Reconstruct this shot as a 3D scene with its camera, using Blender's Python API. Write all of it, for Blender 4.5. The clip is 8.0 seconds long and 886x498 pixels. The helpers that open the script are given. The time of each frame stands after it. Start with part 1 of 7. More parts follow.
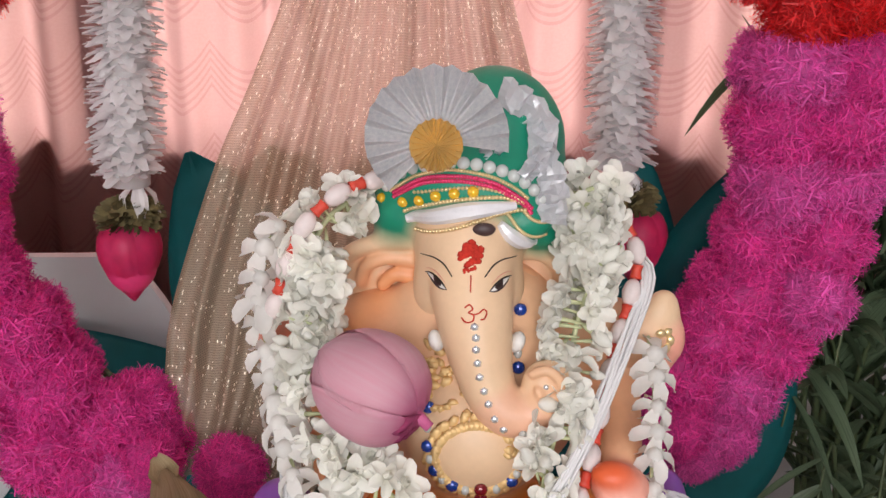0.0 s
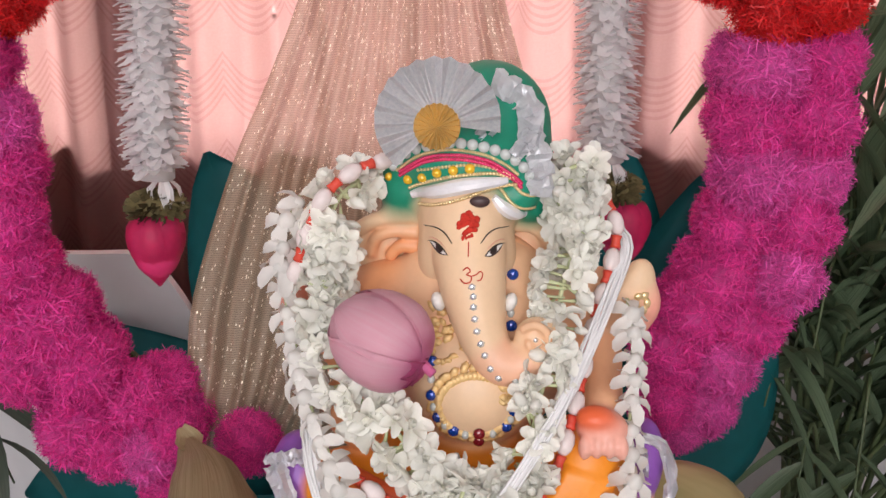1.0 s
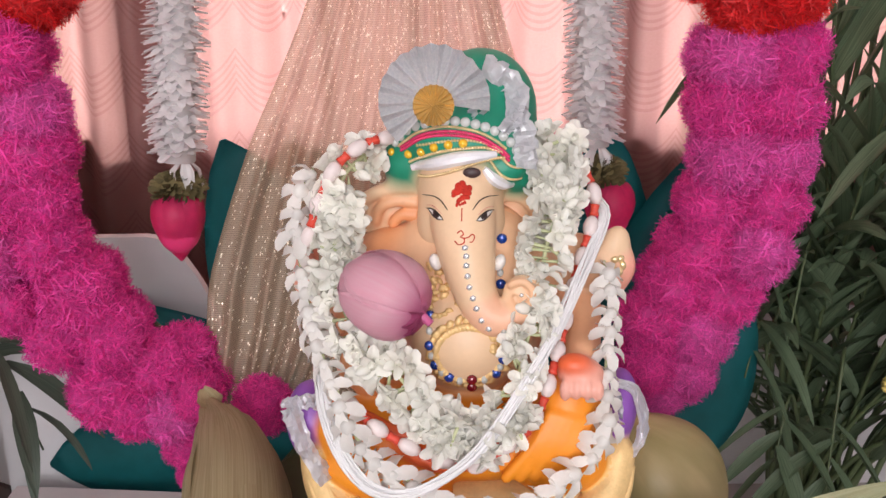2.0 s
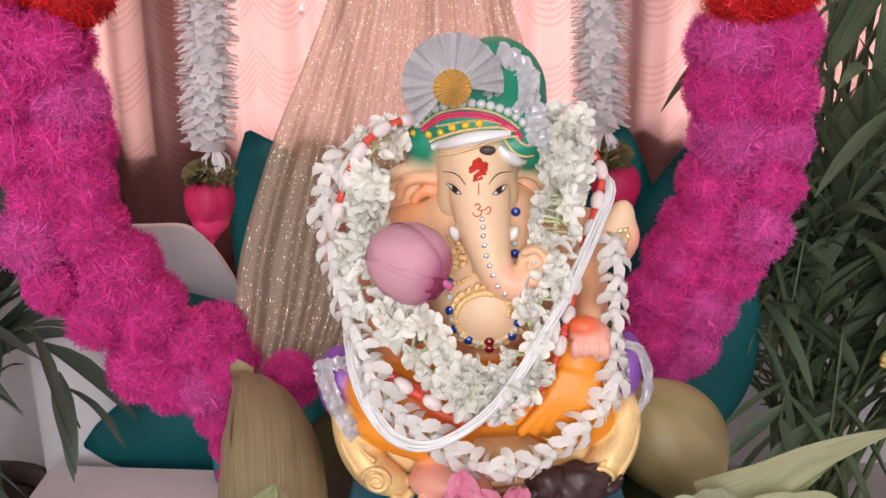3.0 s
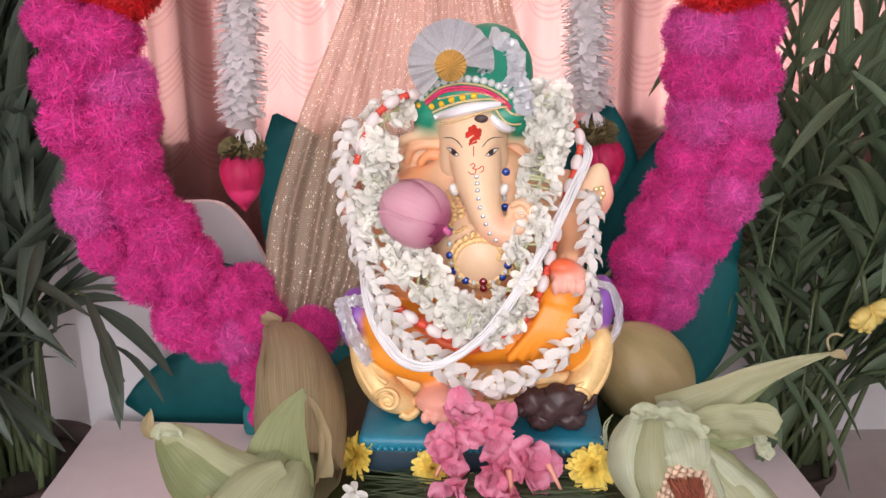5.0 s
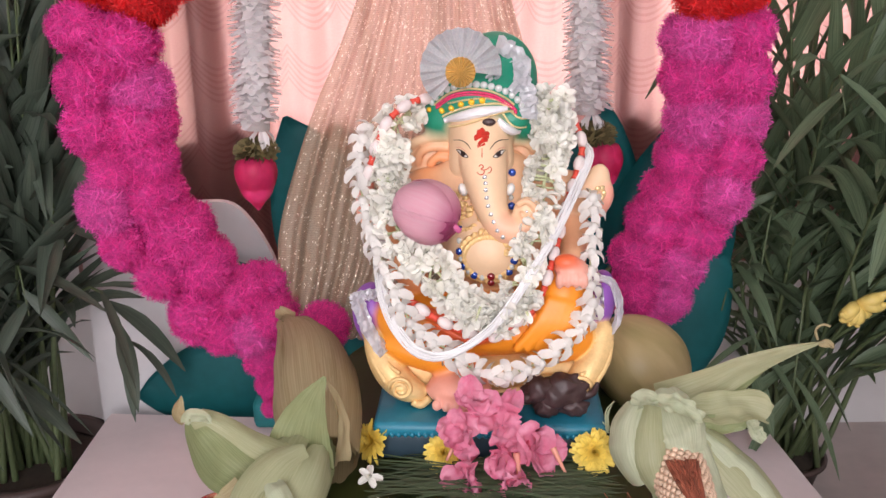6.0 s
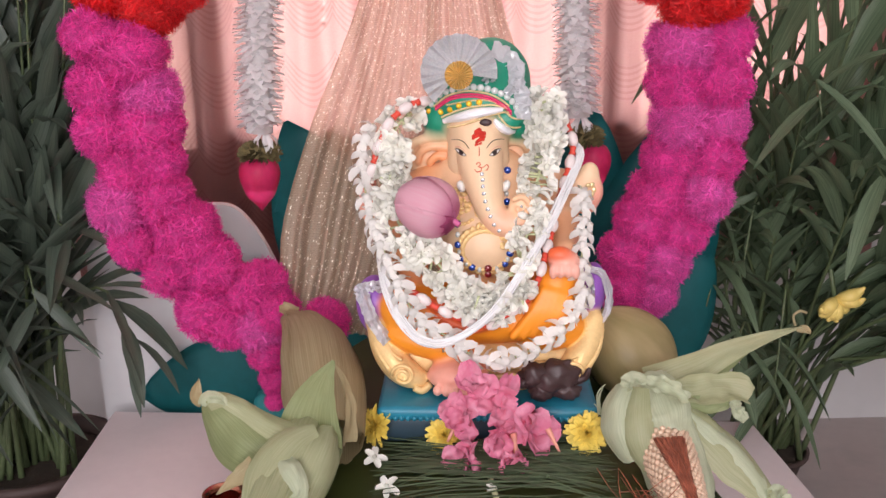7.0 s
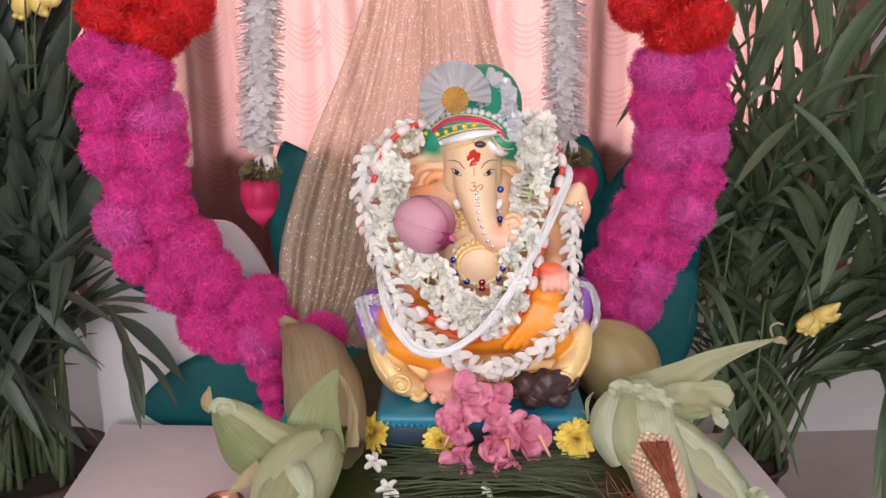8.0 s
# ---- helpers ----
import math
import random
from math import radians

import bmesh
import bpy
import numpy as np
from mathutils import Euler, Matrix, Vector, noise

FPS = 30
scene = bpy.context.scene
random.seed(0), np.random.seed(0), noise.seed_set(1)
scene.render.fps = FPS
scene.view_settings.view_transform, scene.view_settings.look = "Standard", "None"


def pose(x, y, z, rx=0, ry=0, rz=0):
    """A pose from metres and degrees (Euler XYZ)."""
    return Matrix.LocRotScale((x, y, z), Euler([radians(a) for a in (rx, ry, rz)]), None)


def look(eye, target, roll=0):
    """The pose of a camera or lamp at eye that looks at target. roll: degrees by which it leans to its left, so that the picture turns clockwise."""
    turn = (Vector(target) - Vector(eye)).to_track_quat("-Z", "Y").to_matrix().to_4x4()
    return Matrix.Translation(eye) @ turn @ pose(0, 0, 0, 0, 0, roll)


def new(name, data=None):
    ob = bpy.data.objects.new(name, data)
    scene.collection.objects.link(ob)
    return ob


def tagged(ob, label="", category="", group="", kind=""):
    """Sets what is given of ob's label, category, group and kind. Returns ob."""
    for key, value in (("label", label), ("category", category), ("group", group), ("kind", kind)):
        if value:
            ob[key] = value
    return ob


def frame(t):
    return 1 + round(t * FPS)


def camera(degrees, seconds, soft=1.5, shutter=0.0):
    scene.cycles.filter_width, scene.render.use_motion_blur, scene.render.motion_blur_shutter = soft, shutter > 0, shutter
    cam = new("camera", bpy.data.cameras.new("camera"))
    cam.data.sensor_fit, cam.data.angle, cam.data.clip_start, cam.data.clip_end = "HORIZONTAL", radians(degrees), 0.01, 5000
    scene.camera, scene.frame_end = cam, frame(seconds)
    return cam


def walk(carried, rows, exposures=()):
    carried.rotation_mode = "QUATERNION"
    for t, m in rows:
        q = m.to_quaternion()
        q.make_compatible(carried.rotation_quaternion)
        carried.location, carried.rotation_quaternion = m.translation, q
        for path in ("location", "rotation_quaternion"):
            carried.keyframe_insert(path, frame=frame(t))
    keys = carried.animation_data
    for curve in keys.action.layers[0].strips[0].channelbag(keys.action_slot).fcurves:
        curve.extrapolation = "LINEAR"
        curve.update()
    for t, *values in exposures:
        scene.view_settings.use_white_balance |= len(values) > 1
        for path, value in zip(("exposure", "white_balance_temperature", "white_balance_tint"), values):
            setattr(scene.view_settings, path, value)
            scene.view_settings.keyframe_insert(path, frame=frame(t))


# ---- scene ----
cam = camera(50.8, 8.0)
PATH = [
    (0, (-0.033, 0.03, 0.923), (0.015, 1.924, 0.283), 0.7),
    (0.5, (-0.037, -0.004, 0.919), (0.007, 1.897, 0.298), 0.4),
    (1, (-0.034, -0.044, 0.917), (0.01, 1.863, 0.314), 0.2),
    (1.5, (-0.027, -0.087, 0.917), (0.012, 1.82, 0.316), 0.2),
    (3, (-0.038, -0.182, 0.91), (-0.025, 1.728, 0.317), -0.7),
    (3.5, (-0.035, -0.221, 0.911), (-0.043, 1.686, 0.31), -0.8),
    (4, (-0.024, -0.267, 0.905), (-0.045, 1.641, 0.306), -0.9),
    (4.5, (-0.02, -0.298, 0.904), (-0.047, 1.613, 0.315), -1.1),
    (6, (-0.038, -0.363, 0.918), (-0.052, 1.548, 0.328), -1.1),
    (6.5, (-0.042, -0.4, 0.92), (-0.039, 1.511, 0.333), -1.1),
    (7, (-0.051, -0.417, 0.916), (-0.036, 1.501, 0.349), -1.1),
    (7.5, (-0.058, -0.443, 0.92), (-0.021, 1.481, 0.374), -1.0),
    (8, (-0.065, -0.465, 0.926), (-0.014, 1.463, 0.398), -0.7),
]
walk(cam, [(t, look(eye, target, roll)) for t, eye, target, roll in PATH], [(0, -0.52, 6500, 10), (1, -0.46, 6500, 11), (1.5, -0.38, 6500, 12), (3, -0.30, 6500, 14), (4.5, -0.18, 6500, 16), (6, -0.16, 6500, 15), (7, -0.18, 6500, 15), (8, -0.28, 6500, 15)])

from mathutils.bvhtree import BVHTree

# ---- light ----
world = bpy.data.worlds.new("world")
scene.world = world
world.use_nodes = True
wn = world.node_tree.nodes
sky = wn.new("ShaderNodeTexSky")
sky.sky_type, sky.sun_disc, sky.sun_elevation, sky.sun_rotation = "NISHITA", False, radians(36), radians(-25)
wn["Background"].inputs["Strength"].default_value = 0.12
world.node_tree.links.new(sky.outputs[0], wn["Background"].inputs["Color"])


def lamp(name, kind, m, energy, color=(1, 1, 1), size=1.0, size_y=None, angle=0.0):
    data = bpy.data.lights.new(name, kind)
    data.energy, data.color = energy, color
    if kind == "AREA":
        data.shape, data.size, data.size_y = "RECTANGLE", size, size_y or size
    if kind == "SUN":
        data.angle = angle
    ob = new(name, data)
    ob.matrix_world = m
    return ob


# daylight behind the curtain, and the open side of the room behind the viewer
lamp("sun", "SUN", look((-1.0, 3.4, 2.9), (0, 1.3, 1.2)), 5.0, (1, 0.95, 0.88), angle=radians(3))
lamp("window_daylight", "AREA", look((0.0, 3.3, 1.9), (0.0, 1.4, 1.3)), 330, (1, 0.95, 0.92), 3.2, 2.4)
lamp("doorway_daylight", "AREA", look((-0.25, -2.4, 1.45), (-0.1, 0.6, 0.7)), 92, (1.0, 0.965, 0.968), 1.9, 1.7)


# ---- materials ----
def mat(name, color, rough=0.6, metal=0.0, vary=0.15, scale=30.0, bump=0.0, bump_scale=120.0, trans=0.0, random_part=0.0, island=0.0, color2=None, coat=0.0, spec=0.5, sub=0.0):
    """Surface with colour variation at two scales, fine relief, and light passing through (trans)."""
    m = bpy.data.materials.new(name)
    m.use_nodes = True
    n, l = m.node_tree.nodes, m.node_tree.links
    b = n["Principled BSDF"]
    b.inputs["Roughness"].default_value, b.inputs["Metallic"].default_value = rough, metal
    b.inputs["Coat Weight"].default_value = coat
    b.inputs["Specular IOR Level"].default_value = spec
    if sub:
        b.inputs["Subsurface Weight"].default_value = sub
        b.inputs["Subsurface Radius"].default_value = (0.01, 0.005, 0.003)
    tc = n.new("ShaderNodeTexCoord")
    big, small = n.new("ShaderNodeTexNoise"), n.new("ShaderNodeTexNoise")
    big.inputs["Scale"].default_value, small.inputs["Scale"].default_value = scale, scale * 7
    big.inputs["Detail"].default_value = 4
    l.new(tc.outputs["Object"], big.inputs["Vector"]), l.new(tc.outputs["Object"], small.inputs["Vector"])
    add = n.new("ShaderNodeMath")
    add.operation = "MULTIPLY_ADD"
    add.inputs[1].default_value = 0.35
    l.new(small.outputs["Fac"], add.inputs[0]), l.new(big.outputs["Fac"], add.inputs[2])
    ramp = n.new("ShaderNodeMapRange")
    ramp.inputs["From Min"].default_value, ramp.inputs["From Max"].default_value = 0.4, 0.95
    l.new(add.outputs[0], ramp.inputs["Value"])
    mix = n.new("ShaderNodeMix")
    mix.data_type = "RGBA"
    lo = tuple(max(0.0, c * (1 - vary)) for c in color)
    hi = color2 or tuple(min(1.0, c * (1 + vary)) for c in color)
    mix.inputs["A"].default_value, mix.inputs["B"].default_value = (*lo, 1), (*hi, 1)
    l.new(ramp.outputs[0], mix.inputs["Factor"])
    out = mix.outputs["Result"]
    if random_part or island:
        hsv = n.new("ShaderNodeHueSaturation")
        if island:
            src = n.new("ShaderNodeNewGeometry").outputs["Random Per Island"]
        else:
            src = n.new("ShaderNodeObjectInfo").outputs["Random"]
        amount = island or random_part
        mr = n.new("ShaderNodeMapRange")
        mr.inputs["To Min"].default_value, mr.inputs["To Max"].default_value = 1 - amount, 1 + amount
        l.new(src, mr.inputs["Value"]), l.new(mr.outputs[0], hsv.inputs["Value"]), l.new(out, hsv.inputs["Color"])
        out = hsv.outputs["Color"]
    l.new(out, b.inputs["Base Color"])
    if bump:
        bt, bn = n.new("ShaderNodeBump"), n.new("ShaderNodeTexNoise")
        bn.inputs["Scale"].default_value, bn.inputs["Detail"].default_value = bump_scale, 5
        bt.inputs["Strength"].default_value, bt.inputs["Distance"].default_value = bump, 0.002
        l.new(tc.outputs["Object"], bn.inputs["Vector"]), l.new(bn.outputs["Fac"], bt.inputs["Height"])
        l.new(bt.outputs[0], b.inputs["Normal"])
    if trans:
        tr, mx = n.new("ShaderNodeBsdfTranslucent"), n.new("ShaderNodeMixShader")
        mx.inputs[0].default_value = trans
        l.new(out, tr.inputs["Color"]), l.new(b.outputs[0], mx.inputs[1]), l.new(tr.outputs[0], mx.inputs[2])
        l.new(mx.outputs[0], n["Material Output"].inputs["Surface"])
    return m


def paint_material():
    """Brushed plaster paint; its colours run softly into one another."""
    m = mat("plaster_paint", (0.8, 0.8, 0.8), 0.42, vary=0.06, scale=45, bump=0.06, bump_scale=300)
    n, l = m.node_tree.nodes, m.node_tree.links
    b = n["Principled BSDF"]
    old = b.inputs["Base Color"].links[0].from_socket
    at, mul, gain = n.new("ShaderNodeVertexColor"), n.new("ShaderNodeMix"), n.new("ShaderNodeMix")
    at.layer_name = "paint"
    for k in (mul, gain):
        k.data_type, k.blend_type = "RGBA", "MULTIPLY"
        k.inputs["Factor"].default_value = 1.0
    gain.inputs["B"].default_value = (1.25, 1.25, 1.25, 1)
    l.new(old, gain.inputs["A"]), l.new(at.outputs["Color"], mul.inputs["A"]), l.new(gain.outputs["Result"], mul.inputs["B"])
    l.new(mul.outputs["Result"], b.inputs["Base Color"])
    return m


def curtain_material():
    """Pink woven curtain cloth with rows of scalloped swags worked into it."""
    m = bpy.data.materials.new("curtain_cloth")
    m.use_nodes = True
    n, l = m.node_tree.nodes, m.node_tree.links
    b = n["Principled BSDF"]
    b.inputs["Roughness"].default_value = 0.8
    tc, sep = n.new("ShaderNodeUVMap"), n.new("ShaderNodeSeparateXYZ")
    l.new(tc.outputs[0], sep.inputs[0])

    def op(kind, a, c, d=None):
        k = n.new("ShaderNodeMath")
        k.operation = kind
        for i, v in enumerate((a, c, d)):
            if v is None:
                continue
            if isinstance(v, (int, float)):
                k.inputs[i].default_value = v
            else:
                l.new(v, k.inputs[i])
        return k.outputs[0]
    u = op("SUBTRACT", op("FRACT", op("DIVIDE", sep.outputs[0], 0.105), 0), 0.5)
    arc = op("MULTIPLY_ADD", op("MULTIPLY", u, u), -0.17, sep.outputs[1])
    line = op("SINE", op("MULTIPLY", arc, 2 * math.pi / 0.0115), 0)
    row = op("FRACT", op("DIVIDE", arc, 0.125), 0)
    mask = op("MULTIPLY", op("GREATER_THAN", row, 0.42), op("LESS_THAN", row, 0.95))
    pattern = op("MULTIPLY", op("GREATER_THAN", line, 0.25), mask)
    weave = n.new("ShaderNodeTexNoise")
    weave.inputs["Scale"].default_value = 260
    weave.inputs["Detail"].default_value = 3
    l.new(tc.outputs[0], weave.inputs["Vector"])
    fac = op("MULTIPLY_ADD", pattern, 0.4, op("MULTIPLY", weave.outputs["Fac"], 0.45))
    mix = n.new("ShaderNodeMix")
    mix.data_type = "RGBA"
    mix.inputs["A"].default_value, mix.inputs["B"].default_value = (0.64, 0.40, 0.375, 1), (0.50, 0.255, 0.24, 1)
    l.new(fac, mix.inputs["Factor"]), l.new(mix.outputs["Result"], b.inputs["Base Color"])
    tr, mx = n.new("ShaderNodeBsdfTranslucent"), n.new("ShaderNodeMixShader")
    mx.inputs[0].default_value = 0.75
    l.new(mix.outputs["Result"], tr.inputs["Color"]), l.new(b.outputs[0], mx.inputs[1]), l.new(tr.outputs[0], mx.inputs[2])
    l.new(mx.outputs[0], n["Material Output"].inputs["Surface"])
    return m


def net_material():
    """Sheer brown-gold net: open weave with metallic glints."""
    m = bpy.data.materials.new("gold_net")
    m.use_nodes = True
    n, l = m.node_tree.nodes, m.node_tree.links
    b = n["Principled BSDF"]
    b.inputs["Base Color"].default_value = (0.56, 0.40, 0.28, 1)
    b.inputs["Roughness"].default_value = 0.5
    uv = n.new("ShaderNodeUVMap")
    maps = []
    for kind, scale in (("X", 120), ("Y", 140)):
        w = n.new("ShaderNodeTexWave")
        w.wave_type, w.bands_direction = "BANDS", kind
        w.inputs["Scale"].default_value, w.inputs["Distortion"].default_value = scale, 1.2
        w.inputs["Detail"].default_value, w.inputs["Detail Scale"].default_value = 2.0, 3.0
        l.new(uv.outputs[0], w.inputs["Vector"])
        maps.append(w.outputs["Fac"])
    hi = n.new("ShaderNodeMath")
    hi.operation = "MAXIMUM"
    l.new(maps[0], hi.inputs[0]), l.new(maps[1], hi.inputs[1])
    alpha = n.new("ShaderNodeMapRange")
    alpha.inputs["From Min"].default_value, alpha.inputs["From Max"].default_value = 0.45, 1.0
    alpha.inputs["To Min"].default_value, alpha.inputs["To Max"].default_value = 0.46, 0.80
    l.new(hi.outputs[0], alpha.inputs["Value"])
    vor = n.new("ShaderNodeTexVoronoi")
    vor.inputs["Scale"].default_value = 230
    l.new(uv.outputs[0], vor.inputs["Vector"])
    glint = n.new("ShaderNodeMath")
    glint.operation = "GREATER_THAN"
    glint.inputs[1].default_value = 0.74
    sepc = n.new("ShaderNodeSeparateColor")
    l.new(vor.outputs["Color"], sepc.inputs[0]), l.new(sepc.outputs[0], glint.inputs[0])
    near = n.new("ShaderNodeMath")
    near.operation, near.inputs[1].default_value = "LESS_THAN", 0.30
    l.new(vor.outputs["Distance"], near.inputs[0])
    both = n.new("ShaderNodeMath")
    both.operation = "MULTIPLY"
    l.new(glint.outputs[0], both.inputs[0]), l.new(near.outputs[0], both.inputs[1])
    gold, tp, tl = n.new("ShaderNodeBsdfPrincipled"), n.new("ShaderNodeBsdfTransparent"), n.new("ShaderNodeBsdfTranslucent")
    gold.inputs["Base Color"].default_value, gold.inputs["Metallic"].default_value, gold.inputs["Roughness"].default_value = (1.0, 0.86, 0.66, 1), 0.4, 0.3
    tl.inputs["Color"].default_value = (0.56, 0.38, 0.25, 1)
    m0, m1, m2 = (n.new("ShaderNodeMixShader") for _ in range(3))
    m0.inputs[0].default_value = 0.3
    l.new(b.outputs[0], m0.inputs[1]), l.new(tl.outputs[0], m0.inputs[2])
    l.new(alpha.outputs[0], m1.inputs[0]), l.new(tp.outputs[0], m1.inputs[1]), l.new(m0.outputs[0], m1.inputs[2])
    l.new(both.outputs[0], m2.inputs[0]), l.new(m1.outputs[0], m2.inputs[1]), l.new(gold.outputs[0], m2.inputs[2])
    l.new(m2.outputs[0], n["Material Output"].inputs["Surface"])
    return m


def streak_material(name, dark, light, scale=60.0, trans=0.2, rough=0.5, stretch=14.0):
    """Leaf or husk with fine veins along its length (u across, v along)."""
    m = mat(name, light, rough, trans=0.0)
    n, l = m.node_tree.nodes, m.node_tree.links
    b = n["Principled BSDF"]
    uv, mp, nz = n.new("ShaderNodeUVMap"), n.new("ShaderNodeMapping"), n.new("ShaderNodeTexNoise")
    mp.inputs["Scale"].default_value = (stretch, 1.0, 1.0)
    nz.inputs["Scale"].default_value, nz.inputs["Detail"].default_value = scale / 20, 6
    l.new(uv.outputs[0], mp.inputs[0]), l.new(mp.outputs[0], nz.inputs["Vector"])
    ramp, mix = n.new("ShaderNodeMapRange"), n.new("ShaderNodeMix")
    ramp.inputs["From Min"].default_value, ramp.inputs["From Max"].default_value = 0.33, 0.67
    mix.data_type = "RGBA"
    mix.inputs["A"].default_value, mix.inputs["B"].default_value = (*dark, 1), (*light, 1)
    l.new(nz.outputs["Fac"], ramp.inputs["Value"]), l.new(ramp.outputs[0], mix.inputs["Factor"])
    l.new(mix.outputs["Result"], b.inputs["Base Color"])
    bt = n.new("ShaderNodeBump")
    bt.inputs["Strength"].default_value, bt.inputs["Distance"].default_value = 0.18, 0.001
    l.new(nz.outputs["Fac"], bt.inputs["Height"]), l.new(bt.outputs[0], b.inputs["Normal"])
    if trans:
        tr, mx = n.new("ShaderNodeBsdfTranslucent"), n.new("ShaderNodeMixShader")
        mx.inputs[0].default_value = trans
        l.new(mix.outputs["Result"], tr.inputs["Color"]), l.new(b.outputs[0], mx.inputs[1]), l.new(tr.outputs[0], mx.inputs[2])
        l.new(mx.outputs[0], n["Material Output"].inputs["Surface"])
    return m


def lotus_material():
    """Pink petal, veined, deepening towards its base."""
    m = streak_material("lotus_petal", (0.96, 0.53, 0.64), (0.98, 0.62, 0.71), 26, 0.0, 0.5, 16.0)
    n, l = m.node_tree.nodes, m.node_tree.links
    b = n["Principled BSDF"]
    old = b.inputs["Base Color"].links[0].from_socket
    uv, sep, mr, mix = n.new("ShaderNodeUVMap"), n.new("ShaderNodeSeparateXYZ"), n.new("ShaderNodeMapRange"), n.new("ShaderNodeMix")
    mr.inputs["From Min"].default_value, mr.inputs["From Max"].default_value = 0.02, 0.34
    mr.interpolation_type, mix.data_type = "SMOOTHSTEP", "RGBA"
    mix.inputs["A"].default_value = (0.76, 0.22, 0.42, 1)
    l.new(uv.outputs[0], sep.inputs[0]), l.new(sep.outputs[1], mr.inputs["Value"])
    l.new(mr.outputs[0], mix.inputs["Factor"]), l.new(old, mix.inputs["B"])
    l.new(mix.outputs["Result"], b.inputs["Base Color"])
    return m


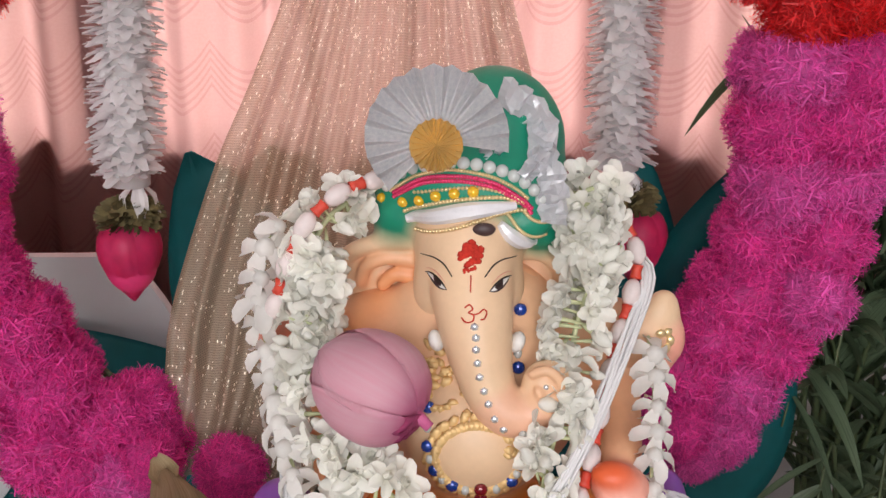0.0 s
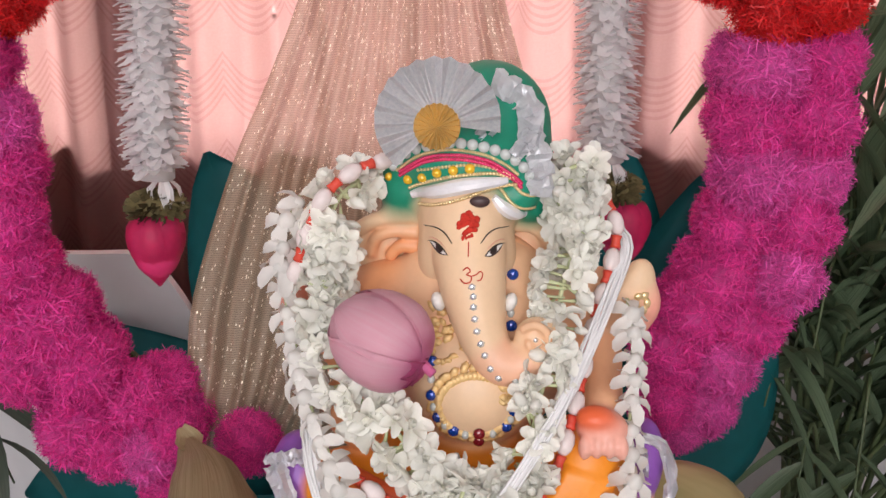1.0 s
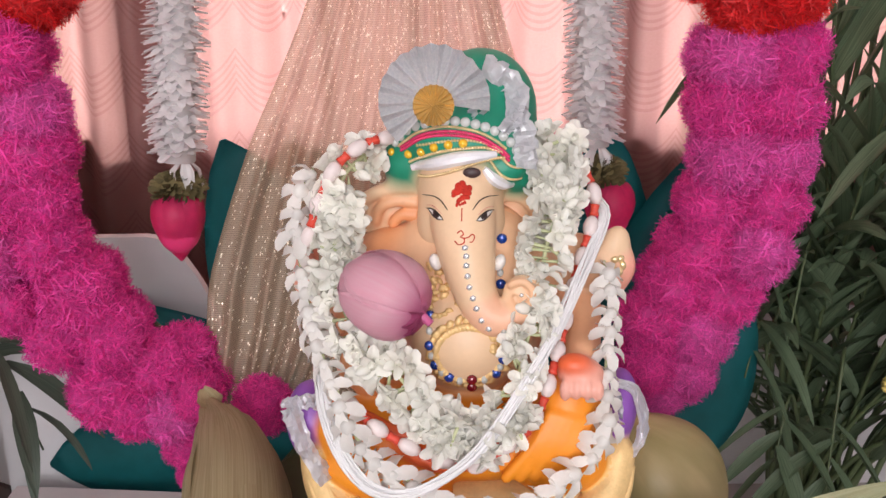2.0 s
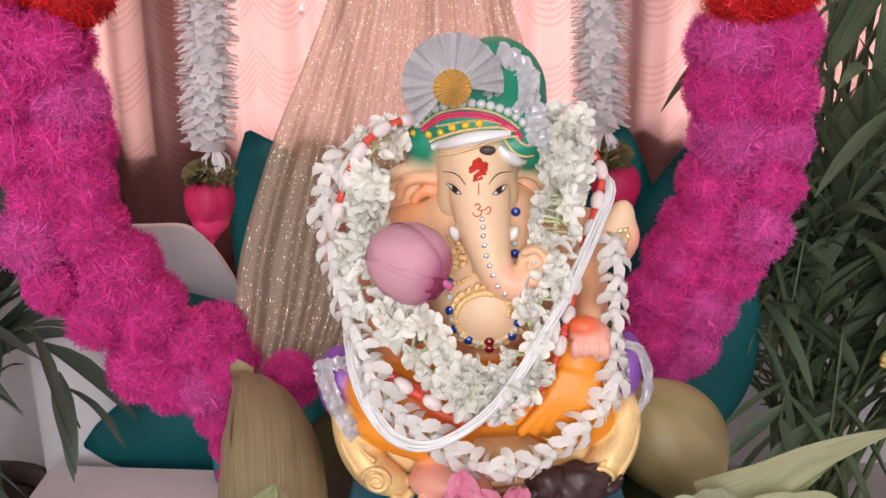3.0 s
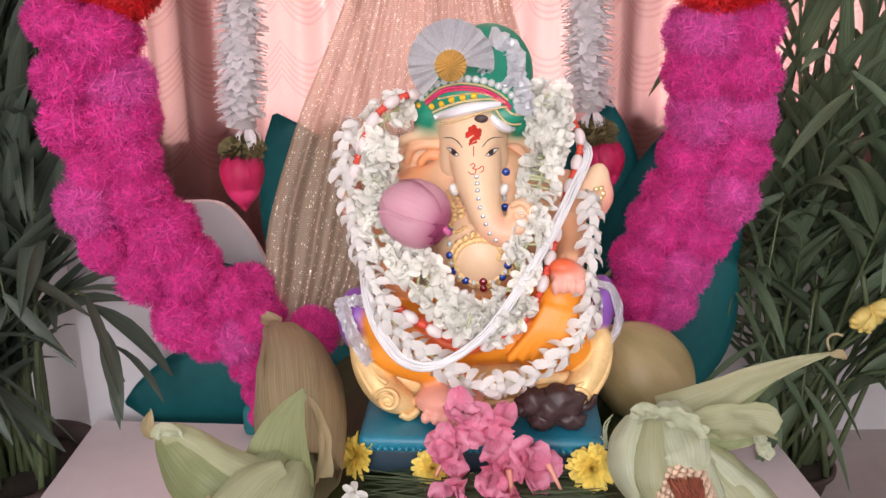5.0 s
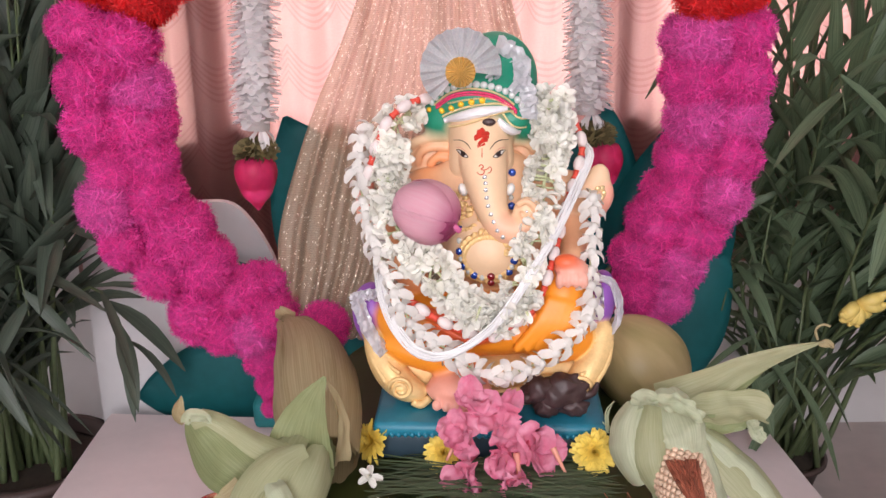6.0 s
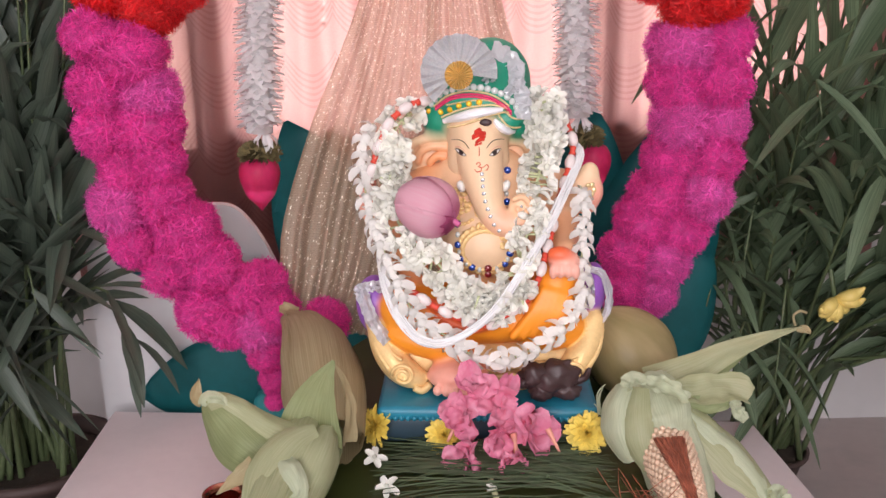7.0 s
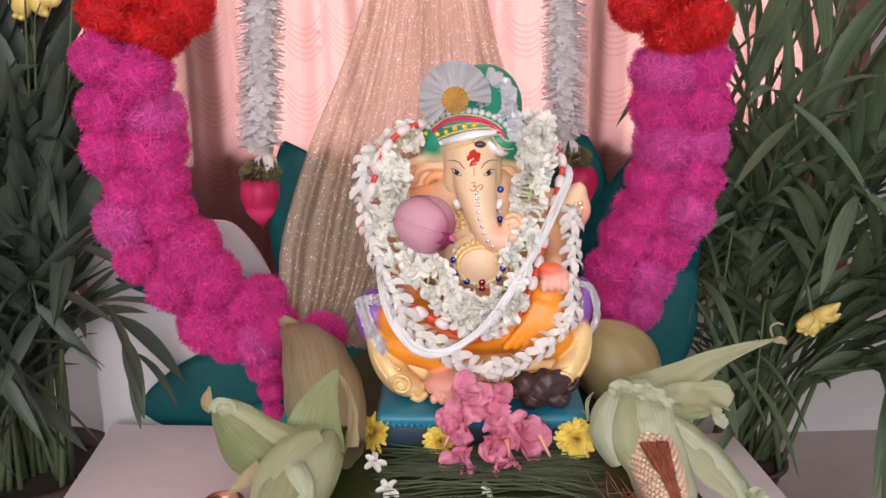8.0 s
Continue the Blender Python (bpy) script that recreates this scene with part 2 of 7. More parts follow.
M = {
    "wall": mat("wall_paint", (0.72, 0.71, 0.71), 0.8, vary=0.05, scale=4, bump=0.08),
    "floor": mat("floor_tile", (0.42, 0.36, 0.34), 0.35, vary=0.12, scale=6),
    "ceiling": mat("ceiling_paint", (0.8, 0.8, 0.8), 0.9, vary=0.03, scale=4),
    "cloth": mat("table_cloth", (0.72, 0.62, 0.62), 0.75, vary=0.06, scale=9, bump=0.15, bump_scale=35),
    "plinth": mat("plinth_cloth", (0.35, 0.33, 0.28), 0.8, vary=0.1, scale=9),
    "white_board": mat("white_board", (0.74, 0.72, 0.73), 0.6, vary=0.05, scale=8),
    "teal": mat("teal_foam", (0.008, 0.185, 0.20), 0.55, vary=0.25, scale=7, bump=0.05),
    "curtain": curtain_material(),
    "net": net_material(),
    "magenta": mat("magenta_fringe", (0.94, 0.08, 0.44), 0.5, vary=0.22, scale=2, trans=0.4, island=0.30),
    "violet": mat("violet_pink_fringe", (0.94, 0.14, 0.54), 0.5, vary=0.22, scale=2, trans=0.4, island=0.30),
    "red": mat("red_fringe", (0.86, 0.03, 0.035), 0.5, vary=0.22, scale=2, trans=0.4, island=0.30),
    "petal_white": mat("white_petal", (0.88, 0.86, 0.82), 0.6, vary=0.05, scale=60, trans=0.35, random_part=0.08),
    "paper_white": mat("white_paper_petal", (0.97, 0.94, 0.94), 0.7, vary=0.04, scale=40, trans=0.5, island=0.05),
    "jasmine": mat("jasmine_petal", (0.90, 0.89, 0.82), 0.5, vary=0.05, scale=90, trans=0.3, random_part=0.1),
    "stem": mat("flower_stem", (0.52, 0.55, 0.32), 0.5, vary=0.2, scale=80),
    "moss": mat("olive_tuft", (0.13, 0.10, 0.04), 0.8, vary=0.3, scale=60, island=0.3),
    "lotus_pink": mat("pink_silk", (0.80, 0.05, 0.20), 0.45, vary=0.15, scale=25, trans=0.2),
    "lotus": lotus_material(),
    "lotus_deep": mat("lotus_sepal", (0.62, 0.13, 0.30), 0.5, vary=0.25, scale=90, trans=0.15),
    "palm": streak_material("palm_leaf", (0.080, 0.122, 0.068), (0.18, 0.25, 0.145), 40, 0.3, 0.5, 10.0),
    # left palm's copy of the leaf, its standing in shade put into the colour
    "palm_dark": streak_material("palm_leaf_shaded", (0.060, 0.080, 0.062), (0.110, 0.145, 0.104), 40, 0.25, 0.5, 10.0),
    "cane": mat("palm_stalk", (0.085, 0.115, 0.05), 0.5, vary=0.3, scale=20),
    "pot": mat("pot_plastic", (0.06, 0.035, 0.03), 0.6, vary=0.15, scale=20),
    "soil": mat("potting_soil", (0.04, 0.028, 0.02), 0.95, vary=0.3, scale=60, bump=0.6),
    "husk": streak_material("green_husk", (0.26, 0.31, 0.14), (0.38, 0.43, 0.23), 40, 0.35, 0.5, 34.0),
    "husk_pale": streak_material("pale_husk", (0.38, 0.40, 0.22), (0.52, 0.53, 0.33), 40, 0.4, 0.5, 34.0),
    "husk_light": streak_material("light_husk", (0.46, 0.51, 0.33), (0.64, 0.68, 0.50), 40, 0.4, 0.5, 34.0),
    "husk_dry": streak_material("dry_husk", (0.35, 0.28, 0.14), (0.50, 0.42, 0.25), 40, 0.3, 0.6, 40.0),
    "coconut": streak_material("coconut_skin", (0.26, 0.21, 0.08), (0.42, 0.32, 0.16), 30, 0.0, 0.45, 6.0),
    "kernel": mat("corn_kernel", (0.68, 0.48, 0.34), 0.35, vary=0.12, scale=120, random_part=0.12),
    "silk": mat("corn_silk", (0.30, 0.085, 0.045), 0.6, vary=0.3, scale=120, island=0.35),
    "banana_leaf": streak_material("banana_leaf", (0.035, 0.055, 0.012), (0.075, 0.095, 0.025), 40, 0.0, 0.4, 3.0),
    "grass": mat("cut_grass", (0.07, 0.10, 0.05), 0.5, vary=0.25, scale=60, island=0.35),
    "yellow": mat("yellow_petal", (0.90, 0.70, 0.14), 0.55, vary=0.1, scale=80, trans=0.2, island=0.12),
    "banana": mat("banana_skin", (0.82, 0.62, 0.18), 0.45, vary=0.1, scale=40),
    "oleander": mat("pink_petal", (0.90, 0.21, 0.38), 0.55, vary=0.10, scale=45, color2=(0.96, 0.46, 0.60), trans=0.4),
    "thread": mat("white_thread", (0.80, 0.79, 0.79), 0.7, vary=0.06, scale=90, bump=0.2, bump_scale=600),
    "bead_white": mat("white_bead", (0.76, 0.66, 0.64), 0.4, vary=0.08, scale=60),
    "bead_red": mat("red_bead", (0.70, 0.07, 0.04), 0.5, vary=0.15, scale=60),
    "copper": mat("copper", (0.70, 0.30, 0.20), 0.25, 1.0),
    # the statue's paints
    "paint": paint_material(),
    "rose": mat("rose_paint", (0.80, 0.36, 0.27), 0.45, vary=0.12, scale=40),
    "gold": mat("gold_paint", (0.82, 0.56, 0.25), 0.45, 0.2, vary=0.15, scale=60, bump=0.25, bump_scale=250),
    "gold_bright": mat("gold_foil", (0.80, 0.62, 0.34), 0.3, 0.7, vary=0.2, scale=80),
    "rosette": mat("rosette_foil", (0.82, 0.62, 0.28), 0.26, 0.55, vary=0.15, scale=80),
    "silver": mat("silver_foil", (0.86, 0.86, 0.89), 0.34, 0.3, vary=0.08, scale=60, bump=0.25, bump_scale=180),
    "glitter": mat("silver_glitter", (0.90, 0.92, 0.97), 0.34, 0.0, vary=0.16, scale=420, bump=0.5, bump_scale=1500),
    "pearl": mat("pearl", (0.56, 0.59, 0.57), 0.2, 0.0, vary=0.05, coat=0.6),
    "pinkbead": mat("pink_sequin", (0.72, 0.05, 0.16), 0.25, 0.3, vary=0.2, scale=300),
    "yellowgem": mat("yellow_gem", (0.85, 0.50, 0.02), 0.12, 0.2, coat=0.8),
    "bluegem": mat("blue_gem", (0.01, 0.06, 0.36), 0.08, 0.3, coat=1.0),
    "redgem": mat("red_gem", (0.22, 0.01, 0.02), 0.1, 0.2, coat=1.0),
    "clear": mat("clear_gem", (0.75, 0.80, 0.84), 0.1, 0.7),
    "ink": mat("dark_paint", (0.025, 0.015, 0.012), 0.5),
    "brown": mat("brown_paint", (0.05, 0.025, 0.025), 0.45, vary=0.2, scale=60, bump=0.3),
    "vermilion": mat("vermilion_paste", (0.55, 0.03, 0.015), 0.9, vary=0.2, scale=200, bump=0.5, bump_scale=500),
    "eyewhite": mat("white_paint", (0.8, 0.78, 0.74), 0.4),
    "base_teal": mat("teal_blue_paint", (0.012, 0.17, 0.25), 0.4, vary=0.25, scale=20),
    # base front below the beads, darkened in colour for the overhang's shade
    "base_shade": mat("shaded_teal_paint", (0.02, 0.045, 0.065), 0.5, vary=0.2, scale=20),
}
# ---- mesh helpers ----


def finish(name, bm, mats, smooth=True):
    me = bpy.data.meshes.new(name)
    bmesh.ops.recalc_face_normals(bm, faces=bm.faces)
    bm.to_mesh(me)
    bm.free()
    for k in (mats if isinstance(mats, (list, tuple)) else [mats]):
        me.materials.append(M[k])
    if smooth:
        me.shade_smooth()
        crisp = {i for i, k in enumerate(me.materials) if k.name in ("silver_glitter", "rosette_foil", "silver_foil")}
        for f in me.polygons:
            if f.material_index in crisp:
                f.use_smooth = False
    return me


def part(name, bm, mats, parent, label="", smooth=True):
    ob = new(name, finish(name, bm, mats, smooth))
    ob.parent = parent
    if label:
        tagged(ob, label)
    return ob


def thing(name, data, label, category, group="", kind=""):
    return tagged(new(name, data), label, category, group, kind)


def box(bm, x0, x1, y0, y1, z0, z1, bevel=0.0, seg=2, mi=0):
    before = set(bm.faces)
    got = bmesh.ops.create_cube(bm, size=1.0, matrix=Matrix.Translation(((x0 + x1) / 2, (y0 + y1) / 2, (z0 + z1) / 2)) @ Matrix.Diagonal((x1 - x0, y1 - y0, z1 - z0, 1)))
    if bevel:
        edges = {e for v in got["verts"] for e in v.link_edges}
        bmesh.ops.bevel(bm, geom=list(edges), offset=bevel, segments=seg, affect="EDGES", profile=0.5)
    for f in bm.faces:
        if f not in before:
            f.material_index = mi


def blob(bm, c, r, mi=0, rot=(0, 0, 0), sub=3, rough=0.0, power=1.0):
    c = Vector(c)
    got = bmesh.ops.create_icosphere(bm, subdivisions=sub, radius=1.0)
    m = Matrix.LocRotScale(c, Euler([radians(a) for a in rot]), r)
    for v in got["verts"]:
        if rough:
            v.co *= 1 + rough * noise.noise(v.co * 2.3 + Vector(c) * 40)
        v.co = m @ v.co
        for f in v.link_faces:
            f.material_index = mi
    return got["verts"]


def spline(pts, n):
    """n points along a smooth curve through pts (any dimension)."""
    p = np.array(pts, float)
    p = np.vstack([2 * p[0] - p[1], p, 2 * p[-1] - p[-2]])
    fine = []
    for i in range(1, len(p) - 2):
        for t in np.linspace(0, 1, 16, endpoint=False):
            a, b, c, d = p[i - 1], p[i], p[i + 1], p[i + 2]
            fine.append(0.5 * (2 * b + (c - a) * t + (2 * a - 5 * b + 4 * c - d) * t * t + (3 * b - a - 3 * c + d) * t ** 3))
    fine.append(p[-2])
    fine = np.array(fine)
    s = np.concatenate([[0], np.cumsum(np.linalg.norm(np.diff(fine[:, :3], axis=0), axis=1))])
    want = np.linspace(0, s[-1], n)
    return np.stack([np.interp(want, s, fine[:, k]) for k in range(p.shape[1])], 1)


def tube(bm, pts, radii, mi=0, seg=8, cap=True):
    """A round tube through pts; radii: one number or one for each point."""
    pts = [Vector(p[:3]) for p in pts]
    if isinstance(radii, (int, float)):
        radii = [radii] * len(pts)
    radii = [float(r) for r in radii]
    rings, ref = [], None
    for i, p in enumerate(pts):
        t = (pts[min(i + 1, len(pts) - 1)] - pts[max(i - 1, 0)]).normalized()
        if ref is None:
            ref = t.orthogonal().normalized()
        ref = (ref - t * ref.dot(t)).normalized()
        side = t.cross(ref)
        rings.append([bm.verts.new(p + radii[i] * (math.cos(a) * ref + math.sin(a) * side)) for a in (2 * math.pi * k / seg for k in range(seg))])
    for a, b in zip(rings, rings[1:]):
        for k in range(seg):
            bm.faces.new((a[k], a[(k + 1) % seg], b[(k + 1) % seg], b[k])).material_index = mi
    if cap:
        bm.faces.new(rings[0][::-1]).material_index = mi
        bm.faces.new(rings[-1]).material_index = mi


def blade(bm, pts, widths, up, cup=0.2, n=5, mi=0, thick=0.0, fold=False, ripple=0.0, seed=0):
    """A leaf-like sheet along pts; widths one for each point; cup: how far its sides rise; up: the way its face looks."""
    uvl = bm.loops.layers.uv.verify()
    pts, up, rows = [Vector(p[:3]) for p in pts], Vector(up), []
    for i, p in enumerate(pts):
        t = (pts[min(i + 1, len(pts) - 1)] - pts[max(i - 1, 0)]).normalized()
        s = t.cross(up).normalized()
        nrm = s.cross(t)
        row = []
        for k in range(n):
            u = -1 + 2 * k / (n - 1)
            lift = (abs(u) if fold else u * u) * cup * widths[i]
            if ripple:
                lift += ripple * noise.noise(Vector((u * 1.7 + seed * 9.1, i * 0.45, seed * 3.3)))
            row.append(bm.verts.new(p + s * (u * widths[i] / 2) + nrm * lift))
        rows.append(row)
    faces = []
    for i, (a, b) in enumerate(zip(rows, rows[1:])):
        for k in range(n - 1):
            f = bm.faces.new((a[k], a[k + 1], b[k + 1], b[k]))
            f.material_index = mi
            for lo, (uu, vv) in zip(f.loops, ((k, i), (k + 1, i), (k + 1, i + 1), (k, i + 1))):
                lo[uvl].uv = (uu / (n - 1), vv / (len(rows) - 1))
            faces.append(f)
    if thick:
        bmesh.ops.solidify(bm, geom=faces, thickness=thick)


def leafw(n, w, tip=0.05, base=0.3, peak=0.4):
    """Widths of a leaf: base, broadest at peak, tapering to its tip."""
    out = []
    for i in range(n):
        t = i / (n - 1)
        if t < peak:
            k = base + (1 - base) * math.sin(t / peak * math.pi / 2)
        else:
            k = tip + (1 - tip) * math.cos((t - peak) / (1 - peak) * math.pi / 2) ** 0.8
        out.append(w * k)
    return out


def toward(d, up=(0, 0, 1)):
    """Rotation that turns z onto d."""
    return Vector(d).to_track_quat("Z", "Y").to_matrix().to_4x4()


# ---- the room ----
def slab(name, dims, key, label, cat):
    bm = bmesh.new()
    box(bm, *dims)
    return thing(name, finish(name, bm, key, False), label, cat, kind="structure")


slab("floor", (-1.9, 1.9, -2.5, 1.36, -0.08, 0.0), "floor", "brownish grey floor of the room", "floor")
slab("ceiling", (-1.9, 1.9, -2.6, 1.5, 2.7, 2.78), "ceiling", "plain white ceiling", "ceiling")
slab("wall_west", (-2.0, -1.9, -2.5, 1.5, -0.08, 2.7), "wall", "plain white painted side wall", "wall")
slab("wall_east", (1.9, 2.0, -2.5, 1.5, -0.08, 2.7), "wall", "plain white painted side wall", "wall")
WX0, WX1, SILL, HEAD = -0.80, 0.78, 0.64, 2.1
bm = bmesh.new()
box(bm, -1.9, WX0, 1.36, 1.5, -0.08, 2.7)
box(bm, WX1, 1.9, 1.36, 1.5, -0.08, 2.7)
box(bm, WX0, WX1, 1.36, 1.5, -0.08, SILL)
box(bm, WX0, WX1, 1.36, 1.5, HEAD, 2.7)
thing("wall_north", finish("wall_north", bm, "wall", False), "white wall with the curtained window opening", "wall", kind="structure")
bm = bmesh.new()
box(bm, -1.9, -1.3, -2.6, -2.5, -0.08, 2.7)
box(bm, 0.85, 1.9, -2.6, -2.5, -0.08, 2.7)
box(bm, -1.3, 0.85, -2.6, -2.5, 2.35, 2.7)
box(bm, -1.3, 0.85, -2.6, -2.5, -0.08, 0.5)
thing("wall_south", finish("wall_south", bm, "wall", False), "white wall with a wide open window", "wall", kind="structure")


def curtain():
    """Pleated sheet from rail to hem; pleats are deeper at some folds."""
    bm = bmesh.new()
    uvl = bm.loops.layers.uv.verify()
    nx, nz, x0, x1, z0, z1 = 260, 16, -0.74, 0.80, 0.36, 2.2
    cols, run = [], 0.0
    prev = None
    for i in range(nx + 1):
        x = x0 + (x1 - x0) * i / nx
        y = 1.330 + 0.017 * math.sin(x * 43 + 1.4 * math.sin(x * 9)) + 0.008 * math.sin(x * 101 + 2)
        if prev:
            run += math.hypot(x - prev[0], y - prev[1])
        prev = (x, y)
        cols.append([])
        for k in range(nz + 1):
            z = z0 + (z1 - z0) * k / nz
            dy = 0.004 * math.sin(x * 23 + z * 3)
            cols[-1].append((bm.verts.new((x + 0.004 * math.sin(z * 4 + x * 30), y + dy, z)), (run, z)))
    for a, b in zip(cols, cols[1:]):
        for k in range(nz):
            q = (a[k], b[k], b[k + 1], a[k + 1])
            f = bm.faces.new([v for v, _ in q])
            for lo, (_, uv) in zip(f.loops, q):
                lo[uvl].uv = uv
    bmesh.ops.solidify(bm, geom=list(bm.faces), thickness=0.0008)
    ob = thing("window_curtain", finish("window_curtain", bm, "curtain"), "salmon pink patterned curtain hanging before a bright window", "curtain")
    bm = bmesh.new()
    tube(bm, [(-0.85, 1.322, 2.21), (0.86, 1.322, 2.21)], 0.012, seg=10)
    part("curtain_rail", bm, "silver", ob, "metal curtain rail")


curtain()


def window_frame():
    """Painted frame in the opening; its uprights show dark through the curtain."""
    ob = thing("window_1", None, "painted window frame with two uprights behind the curtain", "window", kind="structure")
    for x0, x1 in ((WX0, WX0 + 0.06), (-0.520, -0.437), (0.243, 0.294), (WX1 - 0.06, WX1)):
        bm = bmesh.new()
        box(bm, x0, x1, 1.372, 1.43, SILL + 0.002, HEAD - 0.002, 0.004)
        part("upright", bm, "wall", ob, smooth=False)
    for z0, z1 in ((SILL + 0.002, SILL + 0.04), (HEAD - 0.05, HEAD - 0.002)):
        bm = bmesh.new()
        box(bm, WX0 + 0.061, WX1 - 0.061, 1.435, 1.48, z0, z1, 0.004)
        part("rail", bm, "wall", ob, smooth=False)


window_frame()


# ---- low table, plinth and banana leaf ----
def low_table():
    ob = thing("low_table", None, "low table under a pale pinkish white cloth", "table")
    top = [(-0.60, 1.02), (0.448, 0.93), (0.51, -0.1), (-0.58, -0.1)]
    bm = bmesh.new()
    lo, hi = [bm.verts.new((x, y, 0.19)) for x, y in top], [bm.verts.new((x, y, 0.22)) for x, y in top]
    bm.faces.new(lo), bm.faces.new(hi[::-1])
    for i in range(4):
        bm.faces.new((lo[i], lo[(i + 1) % 4], hi[(i + 1) % 4], hi[i]))
    bmesh.ops.bevel(bm, geom=list(bm.edges), offset=0.004, segments=2, affect="EDGES")
    part("tabletop", bm, "cloth", ob, smooth=False)
    for x, y in ((-0.55, 0.95), (0.4, 0.87), (0.45, -0.03), (-0.52, -0.03)):
        bm = bmesh.new()
        box(bm, x - 0.025, x + 0.025, y - 0.025, y + 0.025, 0.0, 0.19, 0.003)
        part("leg", bm, "cloth", ob, smooth=False)


low_table()
bm = bmesh.new()
box(bm, -0.19, 0.19, 0.10, 0.66, 0.221, 0.452, 0.006)
thing("plinth", finish("plinth", bm, "plinth", False), "cloth-covered box that raises the statue above the table", "plinth")
bm = bmesh.new()
blade(bm, spline([(0.02, 0.08, 0.461), (0.0, 0.3, 0.461), (-0.02, 0.5, 0.462), (-0.05, 0.7, 0.464), (-0.07, 0.79, 0.45)], 18), leafw(18, 0.40, 0.3, 0.9, 0.3), (0, 0, 1), cup=0.0, n=13, ripple=0.004, thick=0.001)
leaf = thing("banana_leaf", finish("banana_leaf", bm, "banana_leaf"), "dark green banana leaf spread flat under the offerings", "leaf")
bm = bmesh.new()
tube(bm, spline([(0.02, 0.08, 0.464), (-0.02, 0.5, 0.465), (-0.06, 0.76, 0.46)], 12), 0.003, seg=6)
part("midrib", bm, "stem", leaf)


# ---- backdrop: teal lotus cut-outs, white panel, net ----
def petal_board(name, key, base, tip, width, y, label, bulge=0.02, peak=0.55, tipw=0.04, basew=0.35):
    bm = bmesh.new()
    bx, bz, tx, tz = *base, *tip
    pts = [(bx + (tx - bx) * t, y - bulge * math.sin(t * math.pi), bz + (tz - bz) * t) for t in np.linspace(0, 1, 17)]
    blade(bm, pts, leafw(17, width, tipw, basew, peak), (0, -1, 0), cup=-0.08, n=9, thick=0.004)
    return part(name, bm, key, lotus_board, label)


lotus_board = thing("lotus_backdrop", None, "large dark teal paper lotus standing behind the statue", "backdrop decoration")
for base, tip, w, y, bl in (((-0.10, 0.26), (-0.27, 0.71), 0.19, 0.965, 0.02), ((0.14, 0.26), (0.19, 0.72), 0.17, 0.972, 0.01), ((0.22, 0.24), (0.325, 0.725), 0.20, 0.955, 0.025),
                            ((0.20, 0.235), (0.37, 0.50), 0.14, 0.94, 0.03), ((-0.30, 0.44), (-0.57, 0.475), 0.06, 1.03, 0.004), ((-0.20, 0.27), (-0.56, 0.235), 0.18, 1.045, 0.004),
                            ((0.0, 0.25), (-0.02, 0.70), 0.26, 0.985, 0.02)):
    petal_board("petal", "teal", base, tip, w, y, "", bl)
bm = bmesh.new()
box(bm, -0.35, 0.33, 0.95, 0.99, 0.221, 0.27, 0.01)
part("foot_bar", bm, "teal", lotus_board)


def white_panel():
    """Upright white board with a round shoulder."""
    bm = bmesh.new()
    outline = [(-0.63, 0.001), (-0.26, 0.001)] + [(x, z) for x, z in spline([(-0.311, 0.357, 0), (-0.311, 0.407, 0), (-0.317, 0.452, 0), (-0.332, 0.491, 0), (-0.353, 0.527, 0), (-0.375, 0.552, 0), (-0.398, 0.561, 0), (-0.439, 0.561, 0)], 24)[:, :2]]
    outline += [(-0.585, 0.56), (-0.63, 0.535)]
    front, back = [bm.verts.new((x, 1.066, z)) for x, z in outline], [bm.verts.new((x, 1.082, z)) for x, z in outline]
    bm.faces.new(front), bm.faces.new(back[::-1])
    for i in range(len(outline)):
        j = (i + 1) % len(outline)
        bm.faces.new((front[i], back[i], back[j], front[j]))
    thing("white_panel", finish("white_panel", bm, "white_board", False), "upright white board with a rounded shoulder behind the garland", "board")


white_panel()


def net_drape():
    """Sheer net gathered above and spread towards the table, in soft pleats."""
    bm = bmesh.new()
    uvl = bm.loops.layers.uv.verify()
    edge = spline([(0.452, -0.270, -0.02, 0.76), (0.53, -0.264, 0.06, 0.79), (0.60, -0.257, 0.10, 0.81), (0.726, -0.214, 0.085, 0.825), (0.81, -0.176, 0.062, 0.84), (0.92, -0.134, 0.034, 0.85), (1.2, -0.06, -0.01, 0.87), (1.6, -0.03, 0.0, 0.88), (2.0, -0.02, 0.01, 0.9)], 60)
    nu = 150
    rows = []
    for z, xl, xr, y in edge:
        row = []
        for k in range(nu + 1):
            u = k / nu
            deep = 0.007 * math.sin(u * 46 + 3 * math.sin(u * 7)) + 0.003 * math.sin(u * 131 + 1) + 0.012 * math.sin(u * 9)
            row.append((bm.verts.new((xl + (xr - xl) * u, y + deep * min(1.0, (xr - xl) / 0.2), z)), (u * 0.8, z)))
        rows.append(row)
    for a, b in zip(rows, rows[1:]):
        for k in range(nu):
            q = (a[k], a[k + 1], b[k + 1], b[k])
            f = bm.faces.new([v for v, _ in q])
            for lo, (_, uv) in zip(f.loops, q):
                lo[uvl].uv = uv
    thing("net_drape", finish("net_drape", bm, "net"), "sheer brown-gold glitter net gathered above and draped down", "net cloth")


net_drape()


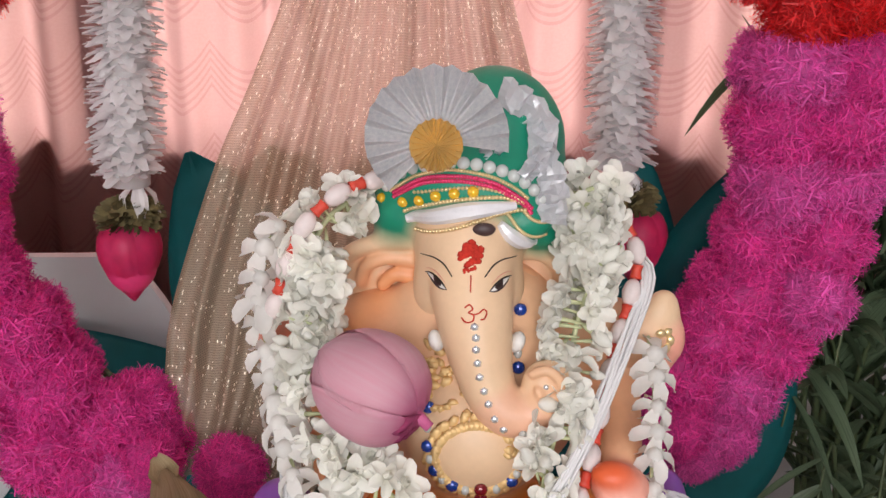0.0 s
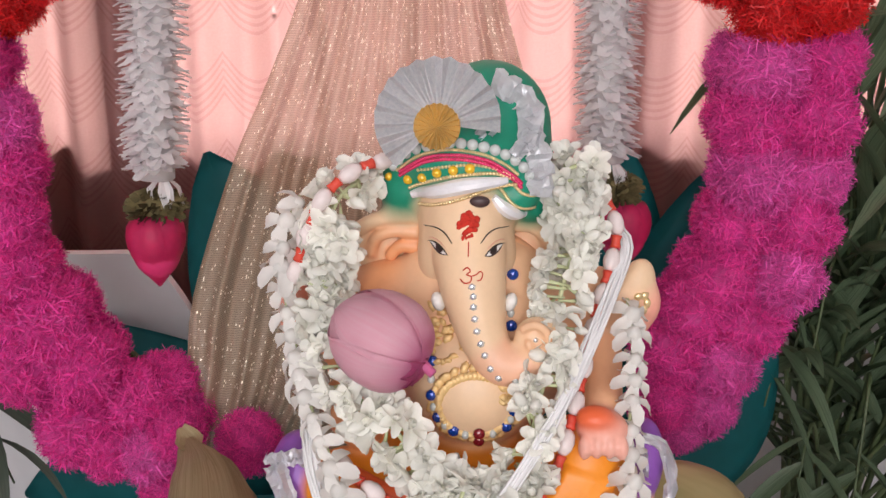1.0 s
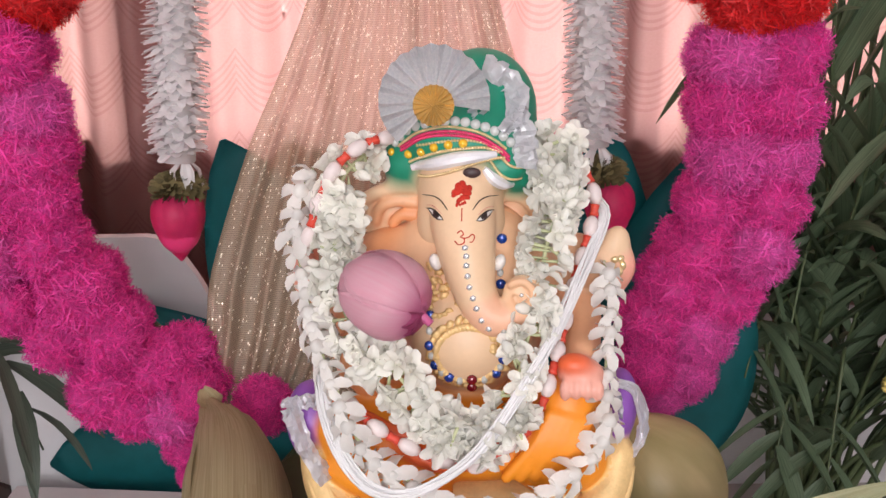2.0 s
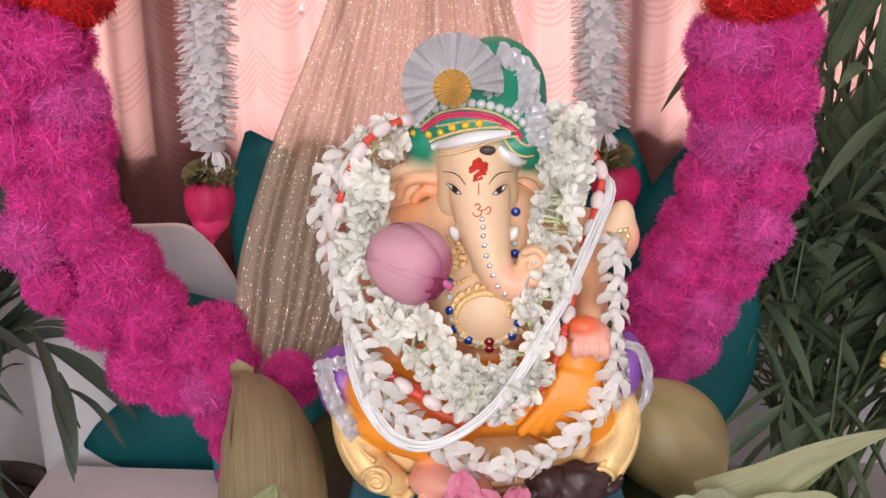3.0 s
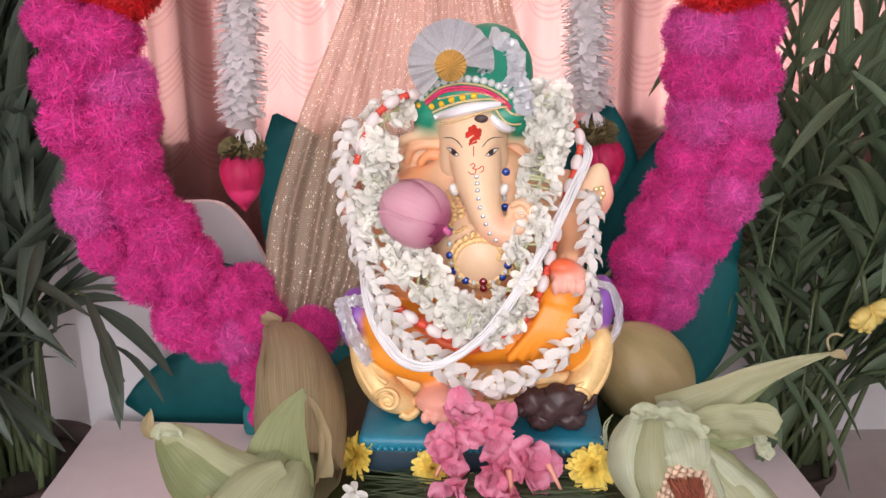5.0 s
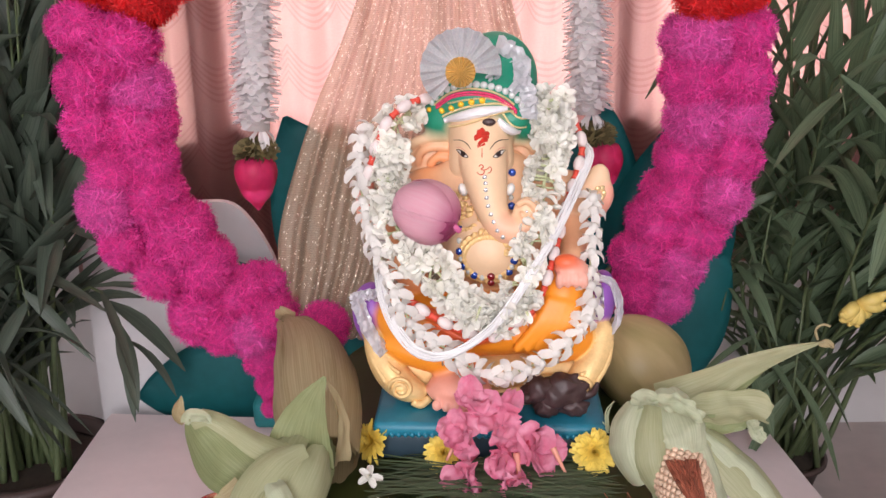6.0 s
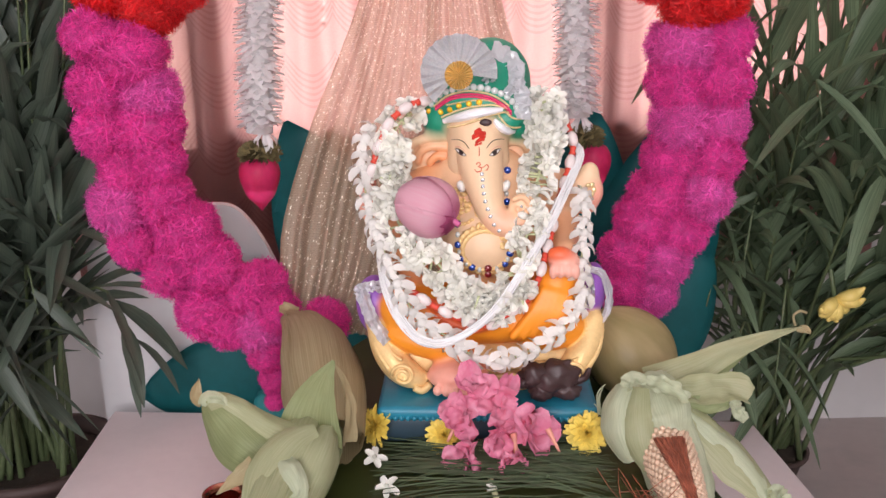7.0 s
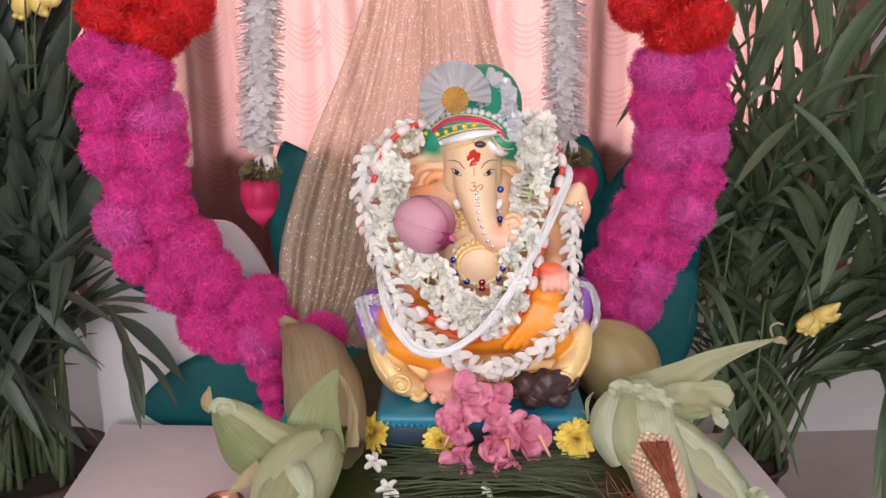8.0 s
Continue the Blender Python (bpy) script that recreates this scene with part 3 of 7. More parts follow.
# ---- fringe pompom garland on its hoop ----
def pom_mesh(name, key, seed, count=4200):
    """A pompom: a soft core and a great many thin, slightly curled strips."""
    rng = np.random.default_rng(seed)
    bm = bmesh.new()
    blob(bm, (0, 0, 0), (0.80, 0.80, 0.80), sub=2)
    verts, faces = [tuple(v.co) for v in bm.verts], [[v.index for v in f.verts] for f in (bm.verts.ensure_lookup_table(), bm.verts.index_update(), bm.faces)[2]]
    bm.free()
    unit = lambda v: v / np.linalg.norm(v, axis=1)[:, None]
    d = unit(rng.normal(size=(count, 3)))
    tuft = unit(rng.normal(size=(70, 3)))
    near = tuft[np.argmax(d @ tuft.T, axis=1)]
    length = rng.uniform(0.84, 1.06, count) * (0.90 + 0.14 * rng.random(70))[np.argmax(d @ tuft.T, axis=1)]
    w = rng.uniform(0.011, 0.026, count)
    lean = unit(d * 0.75 + near * 0.25 + rng.normal(0, 0.16, (count, 3)))
    tip = unit(d * 0.6 + near * 0.4 + rng.normal(0, 0.20, (count, 3)))
    s0, s1 = (unit(np.cross(d, rng.normal(size=(count, 3)))) for _ in range(2))
    for i in range(count):
        b0 = len(verts)
        for p, sd, ww in ((d[i] * 0.60, s0[i], 0.7), (lean[i] * length[i] * 0.84, s0[i] * 0.6 + s1[i] * 0.4, 1.0), (tip[i] * length[i], s1[i], 0.55)):
            verts.append(tuple(p - sd * w[i] * ww))
            verts.append(tuple(p + sd * w[i] * ww))
        faces.append([b0, b0 + 1, b0 + 3, b0 + 2])
        faces.append([b0 + 2, b0 + 3, b0 + 5, b0 + 4])
    me = bpy.data.meshes.new(name)
    me.from_pydata(verts, [], faces)
    me.materials.append(M[key])
    return me


def pompom_garland():
    hoop = thing("pompom_garland", None, "round garland of fluffy magenta and red fringe pompoms", "garland")
    bm = bmesh.new()
    ring = [(-0.065 + 0.37 * math.cos(a), 0.80, 0.85 + 0.42 * math.sin(a)) for a in np.linspace(0, 2 * math.pi, 65)]
    tube(bm, ring, 0.004, seg=6)
    part("hoop", bm, "cane", hoop)
    bm = bmesh.new()
    box(bm, -0.13, 0.0, 0.76, 0.84, 0.221, 0.235, 0.003)
    tube(bm, [(-0.065, 0.80, 0.23), (-0.065, 0.80, 0.435)], 0.008)
    part("stand", bm, "cane", hoop)
    meshes = {k: [pom_mesh("pompom", k, s) for s in seeds] for k, seeds in (("magenta", (1, 2, 3)), ("violet", (4, 5)), ("red", (6, 7)))}
    rng = np.random.default_rng(5)
    left = [(-0.467, 0.853, 36), (-0.416, 0.828, 41), (-0.464, 0.787, 39), (-0.403, 0.779, 43), (-0.467, 0.733, 40), (-0.408, 0.735, 44), (-0.443, 0.682, 38), (-0.398, 0.695, 36), (-0.457, 0.638, 39), (-0.398, 0.642, 43), (-0.445, 0.585, 36), (-0.372, 0.599, 43), (-0.404, 0.546, 40), (-0.342, 0.555, 41), (-0.360, 0.490, 41), (-0.303, 0.516, 40), (-0.331, 0.470, 34), (-0.292, 0.466, 36), (-0.264, 0.488, 30), (-0.281, 0.428, 28), (-0.276, 0.394, 21), (-0.274, 0.362, 15)]
    right = [(0.269, 0.822, 41), (0.322, 0.830, 39), (0.262, 0.775, 40), (0.320, 0.775, 43), (0.270, 0.726, 42), (0.323, 0.725, 41), (0.262, 0.675, 40), (0.316, 0.678, 42), (0.252, 0.626, 40), (0.303, 0.631, 41), (0.226, 0.588, 39), (0.280, 0.580, 41), (0.204, 0.545, 39), (0.257, 0.537, 40), (0.200, 0.501, 36), (0.243, 0.493, 37), (0.219, 0.470, 31)]
    red = [(-0.399, 0.885, 42), (-0.454, 0.908, 40), (-0.353, 0.912, 40), (-0.405, 0.942, 42), (-0.355, 0.975, 42), (-0.310, 1.010, 42), (0.273, 0.877, 42), (0.222, 0.912, 40), (0.306, 0.888, 36), (0.282, 0.938, 42), (0.235, 0.968, 42), (0.190, 1.005, 42)]
    for spots, y, tone in ((left, 0.752, 0.25), (right, 0.785, 0.5), (red, 0.765, 0.0)):
        for i, (x, z, mm) in enumerate(spots):
            kind = "red" if spots is red else ("violet" if rng.random() < tone else "magenta")
            # one in front, and a second behind that fills the string
            for dx, dy, f in ((0.0, rng.normal(0, 0.006), 1.0), (rng.normal(0, 0.010), 0.034, 0.92)):
                ob = new("pompom", meshes[kind][rng.integers(len(meshes[kind]))])
                ob.parent = hoop
                r = mm / 1000 * f * rng.uniform(0.98, 1.05)
                ob.matrix_basis = Matrix.LocRotScale((x + dx, y + dy, z), Euler(rng.uniform(0, 6.3, 3)), (r, r, r * rng.uniform(0.92, 1.05)))
    ob = new("pompom", meshes["magenta"][0])
    ob.parent = hoop
    ob.matrix_basis = Matrix.LocRotScale((-0.199, 0.745, 0.476), Euler((1, 2, 3)), (0.034, 0.034, 0.033))


pompom_garland()


# ---- hanging white garlands with a silk bud ----
def hanging_garland(x_top, x_bot, y, z_bot, seed, bud_dx, bud_dz):
    rng = np.random.default_rng(seed)
    ob = thing("hanging_garland", None, "white paper petal garland with olive tuft and pink bud", "garland", "garlands hanging before the curtain")
    bm = bmesh.new()
    tube(bm, [(x_bot, y, z_bot), (x_top + (x_top - x_bot) * 3.0, y, 2.0)], 0.002, seg=6)
    part("cord", bm, "thread", ob)
    top = 1.16
    bm = bmesh.new()
    n = 82
    for i in range(n):
        z = z_bot + (top - z_bot) * i / n
        x = x_bot + (x_top - x_bot) * (z - z_bot) / (0.92 - z_bot)
        m = 16
        for k in range(m):
            a = 2 * math.pi * (k + 0.5 * (i % 2)) / m + rng.normal(0, 0.1)
            out = Vector((math.cos(a), math.sin(a), 0))
            r = 0.0300 * rng.uniform(0.85, 1.12)
            droop = rng.uniform(-0.012, 0.004)
            base = Vector((x, y, z + 0.01))
            pts = [base + out * 0.004, base + out * r * 0.6 + Vector((0, 0, droop * 0.15)), base + out * r + Vector((0, 0, droop * 0.7))]
            blade(bm, pts, [0.009, 0.0125, 0.0060], out.cross(Vector((0, 0, 1))).cross(out) + Vector((0, 0, 0.3)) + out * 0.2, cup=0.15, n=3)
    tube(bm, [(x_bot, y, z_bot), (x_bot + (x_top - x_bot) * (top - z_bot) / (0.92 - z_bot), y, top)], 0.017, seg=12)
    part("petals", bm, "paper_white", ob, "dense whorls of white petals")["kind"] = "stuff"
    bm = bmesh.new()
    for k in range(5):
        a = k * 1.3
        out = Vector((math.cos(a), -abs(math.sin(a)), 0))
        base = Vector((x_bot + 0.006, y, z_bot + 0.004))
        blade(bm, [base, base + out * 0.012 + Vector((0, 0, -0.014)), base + out * 0.014 + Vector((0.002, 0, -0.03))], [0.004, 0.011, 0.006], out + Vector((0, 0, 0.4)), cup=0.2, n=3)
    part("lower_petals", bm, "paper_white", ob)
    bm = bmesh.new()
    c = Vector((x_bot + bud_dx * 0.5, y, z_bot - 0.028))
    for k in range(320):
        d = Vector(rng.normal(size=3)).normalized()
        s = d.orthogonal().normalized()
        base = c + Vector((d.x * 0.018, d.y * 0.018, d.z * 0.014))
        tip = base + Vector((d.x * 0.012, d.y * 0.012, d.z * 0.006))
        blade(bm, [base, (base + tip) / 2 + s * 0.001, tip], [0.002, 0.006, 0.001], d.cross(s), n=3)
    blob(bm, c, (0.019, 0.019, 0.016), sub=2)
    part("tuft", bm, "moss", ob, "olive brown leafy tuft")
    top_b = Vector((x_bot + bud_dx, y - 0.004, z_bot - 0.028 + bud_dz))
    bm = bmesh.new()
    blob(bm, top_b + Vector((0, 0, -0.033)), (0.0235, 0.0235, 0.034), sub=3)
    bud = part("bud", bm, "lotus_pink", ob, "bright pink silk lotus bud")
    for k in range(7):
        a = 2 * math.pi * k / 7 + 0.3
        o = Vector((math.cos(a), math.sin(a), 0))
        prof = ((0.004, 0), (0.022, -0.008), (0.0275, -0.026), (0.022, -0.046), (0.010, -0.064), (0.001, -0.075))
        bm = bmesh.new()
        blade(bm, spline([top_b + o * r + Vector((0, 0, z)) for r, z in prof], 11), leafw(11, 0.033, 0.05, 0.4, 0.45), o, cup=-0.22, n=5, thick=0.0006)
        part("petal", bm, "lotus_pink", bud)


hanging_garland(-0.263, -0.276, 0.79, 0.722, 3, -0.004, 0.0)
hanging_garland(0.136, 0.142, 0.83, 0.728, 8, 0.020, -0.005)


# ---- the statue: one painted mesh ----
STATUE = ["paint", "gold", "gold_bright", "silver", "glitter", "pearl", "pinkbead", "yellowgem", "bluegem", "redgem", "clear", "ink", "brown", "vermilion", "eyewhite", "base_teal", "base_shade", "rose", "bead_red", "rosette"]
S = {k: i for i, k in enumerate(STATUE)}
SKIN, PEACH, BLUSH, ROSE, GREEN, ORANGE, PURPLE, GOLD, RED = (0.80, 0.555, 0.35), (0.82, 0.50, 0.30), (0.84, 0.37, 0.17), (0.82, 0.36, 0.27), (0.006, 0.25, 0.15), (0.90, 0.30, 0.02), (0.27, 0.09, 0.43), (0.80, 0.50, 0.16), (0.80, 0.13, 0.04)


class Clay:
    """Rounded lumps pressed together into one skin, each with its own paint."""

    def __init__(self, soft):
        self.lumps, self.soft = [], soft

    def egg(self, c, r, col, ry=0, rz=0, soft=None):
        m = np.array(Euler((0, radians(ry), radians(rz))).to_matrix())
        self.lumps.append((np.array(c, float), np.array(r, float), m, col, soft or self.soft))
        return self

    def rope(self, pts, col, n=14, soft=None):
        for p in spline(pts, n):
            self.egg(p[:3], (p[3],) * 3, col, soft=soft)
        return self

    @staticmethod
    def gap(lump, p):
        c, r, m, _, _ = lump
        q = (p - c) @ m
        a = np.linalg.norm(q / r, axis=-1)
        return a * (a - 1) / np.maximum(np.linalg.norm(q / (r * r), axis=-1), 1e-6)

    def mesh(self, h):
        """Vertices, quads and paint of the skin, on a grid of step h."""
        lo = np.min([l[0] - max(l[1]) for l in self.lumps], 0) - 4 * h
        hi = np.max([l[0] + max(l[1]) for l in self.lumps], 0) + 4 * h
        dims = np.ceil((hi - lo) / h).astype(int) + 1
        d = np.full(dims, 0.05, np.float32)
        for l in self.lumps:
            reach = max(l[1]) + l[4] + 2 * h
            a = np.maximum(((l[0] - reach - lo) / h).astype(int), 0)
            b = np.minimum(((l[0] + reach - lo) / h).astype(int) + 2, dims)
            sl = tuple(slice(*ab) for ab in zip(a, b))
            p = np.stack(np.meshgrid(*[lo[k] + h * np.arange(a[k], b[k]) for k in range(3)], indexing="ij"), -1)
            new_d, old = self.gap(l, p).astype(np.float32), d[sl]
            k = l[4]
            f = np.clip(0.5 + 0.5 * (old - new_d) / k, 0, 1)
            d[sl] = old * (1 - f) + new_d * f - k * f * (1 - f)
        s = d < 0
        cells = tuple(n - 1 for n in d.shape)
        acc, cnt = np.zeros((*cells, 3), np.float32), np.zeros(cells, np.float32)
        for ax in range(3):
            for o1 in (0, 1):
                for o2 in (0, 1):
                    off = [0, 0, 0]
                    off[(ax + 1) % 3], off[(ax + 2) % 3] = o1, o2
                    i0 = tuple(slice(off[k], off[k] + cells[k]) for k in range(3))
                    off2 = list(off)
                    off2[ax] = 1
                    i1 = tuple(slice(off2[k], off2[k] + cells[k]) for k in range(3))
                    hit = s[i0] != s[i1]
                    t = d[i0][hit] / (d[i0][hit] - d[i1][hit])
                    add = np.zeros((len(t), 3), np.float32) + np.array(off, np.float32)
                    add[:, ax] = t
                    acc[hit] += add
                    cnt[hit] += 1
        live = cnt > 0
        index = np.full(cells, -1, np.int64)
        index[live] = np.arange(live.sum())
        verts = (np.argwhere(live) + acc[live] / cnt[live][:, None]) * h + lo
        quads = []
        for ax in range(3):
            u, v = (ax + 1) % 3, (ax + 2) % 3
            e0, e1 = [slice(1, -1)] * 3, [slice(1, -1)] * 3
            e0[ax], e1[ax] = slice(0, -1), slice(1, None)
            cross = np.argwhere(s[tuple(e0)] != s[tuple(e1)])
            at = cross + np.array([0 if k == ax else 1 for k in range(3)])
            inside = s[tuple(at.T)]
            ring = []
            for du, dv in ((-1, -1), (0, -1), (0, 0), (-1, 0)):
                q = at.copy()
                q[:, u] += du
                q[:, v] += dv
                ring.append(index[tuple(q.T)])
            q = np.stack(ring, 1)
            q[~inside] = q[~inside][:, ::-1]
            quads.append(q)
        col, near, best = np.zeros((len(verts), 3)), np.full(len(verts), 1.0), np.zeros(len(verts), int)
        for i, l in enumerate(self.lumps):
            g = self.gap(l, verts)
            k = max(l[4], 0.005)
            f = np.clip(0.5 + 0.5 * (near - g) / k, 0, 1)[:, None]
            col = col * (1 - f) + np.array(l[3]) * f
            best[g < near] = i
            near = np.minimum(near, g)
        return verts, np.concatenate(quads), col, [self.lumps[i][3] == GOLD for i in best]


def head_clay():
    c = Clay(0.006)
    c.egg((-0.0095, 0.548, 0.757), (0.0325, 0.043, 0.045), SKIN)
    c.egg((-0.009, 0.531, 0.744), (0.0275, 0.027, 0.030), SKIN)
    c.egg((-0.0265, 0.533, 0.730), (0.0145, 0.018, 0.021), SKIN).egg((0.0085, 0.533, 0.730), (0.0145, 0.018, 0.021), SKIN)
    c.egg((-0.0085, 0.519, 0.757), (0.020, 0.016, 0.015), SKIN)
    # ears with folded rims
    c.egg((-0.060, 0.556, 0.732), (0.029, 0.0065, 0.021), SKIN, -12, 8)
    c.rope([(-0.036, 0.549, 0.751, 0.006), (-0.054, 0.546, 0.752, 0.0052), (-0.073, 0.548, 0.747, 0.0046), (-0.085, 0.552, 0.736, 0.0042), (-0.080, 0.554, 0.722, 0.0036)], SKIN, 20, 0.003)
    c.rope([(-0.040, 0.546, 0.741, 0.0048), (-0.056, 0.5445, 0.7425, 0.0036), (-0.069, 0.5455, 0.737, 0.0032), (-0.073, 0.549, 0.725, 0.0028)], (0.83, 0.45, 0.25), 18, 0.003)
    c.rope([(-0.040, 0.546, 0.731, 0.005), (-0.053, 0.545, 0.732, 0.0032), (-0.060, 0.546, 0.724, 0.003)], BLUSH, 14, 0.003)
    c.egg((0.036, 0.556, 0.733), (0.027, 0.0065, 0.021), PEACH, 10, -12)
    c.rope([(0.020, 0.549, 0.748, 0.005), (0.035, 0.546, 0.747, 0.0045), (0.046, 0.548, 0.734, 0.004), (0.041, 0.551, 0.716, 0.0036)], SKIN, 18, 0.003)
    c.rope([(0.022, 0.546, 0.733, 0.0052), (0.030, 0.546, 0.726, 0.004), (0.031, 0.547, 0.716, 0.004)], (0.83, 0.45, 0.25), 12, 0.004)
    # trunk, curling to a flat coil
    c.rope([(-0.0085, 0.524, 0.748, 0.0215), (-0.0070, 0.513, 0.731, 0.0205), (-0.0045, 0.504, 0.716, 0.0182), (-0.0020, 0.4975, 0.704, 0.0156), (0.0020, 0.4925, 0.690, 0.0132), (0.0075, 0.489, 0.679, 0.0120)], SKIN, 30, 0.004)
    c.rope([(0.0085, 0.4885, 0.678, 0.0120), (0.0150, 0.487, 0.6740, 0.0116), (0.0245, 0.4875, 0.6735, 0.0112), (0.034, 0.489, 0.680, 0.0110)], (0.83, 0.47, 0.31), 14, 0.004)
    c.egg((0.0345, 0.489, 0.6915), (0.0135, 0.0085, 0.0138), SKIN, soft=0.004).egg((0.0455, 0.490, 0.694), (0.006, 0.005, 0.0038), SKIN, 18)
    c.rope([(0.0255, 0.4825, 0.700, 0.0022), (0.033, 0.4808, 0.7035, 0.0022), (0.0405, 0.481, 0.698, 0.0022), (0.0405, 0.4805, 0.689, 0.002), (0.0335, 0.4800, 0.6855, 0.002), (0.029, 0.4800, 0.692, 0.0018)], PEACH, 30, 0.0018)
    # turban
    c.egg((-0.007, 0.562, 0.790), (0.0545, 0.051, 0.034), GREEN, 8, soft=0.003)
    c.egg((0.004, 0.572, 0.806), (0.0415, 0.040, 0.0455), GREEN, soft=0.008)
    c.egg((-0.049, 0.561, 0.772), (0.0185, 0.027, 0.025), GREEN, 12, soft=0.008)
    c.egg((0.030, 0.553, 0.768), (0.0165, 0.025, 0.020), GREEN, -15, soft=0.006)
    c.egg((0.020, 0.528, 0.772), (0.017, 0.012, 0.012), GREEN, -15, soft=0.004)
    return c.mesh(0.0013)


def body_clay():
    c = Clay(0.008)
    c.egg((-0.004, 0.550, 0.665), (0.070, 0.048, 0.080), (0.82, 0.49, 0.29))
    c.rope([(0.060, 0.556, 0.690, 0.018), (0.080, 0.560, 0.665, 0.017), (0.082, 0.530, 0.646, 0.014), (0.078, 0.490, 0.642, 0.012)], (0.83, 0.44, 0.25), 12)
    c.egg((-0.002, 0.524, 0.648), (0.047, 0.047, 0.044), SKIN)
    c.egg((-0.072, 0.545, 0.675), (0.029, 0.029, 0.050), BLUSH, 25)
    c.rope([(-0.07, 0.55, 0.70, 0.016), (-0.10, 0.556, 0.668, 0.015), (-0.122, 0.553, 0.672, 0.012)], PEACH, 12)
    c.egg((-0.1265, 0.550, 0.690), (0.0095, 0.012, 0.025), ROSE, 4)
    c.egg((-0.080, 0.494, 0.634), (0.017, 0.016, 0.026), BLUSH, -30)
    # raised hand with a gold mark on its palm
    c.rope([(0.05, 0.55, 0.70, 0.018), (0.085, 0.556, 0.695, 0.017), (0.100, 0.553, 0.692, 0.015)], PEACH, 10)
    c.egg((0.1045, 0.552, 0.699), (0.0135, 0.0115, 0.0255), SKIN, 14).egg((0.1145, 0.550, 0.692), (0.0085, 0.010, 0.0145), ROSE, 4, soft=0.005)
    c.egg((0.106, 0.551, 0.679), (0.011, 0.010, 0.011), ROSE, soft=0.005)
    # lap and folded leg under orange cloth, with fanned folds
    c.egg((-0.004, 0.514, 0.576), (0.097, 0.055, 0.036), ORANGE)
    c.egg((-0.068, 0.489, 0.578), (0.046, 0.034, 0.029), ORANGE, 18)
    c.egg((-0.058, 0.472, 0.553), (0.048, 0.022, 0.017), ORANGE, 14)
    c.egg((0.066, 0.490, 0.596), (0.030, 0.030, 0.046), ORANGE, 14)
    c.egg((0.066, 0.476, 0.566), (0.034, 0.021, 0.022), ORANGE, -10)
    for k in range(6):
        u = k / 5
        c.rope([(0.056 + 0.026 * u, 0.463 + 0.003 * abs(u - 0.5), 0.612 - 0.006 * u, 0.004), (0.044 + 0.032 * u, 0.4585, 0.590 - 0.004 * u, 0.0042), (0.026 + 0.050 * u, 0.4575 + 0.004 * u, 0.565, 0.004)], ORANGE, 14, 0.003)
    for x0, z0 in ((-0.02, 0.574), (0.008, 0.592), (-0.045, 0.596)):
        c.rope([(x0 - 0.032, 0.464, z0 + 0.012, 0.0055), (x0, 0.457, z0, 0.006), (x0 + 0.03, 0.464, z0 + 0.006, 0.0055)], RED, 10, 0.004)
    # hand on the knee, holding a sweet
    c.egg((0.076, 0.472, 0.640), (0.0165, 0.013, 0.012), ROSE, 8, soft=0.004).egg((0.071, 0.468, 0.6485), (0.012, 0.009, 0.0075), RED, soft=0.002)
    for k in range(4):
        c.egg((0.0645 + 0.0075 * k, 0.4605, 0.6335 - 0.0008 * abs(k - 1.5)), (0.0040, 0.006, 0.0078), (0.84, 0.42, 0.33), soft=0.002)
    # foot
    c.egg((-0.030, 0.455, 0.526), (0.031, 0.024, 0.016), ROSE, -6).egg((-0.012, 0.447, 0.518), (0.017, 0.014, 0.011), (0.84, 0.42, 0.33))
    for k in range(5):
        c.egg((-0.050 + 0.009 * k, 0.4345 - 0.001 * k, 0.516 - 0.0008 * k), (0.0045, 0.006, 0.0055), (0.84, 0.42, 0.33), soft=0.002)
    # bolsters
    c.egg((-0.1140, 0.504, 0.580), (0.0225, 0.027, 0.034), PURPLE, -10, soft=0.003).egg((0.1060, 0.506, 0.594), (0.0165, 0.026, 0.034), PURPLE, 10, soft=0.003)
    # gold throne sides sweeping down into scrolled feet
    c.rope([(-0.113, 0.484, 0.567, 0.0105), (-0.107, 0.474, 0.549, 0.0125), (-0.096, 0.466, 0.534, 0.0145), (-0.083, 0.461, 0.523, 0.0135), (-0.070, 0.460, 0.517, 0.0095)], GOLD, 16, 0.004)
    c.rope([(0.109, 0.484, 0.574, 0.0105), (0.104, 0.474, 0.553, 0.0125), (0.094, 0.466, 0.538, 0.014), (0.084, 0.461, 0.526, 0.0125)], GOLD, 16, 0.004)
    return c.mesh(0.002)


